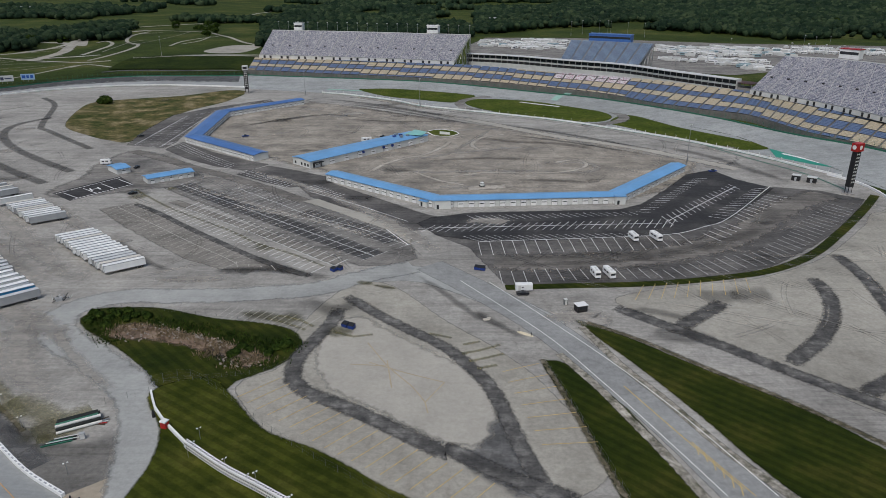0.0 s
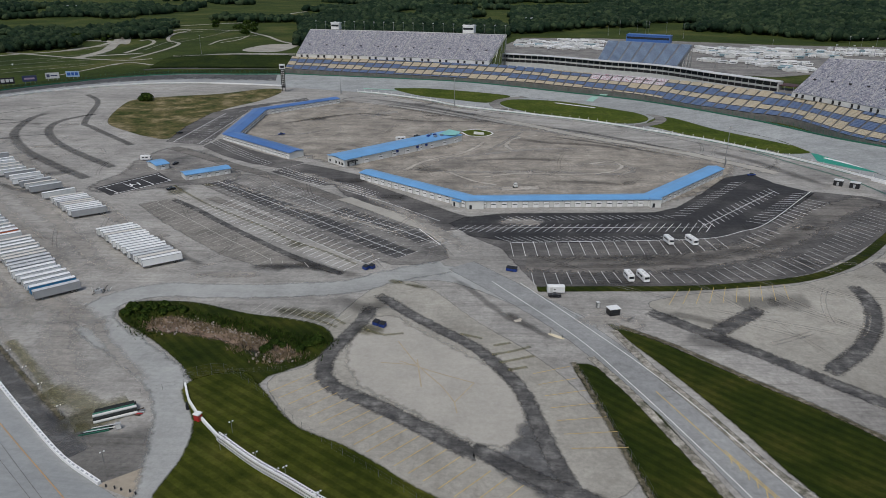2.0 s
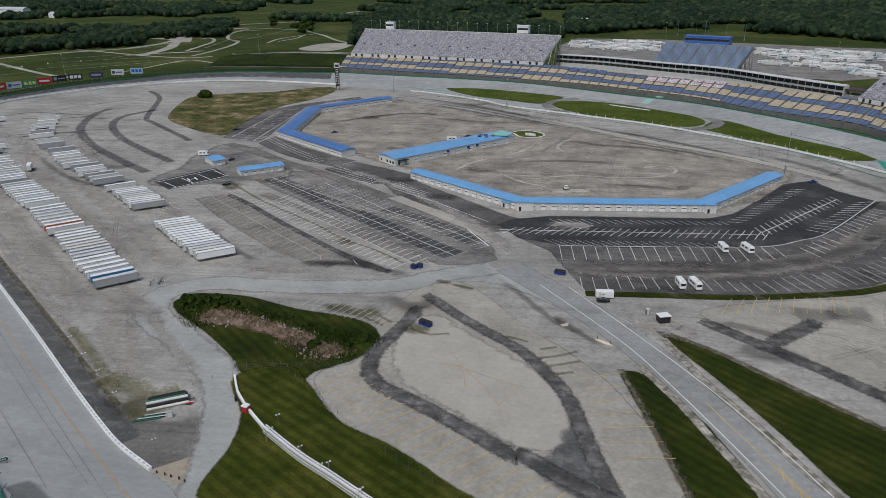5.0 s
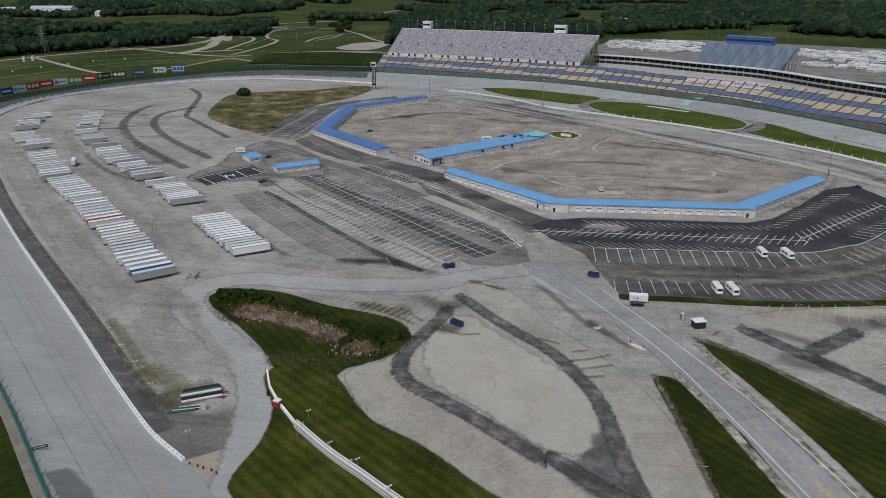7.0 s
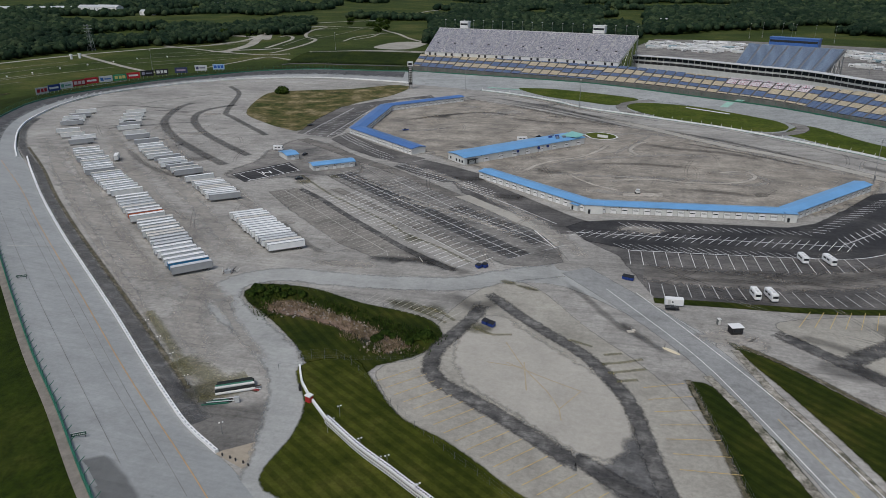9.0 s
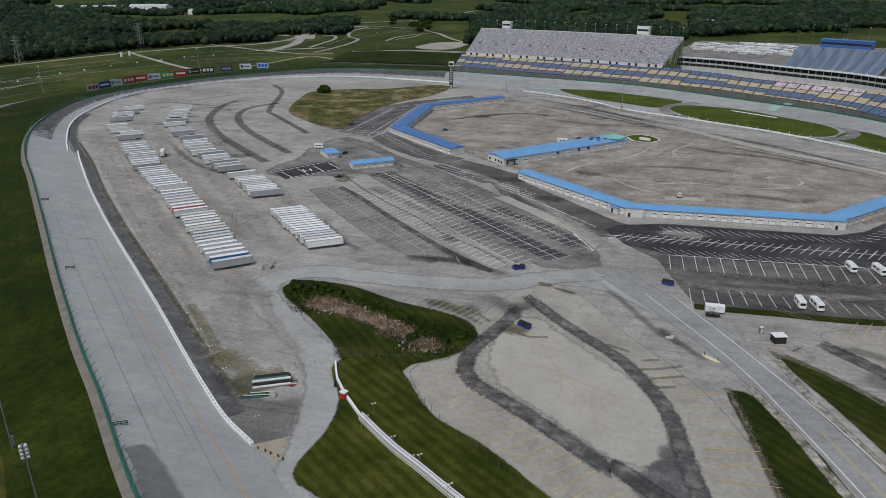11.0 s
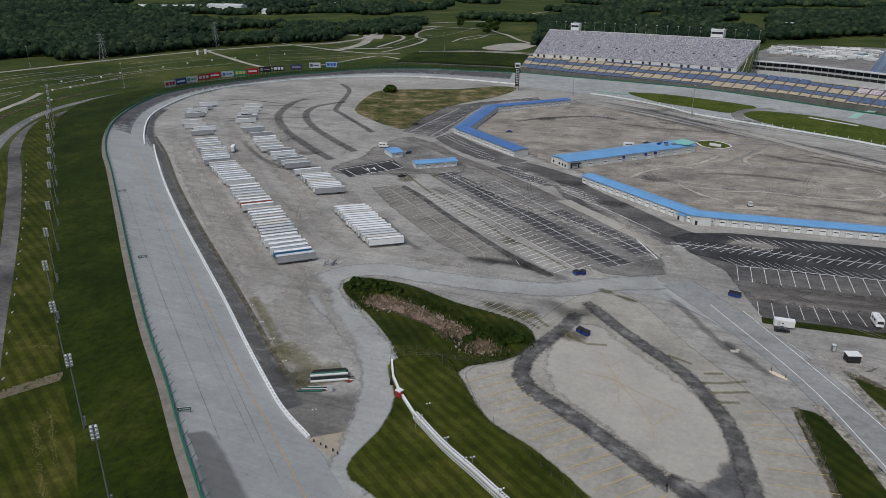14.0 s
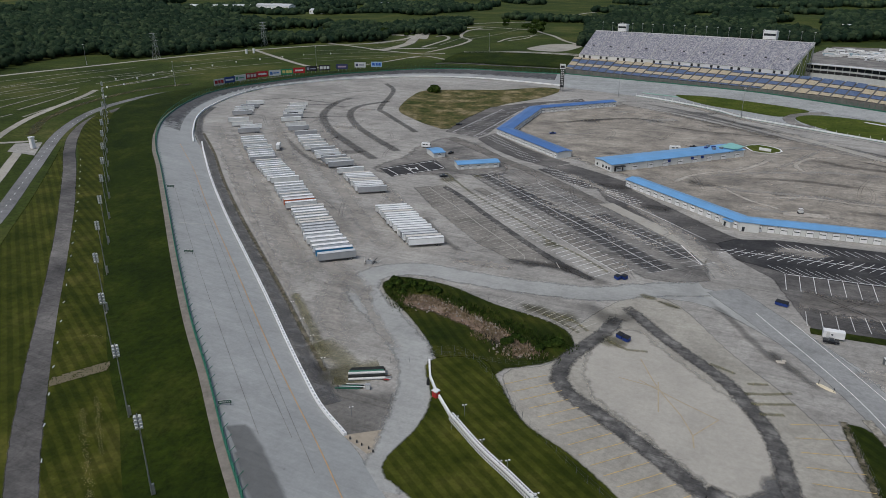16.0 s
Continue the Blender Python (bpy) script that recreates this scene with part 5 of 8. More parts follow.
for i in range(45):
    p, q = SF[i], SF[i + 1]
    m = pose(p.x, p.y, 0, 0, 0, heading(p, q))
    L = (q - p).length
    boxes("window", GLASS, suite, (0.35, -0.15, 17.2, L - 0.35, 0.1, 20.5), m=m)
    # black sheet on the closed wall: painted shade of the open storey
    boxes("opening", DARK, suite, (0.3, -0.12, 12.6, L - 0.1, 0.1, 15.4), m=m)
boxes("deck", STEEL, suite, *[(-0.0, -2.2, 16.4, (SF[i + 1] - SF[i]).length, 0, 16.7) for i in (0,)], m=pose(SF[0].x, SF[0].y, 0, 0, 0, heading(SF[0], SF[1])))
end = thing("end_pavilion", "dark open pavilion beside the upper stand", "building")
for x, y in [(276.9, 661.3)]:
    m = pose(x, y, 0, 0, 0, -48)
    boxes("deck", CONCRETE, end, (-14, -8, 0, 14, 8, 14), m=m)
    boxes("canopy", plain("maroon_canopy", (0.07, 0.03, 0.03), 0.6), end, (-14, -8, 18, 14, 8, 18.5), m=m)
    boxes("post", STEEL, end, *[(u, v, 14, u + 0.4, v + 0.4, 18) for u in (-13.5, -5, 5, 13) for v in (-7.5, 7)], m=m)


def press_box(name, at, z, w, d, h, turn, mat, label):
    ob = thing(name, label, "booth", at=(at[0], at[1], 0), turn=turn)
    boxes("body", mat, ob, (-w / 2, 0, z, w / 2, d, z + h), bevel=0.15)
    boxes("window", GLASS, ob, (-w / 2 + 0.6, -0.1, z + h * 0.45, w / 2 - 0.6, 0.1, z + h * 0.75))
    boxes("roof", RED if "red" in label else mat, ob, (-w / 2 - 0.4, -0.4, z + h, w / 2 + 0.4, d + 0.4, z + h + 0.7))
    boxes("stilt", STEEL, ob, *[(x, y, 0, x + 0.6, y + 0.6, z) for x in (-w / 2 + 0.4, w / 2 - 1) for y in (0.4, d - 1)])
    bm = bmesh.new()
    for x in np.linspace(-w / 2 + 1, w / 2 - 1, 5):
        tube(bm, (x, d * 0.5, z + h), (x, d * 0.5, z + h + 2.2), 0.12, n=5)
    part("antenna", bm, STEEL, ob)
    return ob


def rear_box(B, u, z, w, d, h, mat, label):
    p, q = pick(B, max(0, u - 0.02)), pick(B, min(1, u + 0.02))
    c = pick(B, u)
    press_box("spotter_booth", (c.x, c.y), z, w, d, h, heading(p, q), mat, label)


rear_box(UL_B, 0.135, 44, 11, 8, 7.5, WHITE, "white booth with flat roof above the stand")
rear_box(UL_B, 0.815, 44, 14, 8, 8, WHITE, "white booth above the stand")
rear_box(UR_B, 0.40, 43, 17, 8, 8, WHITE, "white booth with red roof edge above the stand")
rear_box(UM_B, 0.47, 36, 50, 12, 8, plain("blue_cladding", (0.06, 0.16, 0.45), 0.4), "long blue press box above the centre stand")

# ================= lamps, pylons, boards =================
def lamp_mast(height, lamps, label):
    ob = thing("light_mast", label, "light mast", "light masts")
    bm = bmesh.new()
    tube(bm, (0, 0, 0), (0, 0, height), 0.22, 0.12)
    part("pole", bm, STEEL, ob)
    boxes("base_block", CONCRETE, ob, (-0.7, -0.7, 0, 0.7, 0.7, 0.5), bevel=0.05)
    boxes("control_box", STEEL, ob, (0.25, -0.3, 1.5, 0.8, 0.3, 4.5), bevel=0.03)
    for k in range(lamps // 2):
        z = height - 0.4 - 0.95 * k
        boxes("crossbar", STEEL, ob, (-0.9, -0.06, z - 0.06, 0.9, 0.06, z + 0.06))
        for s in (-1, 1):
            bm = bmesh.new()
            tube(bm, (s * 0.5, 0.1, z), (s * 0.5, -0.55, z - 0.35), 0.22, 0.42, 10)
            part("floodlight", bm, GREYWHITE, ob)
    return ob


MAST = lamp_mast(24.0, 8, "tall galvanised mast with white floodlights on the bank")
mast_line = resample(curve_pts([(-117.4, 91.7), (-147.6, 112.4), (-178.3, 134.4), (-206.7, 156.5), (-232.5, 179.1), (-259.1, 203.1), (-286.9, 227.9), (-317.0, 254.4), (-344.0, 277.8), (-376.0, 305.2), (-411.4, 335.3), (-443.3, 363.2), (-472.3, 389.7), (-505.0, 417.2), (-537.7, 444.6)]), 16)
MAST.matrix_basis = pose(mast_line[0].x, mast_line[0].y, 0, 0, 0, 45)
for q in mast_line[1:]:
    copy_thing(MAST, pose(q.x, q.y, 0, 0, 0, 40 + random.uniform(-10, 10)))
STAND_MAST = lamp_mast(54.0, 2, "slim floodlight mast behind the upper stand")
first = True
for B, us in ((UL_B, np.linspace(0.03, 0.99, 20)), (UR_B, np.linspace(0.03, 0.99, 10))):
    for u in us:
        q = pick(offset_line(B, 3.0), float(u))
        m = pose(q.x, q.y, 0, 0, 0, 10)
        if first:
            STAND_MAST.matrix_basis, first = m, False
        else:
            copy_thing(STAND_MAST, m)
LOT_MAST = lamp_mast(26.0, 2, "slim mast with floodlights by the car parks")
first = True
for x, y in [(155.0, 435.0), (-20.7, 629.5), (-135.2, 695.4), (236.3, 1353.2), (261.5, 1377.1), (309.4, 1353.2), (335.2, 1330.2), (360.1, 1307.9), (531.5, 1072.5), (533.9, 1043.3), (554.3, 1043.3), (401.4, 1015.6), (292.6, 906.7), (331.8, 906.7), (293.4, 1377.1), (309.4, 1377.1)] + [(-817.4, 657.8), (-578.4, 569.4), (-400.7, 1030.2), (-525.9, 755.7)]:
    m = pose(x, y, 0, 0, 0, 10)
    if first:
        LOT_MAST.matrix_basis, first = m, False
    else:
        copy_thing(LOT_MAST, m)


def pylon(at, turn, height, red):
    ob = thing("scoring_pylon", "tall black scoring pylon with lit head panel", "scoring pylon", at=(*at, 0), turn=turn)
    boxes("plinth", CONCRETE, ob, (-2.5, -2.5, 0, 2.5, 2.5, 0.6), bevel=0.1)
    bm = bmesh.new()
    for x in (-1.4, 1.4):
        for y in (-1.0, 1.0):
            tube(bm, (x, y, 0.5), (x, y, 5.0), 0.16, n=6)
    part("leg", bm, DARK, ob)
    boxes("column", DARK, ob, (-1.9, -1.3, 4.2, 1.9, 1.3, height - 4.5), bevel=0.08)
    boxes("head", RED if red else GREYWHITE, ob, (-2.7, -1.9, height - 4.5, 2.7, 1.9, height), bevel=0.1)
    bm = bmesh.new()
    if red:
        bmesh.ops.create_circle(bm, cap_ends=True, radius=1.2, segments=24, matrix=pose(0, -1.95, height - 2.2, 90))
        bmesh.ops.create_circle(bm, cap_ends=True, radius=1.2, segments=24, matrix=pose(-2.75, 0, height - 2.2, 90, 0, -90))
    else:
        box(bm, -2.0, -1.98, height - 3.4, 2.0, -1.93, height - 1.2)
    part("emblem", bm, WHITE if red else DARK, ob)
    for k in range(9):
        z = 6.5 + k * (height - 13) / 8
        boxes("display_row", GREYWHITE, ob, (-1.2, -1.36, z, -0.3, -1.31, z + 0.8), (0.2, -1.36, z, 1.3, -1.31, z + 0.8))
    return ob


pylon([(224.3, 372.3)][0], 25, 28.6, True)
pylon([(-194.9, 706.2)][0], 10, 27.0, False)

BOARD_TONES = [(0.5, 0.5, 0.5), (0.02, 0.05, 0.2), (0.6, 0.62, 0.62), (0.3, 0.02, 0.03), (0.5, 0.03, 0.04), (0.6, 0.62, 0.64), (0.02, 0.25, 0.14), (0.5, 0.02, 0.03), (0.015, 0.015, 0.018), (0.02, 0.018, 0.03), (0.04, 0.05, 0.12), (0.6, 0.62, 0.63), (0.35, 0.5, 0.7)]
BOARD_MARK = [(0.4, 0.02, 0.03), (0.7, 0.7, 0.7), (0.1, 0.3, 0.2), (0.6, 0.5, 0.5), (0.75, 0.75, 0.75), (0.05, 0.15, 0.4), (0.7, 0.6, 0.2), (0.75, 0.75, 0.75), (0.3, 0.3, 0.4), (0.7, 0.7, 0.7), (0.4, 0.3, 0.4), (0.05, 0.06, 0.12), (0.02, 0.1, 0.4)]
for i, (x, y) in enumerate([(-526.5, 579.5), (-527.7, 596.7), (-527.0, 613.2), (-525.7, 630.5), (-523.5, 646.3), (-516.6, 659.7), (-509.5, 673.4), (-504.3, 689.1), (-499.8, 707.6), (-490.1, 720.6), (-476.8, 738.2), (-465.3, 761.3), (-449.8, 774.5)]):
    ob = thing("billboard", "large printed advertising board on steel posts by the outer wall", "billboard", "boards round the turn", at=(x, y, 0), turn=heading((0, 0), (x, y)) - 90 + (38 - 4.2 * i))
    wdt = 13.6
    boxes("panel", plain("board_%d" % i, BOARD_TONES[i], 0.5), ob, (-wdt / 2, -0.15, 3.0, wdt / 2, 0.15, 9.2))
    mk = plain("board_mark_%d" % i, BOARD_MARK[i], 0.5)
    k = i % 3
    boxes("printed_shape", mk, ob, *([(-5.5, -0.2, 4.6, -2.2, -0.16, 7.8), (-1.2, -0.2, 4.6, 1.6, -0.16, 7.8), (2.4, -0.2, 4.6, 5.4, -0.16, 7.8)] if k == 0 else [(-4.8, -0.2, 5.2, 4.8, -0.16, 7.0)] if k == 1 else [(-5.6, -0.2, 4.4, -2.6, -0.16, 7.6), (-1.6, -0.2, 5.4, 5.0, -0.16, 6.6)]))
    for s in (-4.5, 0, 4.5):
        boxes("post", STEEL, ob, (s - 0.2, 0.15, 0, s + 0.2, 0.5, 8.8))

# ================= semitrailers =================
TYRE = plain("tyre_rubber", (0.025, 0.025, 0.026), 0.9)


def wheel(parent, x, y, r=0.5, w=0.55):
    bm = bmesh.new()
    tube(bm, (x, y - w / 2, r), (x, y + w / 2, r), r, n=12)
    tyre = part("tyre", bm, TYRE, parent)
    bm = bmesh.new()
    tube(bm, (x, y - w / 2 - 0.03, r), (x, y + w / 2 + 0.03, r), r * 0.5, n=8)
    part("rim", bm, STEEL, tyre)


def trailer(side, roof, label, stripe=None):
    ob = thing("semitrailer", label, "trailer", "parked semitrailers")
    L, W = 16.15, 2.6
    boxes("body", side, ob, (0, -W / 2, 1.1, L, W / 2, 4.0), bevel=0.06)
    boxes("roof", roof, ob, (0.13, -W / 2 + 0.145, 4.0, L - 0.05, W / 2 - 0.145, 4.1), bevel=0.03)
    for e in (-1, 1):
        lo, hi = sorted((e * (W / 2 + 0.02), e * (W / 2 - 0.14)))
        boxes("corner_post", STEEL, ob, (-0.03, lo, 1.1, 0.12, hi, 4.06))
        # top rail in darker steel, also stands for shade between neighbouring roofs
        boxes("top_rail", STEEL, ob, (0.12, lo, 3.9, L, hi, 4.07))
        boxes("bottom_rail", STEEL, ob, (0.12, lo, 1.05, L, hi, 1.25))
        boxes("landing_leg", STEEL, ob, (2.6, e * 0.8 - 0.1, 0, 2.8, e * 0.8 + 0.1, 1.1))
    for y in (-0.62, 0.62):
        boxes("rear_door", side, ob, (L, y - 0.58, 1.2, L + 0.05, y + 0.58, 3.9))
    boxes("axle_frame", DARK, ob, (L - 4.2, -0.6, 0.55, L - 0.8, 0.6, 1.1))
    for x in (L - 3.4, L - 1.9):
        for y in (-0.95, 0.95):
            wheel(ob, x, y)
    if stripe:
        boxes("side_stripe", stripe, ob, (3, -W / 2 - 0.03, 2.2, 12, -W / 2, 3.1))
        boxes("side_stripe", stripe, ob, (3, W / 2, 2.2, 12, W / 2 + 0.03, 3.1))
    return ob


ROOF_PALE = plain("pale_roof", (0.84, 0.84, 0.825), 0.5, var=0.22, scale=0.35)
ROOF_DULL = plain("weathered_roof", (0.6, 0.61, 0.61), 0.5, var=0.3, scale=0.5)
ROOF_BEIGE = plain("beige_roof", (0.66, 0.62, 0.56), 0.5, var=0.25, scale=0.5)
SIDE_WHITE = plain("white_trailer_side", (0.84, 0.85, 0.84), 0.4, var=0.12, scale=0.3)
SIDE_DULL = plain("dull_trailer_side", (0.72, 0.73, 0.71), 0.45, var=0.2, scale=0.3)
SIDE_GREY = plain("silver_side", (0.38, 0.39, 0.4), 0.4, var=0.2, scale=0.3)
SIDE_BLUE = plain("bright_blue_side", (0.04, 0.24, 0.48), 0.4)
SIDE_ORANGE = plain("orange_side", (0.68, 0.17, 0.07), 0.5)
KINDS = [trailer(SIDE_WHITE, ROOF_PALE, "white box semitrailer parked on its landing legs"),
         trailer(SIDE_DULL, ROOF_PALE, "dull white box semitrailer parked on landing legs"),
         trailer(SIDE_WHITE, ROOF_DULL, "white box semitrailer with weathered grey roof", DARK),
         trailer(SIDE_GREY, ROOF_DULL, "silver grey box semitrailer with dull roof"),
         trailer(SIDE_DULL, ROOF_BEIGE, "white box semitrailer with beige roof"),
         trailer(SIDE_BLUE, ROOF_PALE, "bright blue box semitrailer with white roof", WHITE),
         trailer(SIDE_ORANGE, ROOF_PALE, "orange striped box semitrailer with pale roof", WHITE)]
used = set()
rt = random.Random(4)


def put_trailer(x, y, turn, kind):
    z = 0.07
    if kind in used:
        return copy_thing(KINDS[kind], pose(x, y, z, 0, 0, turn))
    used.add(kind)
    KINDS[kind].matrix_basis = pose(x, y, z, 0, 0, turn)
    return KINDS[kind]


def trailer_row(ends, count, turn, special=None, push=0.6):
    """Trailers side by side; the front left corners lie between the two ends."""
    for i in range(count):
        f = i / max(1, count - 1)
        x = ends[0][0] + (ends[1][0] - ends[0][0]) * f
        y = ends[0][1] + (ends[1][1] - ends[0][1]) * f
        a = radians(turn)
        j = rt.uniform(-push, push)
        k = (special or {}).get(i, rt.choice([0, 0, 0, 1, 1, 2, 3, 4, 4]))
        n = Vector((-math.sin(a), math.cos(a))) * 1.3
        put_trailer(x + math.cos(a) * j + n.x, y + math.sin(a) * j + n.y, turn + rt.uniform(-0.6, 0.6), k)


for ends, count, turn, special in (
    ([(-163.1, 227.5), (-178.5, 241.2)], 5, 41.5, {0: 3, 1: 5, 2: 0}), ([(-182.5, 244.8), (-193.4, 257.0)], 5, 41.5, {1: 3}), ([(-196.5, 259.0), (-211.5, 274.2)], 6, 41.5, {5: 4}),
    ([(-218.7, 278.8), (-245.5, 304.8)], 8, 41.5, {1: 6}), ([(-254.8, 312.8), (-288.5, 341.2)], 10, 41.5, None), ([(-296.5, 346.6), (-317.1, 368.3)], 6, 41.5, {0: 3}),
    ([(-320.6, 370.2), (-340.5, 390.7)], 5, 41.5, None), ([(-360.9, 412.0), (-368.0, 421.8)], 2, 41.0, {0: 3}), ([(-382.0, 429.1), (-394.3, 440.2)], 2, 40.0, {0: 4}),
    ([(-412.4, 465.5), (-423.8, 482.7)], 3, 38.0, {0: 3}), ([(-426.4, 493.2), (-433.7, 508.2)], 2, 38.0, {0: 3}),
    ([(-230.9, 346.3), (-230.9, 346.3)], 1, 41.0, {0: 1}), ([(-243.9, 357.4), (-256.2, 366.9)], 3, 41.0, {0: 3}), ([(-262.6, 371.8), (-275.9, 384.0)], 3, 41.0, {0: 2}),
    ([(-283.4, 387.5), (-306.1, 410.5)], 5, 41.0, {1: 4}), ([(-316.0, 422.2), (-331.6, 434.3)], 2, 41.0, {0: 3, 1: 3}), ([(-341.9, 445.4), (-357.2, 459.9)], 2, 40.0, None),
    ([(-364.8, 471.6), (-378.0, 492.5)], 3, 39.0, None), ([(-384.6, 503.7), (-392.6, 517.9)], 2, 38.0, None),
    ([(-199.4, 318.0), (-221.9, 339.6)], 10, 36.0, {0: 3}), ([(-136.8, 259.0), (-173.6, 293.7)], 16, 35.5, {0: 0})):
    trailer_row(ends, count, turn, special)
for x, y in [(-301.2, 381.0)]:
    m = put_trailer(x, y, 120, 1)
    m.scale = (0.55, 1, 1)

# ================= motorhomes, cars and bins =================
def motorhome(L, label, tone):
    ob = thing("motorhome", label, "motorhome", "parked motorhomes")
    bm = bmesh.new()
    box(bm, 0, -1.25, 0.6, L, 1.25, 3.3)
    for v in bm.verts:
        if v.co.x > L - 0.1 and v.co.z > 2:
            v.co.x -= 0.5
    bmesh.ops.bevel(bm, geom=bm.edges[:], offset=0.15, segments=2, affect="EDGES")
    part("body", bm, tone, ob)
    for s in (-1, 1):
        boxes("side_window", GLASS, ob, (1.2, s * 1.24, 1.9, L * 0.4, s * 1.28, 2.6), (L * 0.5, s * 1.24, 1.9, L * 0.72, s * 1.28, 2.6))
    boxes("windscreen", GLASS, ob, (L - 0.35, -1.0, 1.7, L - 0.18, 1.0, 2.6))
    for x in (L * 0.35, L * 0.65):
        boxes("roof_unit", GREYWHITE, ob, (x, -0.4, 3.3, x + 0.9, 0.4, 3.6), bevel=0.05)
    for x in (1.8, L - 1.6):
        for y in (-1.05, 1.05):
            wheel(ob, x, y, 0.45, 0.35)
    return ob


def put(ob, m, seen):
    if id(ob) in seen:
        return copy_thing(ob, m)
    seen.add(id(ob))
    ob.matrix_basis = m
    return ob


RVS = [motorhome(7.6, "white motorhome with dark side windows", WHITE), motorhome(6.6, "white short camper van", WHITE)]
seen = set()
for k, ((x, y), turn) in zip((1, 0, 1, 0), zip([(86.9, 303.9), (96.8, 304.6), (61.2, 262.5), (66.4, 263.1)], (-80, -74, -82, -77))):
    put(RVS[k], pose(x, y, 0.1, 0, 0, turn), seen)
def stored(L, tone, label):
    ob = thing("motorhome", label, "motorhome", "vehicles in the storage lot")
    boxes("body", tone, ob, (0, -1.3, 0.6, L, 1.3, 4.0), bevel=0.18)
    boxes("window_band", GLASS, ob, (0.8, -1.33, 1.9, L - 1.5, 1.33, 2.6), (L - 0.3, -1.0, 1.8, L + 0.03, 1.0, 2.7))
    boxes("roof_unit", GREYWHITE, ob, (L * 0.4, -0.45, 4.0, L * 0.4 + 1.0, 0.45, 4.35))
    bm = bmesh.new()
    for x in (1.8, L - 1.8):
        tube(bm, (x, -1.32, 0.45), (x, 1.32, 0.45), 0.45, n=8)
    part("wheel_pair", bm, TYRE, ob)
    return ob


STORED = [stored(13.0, WHITE, "white motorhome in the crowded storage lot"), stored(10.0, WHITE, "white camper in the crowded storage lot"), stored(16.0, GREYWHITE, "long pale coach in the storage lot"), stored(14.0, plain("teal_coach", (0.3, 0.42, 0.46), 0.4), "teal grey coach in the storage lot")]
# the crowded storage lot behind the stands
patch("storage_lot", [(44.3, 1188.0), (76.9, 1307.9), (218.5, 1307.9), (382.0, 1245.2), (482.9, 1206.5), (712.4, 1170.1), (914.3, 1050.5), (672.0, 759.8), (472.1, 759.8), (408.0, 870.2), (340.2, 836.3), (252.0, 875.2), (165.1, 976.7), (37.0, 1029.3)], 0.3, GREY_LOT, "wide grey storage lot behind the stands", "car park", smooth=False)
lot = random.Random(9)
rows = [([(58.2, 1170.1), (103.9, 1152.6)], 6), ([(107.7, 1197.2), (184.0, 1179.0)], 16), ([(91.1, 1161.3), (183.2, 1144.1)], 18), ([(140.8, 1245.2), (205.2, 1225.6)], 12), ([(62.2, 1216.0), (101.5, 1235.3)], 6), ([(175.0, 1119.2), (186.8, 1111.2)], 3), ([(106.1, 1127.4), (153.2, 1119.2)], 8),
        ([(340.8, 1135.7), (428.6, 1087.6)], 22), ([(320.7, 1095.4), (400.8, 1057.7)], 18), ([(336.7, 1050.5), (435.9, 1022.4)], 20), ([(426.1, 1127.4), (513.3, 1087.6)], 20), ([(300.6, 983.0), (330.9, 958.3)], 5), ([(348.9, 989.3), (418.5, 952.3)], 16), ([(347.2, 940.5), (398.1, 912.2)], 12), ([(417.3, 1057.7), (498.1, 1036.3)], 18),
        ([(506.4, 1072.5), (582.2, 1057.7)], 14), ([(603.0, 1050.5), (634.0, 1036.3)], 8), ([(370.3, 896.0), (394.0, 885.5)], 6), ([(536.3, 1119.2), (657.3, 1087.6)], 18), ([(635.6, 1036.3), (704.3, 983.0)], 14)]
for ends, count in rows:
    for i in range(count):
        f = (i + lot.uniform(-0.3, 0.3)) / max(1, count - 1)
        x = ends[0][0] + (ends[1][0] - ends[0][0]) * f + lot.uniform(-4, 4)
        y = ends[0][1] + (ends[1][1] - ends[0][1]) * f + lot.uniform(-13, 13)
        put(STORED[lot.choice([0, 0, 0, 1, 1, 2, 3])], pose(x, y, 0.32, 0, 0, lot.choice([-25, -15, 150, 10, 50]) + lot.uniform(-10, 10)), seen)
# the farther half of the crowd, too small to pick apart
bm = bmesh.new()
for ends, count in rows:
    for i in range(int(count * 1.9)):
        f = lot.random()
        w = lot.choice([8, 10, 13]) / 2
        m = pose(ends[0][0] + (ends[1][0] - ends[0][0]) * f, ends[0][1] + (ends[1][1] - ends[0][1]) * f + 8 + lot.uniform(-24, 24), 0.32, 0, 0, lot.choice([-25, -15, 10, 50]))
        box(bm, -w, -1.25, 0.5, w, 1.25, 3.2, m)
        box(bm, -w * 0.8, -0.6, 3.2, -w * 0.5, 0.6, 3.5, m)
        for q in (-0.6, 0.6):
            box(bm, w * q - 0.5, -1.2, 0.0, w * q + 0.5, 1.2, 0.5, m)
tagged(part("stored_vehicles", bm, GREYWHITE), "crowd of pale campers in the storage lot", "vehicles", "", "stuff")


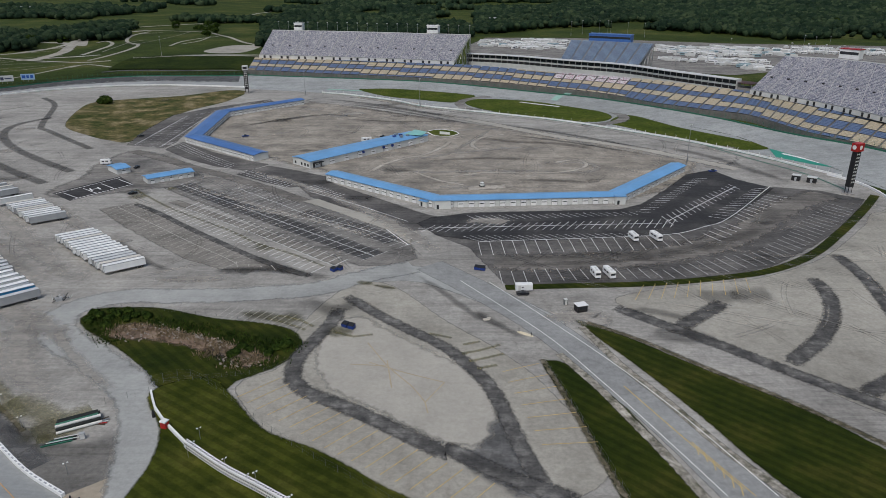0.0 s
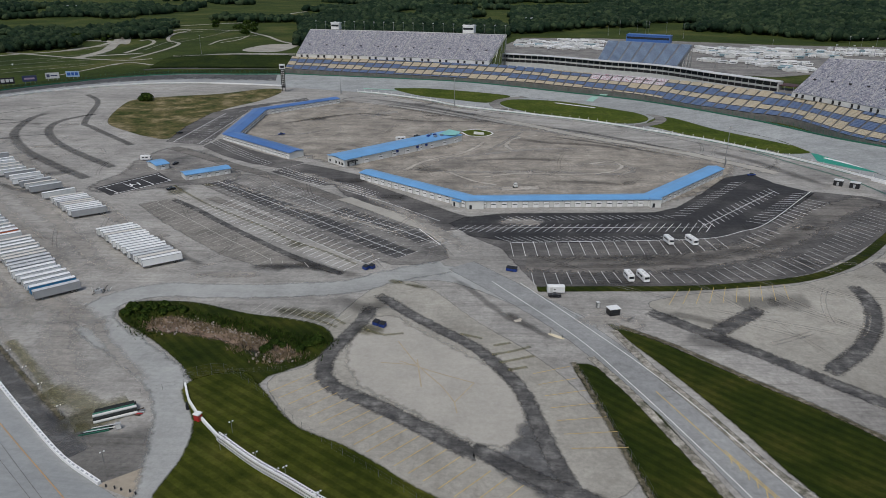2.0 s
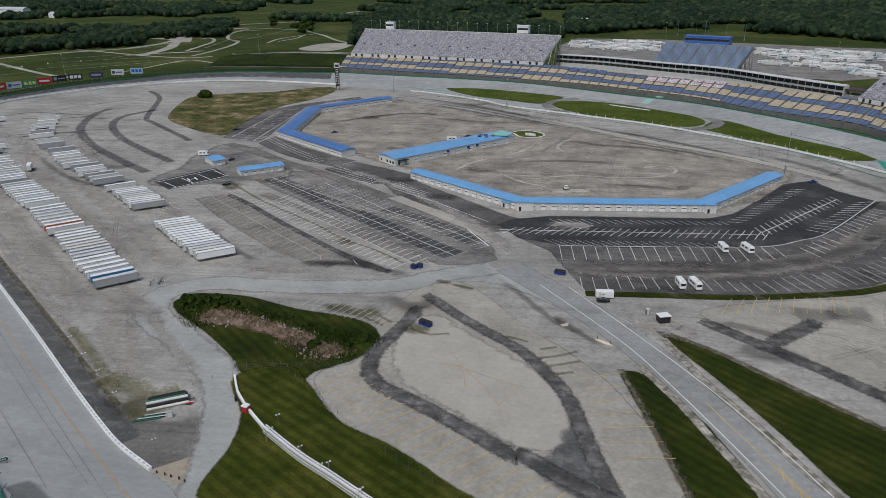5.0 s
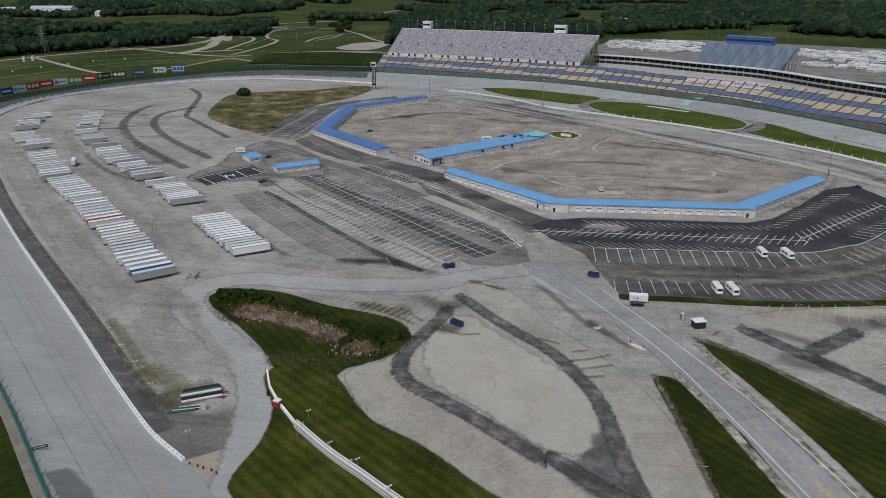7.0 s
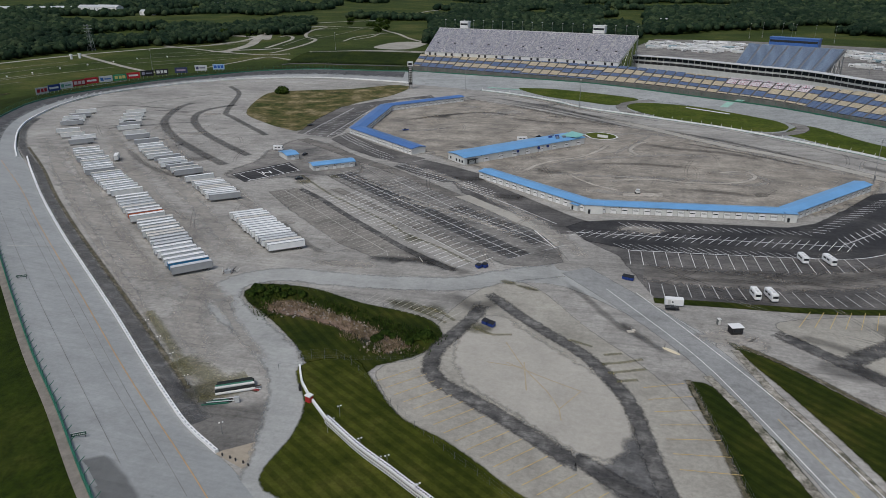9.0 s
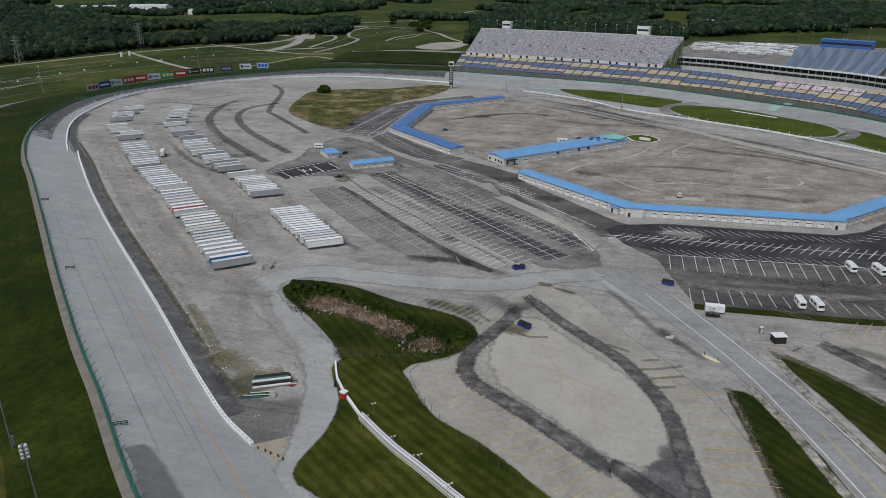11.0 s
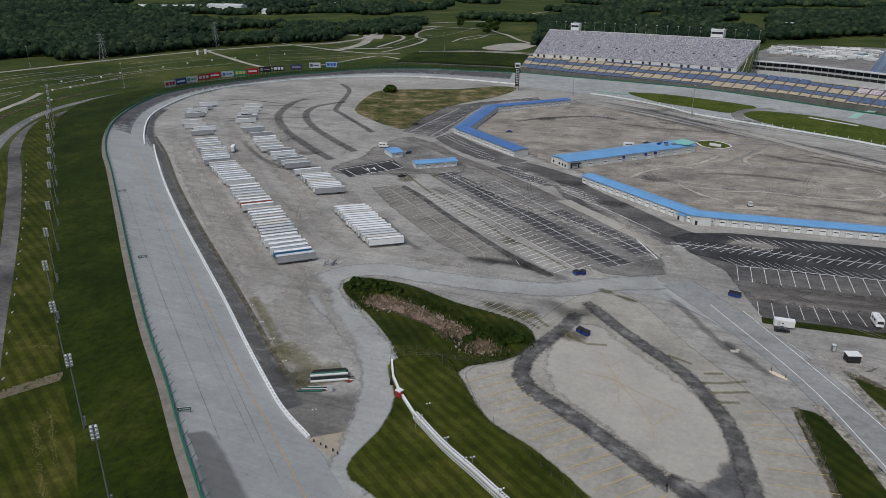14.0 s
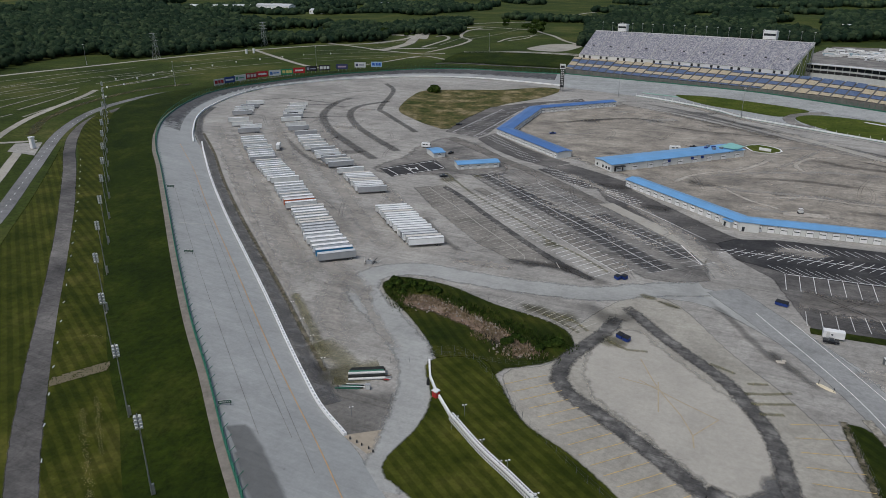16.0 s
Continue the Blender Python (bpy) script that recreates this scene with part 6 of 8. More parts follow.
def car(tone, label, pickup=False):
    ob = thing("car", label, "car")
    bm = bmesh.new()
    box(bm, 0, -0.92, 0.35, 4.9, 0.92, 1.0)
    bmesh.ops.bevel(bm, geom=bm.edges[:], offset=0.12, segments=2, affect="EDGES")
    part("body", bm, tone, ob)
    bm = bmesh.new()
    box(bm, 1.5 if pickup else 0.6, -0.82, 1.0, 3.6, 0.82, 1.65)
    for v in bm.verts:
        if v.co.z > 1.5:
            v.co.x = v.co.x + (0.4 if v.co.x < 2 else -0.5)
            v.co.y *= 0.85
    part("cabin", bm, GLASS, ob)
    for x in (0.9, 3.9):
        for y in (-0.85, 0.85):
            wheel(ob, x, y, 0.34, 0.24)
    return ob


BLACK_CAR = plain("black_car_paint", (0.015, 0.016, 0.02), 0.25)
for (x, y), turn, tone, lab in zip([(28.0, 241.7), (162.8, 416.3), (-57.9, 499.4), (-46.6, 510.3), (-172.8, 368.2), (-190.9, 421.5), (-148.0, 510.3), (-225.4, 510.3)], (3, 10, 5, 5, 40, 80, 30, 30), (BLACK_CAR, NAVY, BLACK_CAR, BLACK_CAR, BLACK_CAR, BLACK_CAR, NAVY, BLACK_CAR),
                               ("black pickup truck in front of a white trailer", "dark blue car on the asphalt", "black car behind the hall", "black car behind the hall", "black car beside the helipad", "black car beside the hut", "dark blue car by the dry grass", "black car by the dry grass")):
    ob = car(tone, lab, True)
    ob.matrix_basis = pose(x, y, 0.12, 0, 0, turn)

ob = thing("cargo_trailer", "white cargo trailer hitched behind a pickup", "trailer", at=(*[(27.9, 245.2)][0], 0.12), turn=3)
boxes("body", WHITE, ob, (0, -1.2, 0.6, 6.6, 1.2, 3.1), bevel=0.06)
boxes("door", GREYWHITE, ob, (1.0, -1.24, 0.8, 2.0, -1.2, 2.7))
boxes("side_window", GLASS, ob, (2.4, -1.24, 1.7, 3.0, -1.2, 2.2))
for x in (2.8, 3.8):
    for y in (-1.1, 1.1):
        wheel(ob, x, y, 0.35, 0.25)


def dumpster():
    ob = thing("dumpster", "dark blue steel dumpster with sloped lid", "dumpster", "dumpsters")
    bm = bmesh.new()
    box(bm, -1.1, -0.9, 0.15, 1.1, 0.9, 1.7)
    for v in bm.verts:
        if v.co.z > 1 and v.co.y < 0:
            v.co.z = 1.25
    part("bin", bm, NAVY, ob)
    bm = bmesh.new()
    box(bm, -1.15, -0.95, 1.28, 1.15, 0.95, 1.36)
    for v in bm.verts:
        if v.co.y > 0:
            v.co.z += 0.46
    part("lid", bm, DARK, ob)
    boxes("fork_pocket", NAVY, ob, (-1.25, -0.5, 0.7, -1.1, 0.5, 0.95), (1.1, -0.5, 0.7, 1.25, 0.5, 0.95))
    return ob


DUMP = dumpster()
seen2 = set()
for (x, y), turn in zip([(-45.0, 264.2), (-42.6, 265.4), (14.2, 266.0), (16.3, 265.4), (-33.9, 216.0), (-31.6, 214.7)], (-40, -35, -20, -15, -30, -25)):
    put(DUMP, pose(x, y, 0.12, 0, 0, turn), seen2)

ob = thing("ticket_booth", "black booth with white flat roof", "booth", at=(*[(50.1, 228.5)][0], 0.1), turn=18)
boxes("body", DARK, ob, (-2.0, -1.5, 0, 2.0, 1.5, 2.5), bevel=0.05)
boxes("roof", WHITE, ob, (-2.2, -1.7, 2.5, 2.2, 1.7, 2.75), bevel=0.05)
boxes("hatch", GLASS, ob, (-1.2, -1.54, 1.1, 1.2, -1.5, 2.0))
ob = thing("portable_toilet", "grey portable toilet with pale roof", "toilet", at=(*[(45.4, 233.5)][0], 0.1), turn=15)
boxes("cabin", plain("grey_plastic", (0.16, 0.17, 0.17), 0.5), ob, (-0.6, -0.6, 0, 0.6, 0.6, 2.1), bevel=0.04)
boxes("roof", GREYWHITE, ob, (-0.65, -0.65, 2.1, 0.65, 0.65, 2.35), bevel=0.08)
boxes("door", GREYWHITE, ob, (-0.4, -0.63, 0.15, 0.4, -0.6, 1.95))
ob = thing("traffic_island", "cream concrete traffic island with two posts", "traffic island", at=(*[(28.0, 210.7)][0], 0.12), turn=-35)
bm = bmesh.new()
bmesh.ops.create_cone(bm, cap_ends=True, segments=16, radius1=1.0, radius2=0.92, depth=0.25, matrix=pose(0, 0, 0.125) @ Matrix.Diagonal((3.2, 0.75, 1, 1)))
part("kerb", bm, plain("cream_concrete", (0.74, 0.66, 0.48), 0.8), ob)
for s in (-2.4, 2.4):
    bm = bmesh.new()
    tube(bm, (s, 0, 0.2), (s, 0, 1.5), 0.12)
    part("post", bm, DARK, ob)
ob = thing("concrete_pad", "small broken concrete pad with a post", "pad", at=(*[(15.6, 221.4)][0], 0.1), turn=20)
boxes("slab", plain("pale_concrete", (0.55, 0.5, 0.42), 0.8), ob, (-1.3, -0.8, 0, 1.0, 0.8, 0.2), (0.6, 0.2, 0, 1.8, 1.4, 0.15))
bm = bmesh.new()
tube(bm, (0.2, 0.3, 0.1), (0.2, 0.3, 1.6), 0.1)
part("post", bm, STEEL, ob)

# ---- pipes and posts stored in the yard
PIPE_DARK = plain("dark_pipe_steel", (0.028, 0.032, 0.031), 0.75, var=0.4, scale=1.0, spec=0.2)
ob = thing("pipe_stack", "stack of dark, white and green steel pipes", "pipes", at=(*[(-99.2, 159.4)][0], 0.1), turn=29)
for k in range(15):
    r = 0.42
    bm = bmesh.new()
    y, z = (k % 6) * 0.86 - 2.1 + 0.43 * (k // 6), 0.43 + (k // 6) * 0.74
    tube(bm, (-5.6 + 0.3 * (k % 3), y, z), (5.6 - 0.5 * (k % 2), y + 0.1, z), r, n=10)
    part("pipe", bm, GREEN if k in (2, 9, 13) else GREYWHITE if k in (0, 12) else PIPE_DARK, ob)
ob = thing("post_stack", "loose green and white posts on the ground", "posts", at=(*[(-100.7, 152.1)][0], 0.1), turn=22)
for k in range(6):
    boxes("post", (GREEN, PIPE_DARK, GREYWHITE)[k % 3], ob, (-4.5 + k * 0.6, -1.2 + k * 0.45, 0, 3.0 + (k % 3), -0.85 + k * 0.45, 0.3))
ob = thing("utility_cabinet", "grey utility cabinet on a pad", "cabinet", at=(*[(-95.3, 153.3)][0], 0.1), turn=25)
boxes("body", SIDE_GREY, ob, (-0.7, -0.5, 0, 0.7, 0.5, 1.8), bevel=0.04)
boxes("door", GREYWHITE, ob, (-0.6, -0.54, 0.2, 0.6, -0.5, 1.6))
ob = thing("marshal_box", "red marshal box with white lid by the wall", "cabinet", at=(*[(-75.3, 158.2)][0], 0.1), turn=-20)
boxes("body", RED, ob, (-0.9, -0.8, 0, 0.9, 0.8, 1.9), bevel=0.05)
boxes("lid", WHITE, ob, (-1.0, -0.9, 1.9, 1.0, 0.9, 2.3), bevel=0.05)
ob = thing("marker_sign", "black round-headed marker sign beside the wall", "sign", at=(*[(-80.2, 163.0)][0], 0.1), turn=-20)
bm = bmesh.new()
tube(bm, (0, 0, 0), (0, 0, 1.4), 0.5, 0.45)
tube(bm, (0, 0, 1.4), (0, 0, 2.4), 0.35, 0.2)
part("body", bm, DARK, ob)
ob = thing("scrap_heap", "tangled heap of scrap metal and frames", "scrap", at=(*[(-143.3, 236.7)][0], 0.05), turn=20)
rs = random.Random(3)
for k in range(14):
    bm = bmesh.new()
    p = Vector((rs.uniform(-3, 3), rs.uniform(-1.5, 1.5), 0.15))
    tube(bm, p, p + Vector((rs.uniform(-2, 2), rs.uniform(-1.2, 1.2), rs.uniform(0.5, 2.0))), 0.14, n=5)
    part("bar", bm, (STEEL, DARK, GREYWHITE)[k % 3], ob)
boxes("crate", SIDE_GREY, ob, (-1.6, -0.9, 0, 0.6, 0.8, 1.3))

# ---- perforated wall along the lawn
DOT = [(-66.6, 149.7), (-54.2, 140.0), (-44.0, 133.4), (-34.8, 127.2), (-25.1, 121.1)]
pw = thing("perforated_barrier", "white barrier with two rows of dark round holes", "barrier", kind="structure")
line = curve_pts(DOT, False, 3.0)
wall_line("wall_body", line, 2.5, 1.1, BARRIER, 0, pw)
bm = bmesh.new()
lv = resample([(q.x, q.y) for q in line], 62)
for i, q in enumerate(lv[:-1]):
    t = (lv[i + 1] - q).normalized()
    n = Vector((t.y, -t.x, 0))
    if n.dot(-q) < 0:
        n = -n
    for k in range(2):
        c = q + t * (0.5 * k) + n * 0.58 + Vector((0, 0, 0.7 + 1.0 * k))
        ring = [bm.verts.new(c + t * 0.3 * math.cos(a * math.tau / 8) + Vector((0, 0, 0.3 * math.sin(a * math.tau / 8)))) for a in range(8)]
        bm.faces.new(ring)
    c = q + t * 0.2 + Vector((0, 0, 2.52))
    ring = [bm.verts.new(c + t * 0.28 * math.cos(a * math.tau / 8) + n * 0.28 * math.sin(a * math.tau / 8)) for a in range(8)]
    bm.faces.new(ring)
part("hole_row", bm, DARK, pw)
# dark gaps in the backing of the inner barrier
bm = bmesh.new()
seg = resample([(q.x, q.y) for q in inner_line if q.y < 330], 150)
for i, q in enumerate(seg[:-1]):
    t = seg[i + 1] - q
    m = pose(q.x, q.y, 0, 0, 0, heading(q, seg[i + 1]))
    box(bm, 0.4, -0.14, 1.08, t.length - 0.5, 0.26, 1.12, m)
part("backing_gap", bm, SIDE_GREY, inner_wall)

# green kerb line and posts on the pit wall
pit_pts = curve_pts(PIT_WALL)
strip("green_kerb", [(q.x, q.y) for q in offset_line(pit_pts, -1.2)[::6]], 0.9, 0.15, GREEN, "green painted line along the pit wall", "road marking", rim=0.1)
strip("pale_walk", [(q.x, q.y) for q in offset_line(pit_pts, 3.2)[::6]], 5.0, 0.14, PAVE_LIGHT, "pale concrete walk behind the pit wall", "paving")
pit_fence = thing("pit_fence", "low fence of white posts on the pit wall", "fence", kind="structure")
bm = bmesh.new()
box(bm, -0.15, -0.15, 1.2, 0.15, 0.15, 3.0)
pm = bpy.data.meshes.new("post")
bm.to_mesh(pm)
bm.free()
pm.materials.append(GREYWHITE)
for q in resample([(p.x, p.y) for p in pit_pts], 60):
    o = new("post", pm)
    o.parent = pit_fence
    o.location = (q.x, q.y, 0)
# ---- outer catch fence
def catch_fence(line, base, label, every, lean):
    fence = thing("catch_fence", label, "fence", kind="structure")
    n = int(sum((b - a).length for a, b in zip(line, line[1:])) / every)
    pts = resample(line, min(290, n))
    bm = bmesh.new()
    tube(bm, (0, 0, 0), (0, 0, 4.2), 0.1, n=5)
    tube(bm, (0, 0, 4.2), (0, lean, 5.4), 0.09, n=5)
    me = bpy.data.meshes.new("post")
    bm.to_mesh(me)
    bm.free()
    me.materials.append(GREEN)
    for i, q in enumerate(pts):
        a = heading(pts[max(0, i - 1)], pts[min(len(pts) - 1, i + 1)])
        o = new("post", me)
        o.parent = fence
        o.matrix_basis = pose(q.x, q.y, base, 0, 0, a)
    for h in (1.6, 2.6, 3.6):
        bm = bmesh.new()
        for a, b in zip(pts, pts[1:]):
            tube(bm, (a.x, a.y, base + h), (b.x, b.y, base + h), 0.035, n=3)
        part("cable", bm, GREEN, fence)
    return fence


catch_fence(curve_pts(OUTER), 4.0, "green steel catch fence on the outer wall", 5.0, -1.4)
catch_fence(curve_pts(OUTER_FRONT), 4.0, "green steel catch fence before the stands", 5.0, -1.4)


def mesh_fence(pts, label, h=2.2, every=4.0):
    fence = thing("chain_link_fence", label, "fence", kind="structure")
    line = curve_pts(pts)
    n = max(3, int(sum((b - a).length for a, b in zip(line, line[1:])) / every))
    q = resample(line, n)
    bm = bmesh.new()
    tube(bm, (0, 0, 0), (0, 0, h), 0.05, n=5)
    me = bpy.data.meshes.new("post")
    bm.to_mesh(me)
    bm.free()
    me.materials.append(FENCE_STEEL)
    for p in q:
        o = new("post", me)
        o.parent = fence
        o.location = (p.x, p.y, 0)
    bm = bmesh.new()
    for z in (0.1, h / 2, h):
        for a, b in zip(q, q[1:]):
            tube(bm, (a.x, a.y, z), (b.x, b.y, z), 0.012, n=3)
    part("rail", bm, FENCE_STEEL, fence)


mesh_fence([(-88.0, 179.6), (-78.7, 185.0), (-64.8, 174.8), (-48.5, 158.2), (-32.7, 145.0), (-17.8, 134.0), (-6.1, 124.2)], "grey chain link fence along the lot")
mesh_fence([(-96.5, 169.4), (-86.0, 174.8)], "grey chain link gate across the road")
mesh_fence([(33.3, 186.7), (36.6, 170.1), (39.2, 154.5), (41.7, 142.0), (43.7, 130.1)], "low wire fence beside the grass")
mesh_fence([(-137.5, 178.9), (-125.0, 169.2), (-115.3, 159.7), (-102.5, 148.0)], "chain link fence behind the barrier")
mesh_fence([(-128.5, 221.2), (-125.9, 229.1), (-114.6, 230.3), (-94.6, 226.5), (-72.8, 221.2), (-56.7, 216.7), (-48.7, 208.4), (-46.1, 199.0), (-53.1, 187.3), (-70.4, 183.1), (-88.0, 179.6)], "thin wire fence round the basin", 1.4)


def lawn_lamp():
    ob = thing("lawn_lamp", "short grey pole with two white box lamps", "lamp", "lamps along the barriers")
    bm = bmesh.new()
    tube(bm, (0, 0, 0), (0, 0, 3.6), 0.07, n=6)
    part("pole", bm, STEEL, ob)
    for s in (-0.45, 0.45):
        boxes("lamp_box", WHITE, ob, (s - 0.2, -0.15, 3.4, s + 0.2, 0.15, 3.65), bevel=0.03)
    return ob


LL = lawn_lamp()
seen3 = set()
for x, y in [(-63.9, 147.2), (-53.9, 140.8), (-45.1, 135.8), (-35.0, 127.6), (-64.1, 153.1), (-92.1, 139.0), (-114.0, 158.0), (-125.6, 168.5), (-135.7, 177.2), (-146.6, 186.7)] + [(-64.8, 145.7), (-46.8, 134.8), (-35.4, 127.0)]:
    put(LL, pose(x, y, 0.1, 0, 0, 40), seen3)

# helipad letter and frame
hp = [(-195.8, 378.9)][0]
txt = bpy.data.curves.new("letter", "FONT")
txt.body, txt.size, txt.align_x, txt.align_y = "H", 9.0, "CENTER", "CENTER"
txt.materials.append(PAINT)
ob = new("helipad_letter", txt)
ob.matrix_basis = pose(hp[0], hp[1], 0.15, 0, 0, 40)
tagged(ob, "white painted letter on the helipad", "road marking", "", "structure")
marks("helipad_frame", [(-209.5, 371.1), (-190.8, 398.4)], [(-197.8, 362.5), (-179.3, 388.6)], 3, 0.5)
strip("helipad_edge", [(-213.4, 370.3), (-191.8, 402.3)], 0.4, 0.15, PAINT, "white dashed edge of the helipad", "road marking")
strip("helipad_edge", [(-199.0, 359.9), (-178.3, 388.8)], 0.4, 0.15, PAINT, "white dashed edge of the helipad", "road marking")
# green painted grass and sponsor shapes on the apron
patch("painted_apron", [(225.8, 475.5), (241.2, 461.3), (248.2, 424.1), (235.9, 435.0), (220.8, 453.7)], 0.13, plain("green_turf_paint", (0.03, 0.28, 0.2), 0.7), "green painted apron with a plain white bar", "painted ground", smooth=False)
strip("painted_bar", [(228.6, 462.8), (236.2, 450.7), (242.7, 437.8)], 2.2, 0.17, PAINT, "white bar on the green apron", "road marking")
drape(strip("start_band", [(103.1, 657.9), (126.4, 702.1)], 6.0, 2.2, plain("pale_green_paint", (0.3, 0.5, 0.42), 0.7), "pale green painted band across the track", "road marking"), 0.1)
drape(strip("painted_bar", [(71.3, 655.0), (104.4, 632.2)], 2.4, 0.6, PAINT, "white painted bar on the track", "road marking"), 0.1)
drape(strip("painted_band", [(-118.3, 729.8), (-82.3, 719.2)], 3.0, 0.4, plain("mint_paint", (0.3, 0.52, 0.42), 0.7), "mint green painted band", "road marking"), 0.1)
patch("roof_patch", [(-27.7, 493.7), (-20.3, 510.6), (-11.9, 503.0), (-15.6, 491.9)], 5.75, plain("turquoise_roof_paint", (0.25, 0.55, 0.5), 0.5), "turquoise faded patch on the hall roof", "roof patch", smooth=False)

# ================= basin, shrubs and woods =================
def leaf_clump(bm, c, r, n, rnd, size=0.5, flat=0.7):
    """Loose leaf tufts on a lumpy crown."""
    for _ in range(n):
        d = Vector((rnd.gauss(0, 1), rnd.gauss(0, 1), rnd.gauss(0, 1) * 0.8 + 0.3)).normalized()
        p = c + Vector((d.x * r, d.y * r, d.z * r * flat)) * rnd.uniform(0.65, 1.08)
        a = Vector((rnd.gauss(0, 1), rnd.gauss(0, 1), rnd.gauss(0, 1))).normalized()
        b = d.cross(a).normalized()
        s = size * rnd.uniform(0.6, 1.4)
        bm.faces.new([bm.verts.new(p + q) for q in (a * s, b * s, -a * s * 0.8, -b * s)])


SHRUB = turf("shrub_leaves", (0.016, 0.034, 0.006), (0.03, 0.055, 0.01), (0.055, 0.08, 0.018), 0.15, soft=False)
BARK = plain("bark", (0.08, 0.06, 0.045), 0.9)
rb = random.Random(11)


def shrub(at, r, label, size=0.5, n=260):
    ob = thing("bush", label, "bush", at=(*at, 0.0))
    bm = bmesh.new()
    for k in range(6):
        c = Vector((rb.uniform(-0.5, 0.5) * r, rb.uniform(-0.5, 0.5) * r, r * rb.uniform(0.35, 0.6)))
        leaf_clump(bm, c, r * rb.uniform(0.5, 0.75), n, rb, size)
    part("crown", bm, SHRUB, ob)
    bm = bmesh.new()
    for k in range(4):
        tube(bm, (0, 0, 0), (rb.uniform(-0.4, 0.4) * r, rb.uniform(-0.4, 0.4) * r, r * 0.6), 0.15, 0.05, 5)
    part("stem", bm, BARK, ob)
    return ob


shrub([(-310.2, 649.2)][0], 6.5, "dense round dark green bush on dry grass", 0.8)
for x, y in [(-124.6, 219.0), (-123.0, 223.4), (-118.3, 221.3), (-116.7, 224.6), (-112.0, 220.5), (-117.4, 216.5), (-125.3, 225.0), (-119.7, 227.1), (-113.7, 227.3), (-56.0, 197.0), (-54.2, 200.4), (-52.2, 202.4), (-62.6, 199.5), (-67.1, 196.3), (-109.3, 223.6), (-105.5, 222.8), (-65.5, 200.6)]:
    shrub((x, y), rb.uniform(1.3, 2.5), "ragged green bush on the basin bank", 0.4, 110)
DIRT = paved("bare_dirt", (0.24, 0.17, 0.12), (0.36, 0.28, 0.21), (0.12, 0.085, 0.06), big=0.12)
patch("basin_bank", [(-111.7, 208.3), (-112.5, 216.5), (-106.7, 217.7), (-88.7, 211.1), (-73.8, 204.6), (-61.4, 198.2), (-56.3, 193.9), (-61.1, 189.2), (-68.4, 195.3), (-85.6, 203.1), (-99.9, 207.1)], 0.14, DIRT, "bare eroded brown bank of the drainage basin", "earth", soft=2.2)
patch("wet_hollow", [(-78.5, 200.4), (-72.8, 201.5), (-63.6, 197.4), (-64.3, 193.4), (-71.0, 193.2)], 0.16, SOOT, "dark wet hollow in the drainage basin", "earth", soft=1.5)
bm = bmesh.new()
for x, y in [(-109.4, 213.8), (-101.5, 210.8), (-94.6, 209.9), (-87.4, 207.8), (-80.1, 205.0), (-72.8, 201.5), (-65.4, 197.0), (-60.3, 193.1), (-65.3, 190.6), (-83.2, 207.8), (-99.3, 215.9), (-104.6, 207.9), (-92.3, 212.2), (-76.3, 202.9)]:
    for k in range(10):
        c = Vector((x + rb.gauss(0, 3.0), y + rb.gauss(0, 1.6), 0.2))
        s = rb.uniform(0.25, 0.7)
        bmesh.ops.create_icosphere(bm, subdivisions=1, radius=s, matrix=Matrix.Translation(c) @ Euler((rb.random() * 3, rb.random() * 3, 0)).to_matrix().to_4x4() @ Matrix.Diagonal((1, rb.uniform(0.5, 0.9), rb.uniform(0.4, 0.7), 1)))
tagged(part("rubble", bm, plain("rubble_stone", (0.3, 0.26, 0.22), 0.9)), "loose rubble stones on the basin bank", "rubble", "", "stuff")
for (x, y), w, h, turn in zip([(-80.5, 290.1), (-166.4, 365.3), (-35.5, 212.3), (-54.8, 221.6), (-22.8, 248.7), (-65.1, 224.2), (-107.8, 156.2), (-31.1, 252.4), (-153.0, 380.0)], (8, 9, 7, 7, 9, 14, 7, 6, 7), (2.5, 3.5, 3, 4, 1.2, 2.5, 4, 1.5, 2), (-40, -40, 0, -30, -20, -15, 40, -20, -40)):
    c, d = math.cos(radians(turn)), math.sin(radians(turn))
    ring = [(x + c * w * 0.5 * math.cos(a) - d * h * math.sin(a), y + d * w * 0.5 * math.cos(a) + c * h * math.sin(a)) for a in np.linspace(0, math.tau, 9)[:-1]]
    patch("weed_patch", ring, 0.125, WEEDY, "weeds and dry grass in cracked paving", "weeds", soft=h * 0.85)


def inside(x, y, poly):
    c = False
    j = len(poly) - 1
    for i in range(len(poly)):
        (a, b), (p, q) = poly[i], poly[j]
        if (b > y) != (q > y) and x < (p - a) * (y - b) / (q - b) + a:
            c = not c
        j = i
    return c


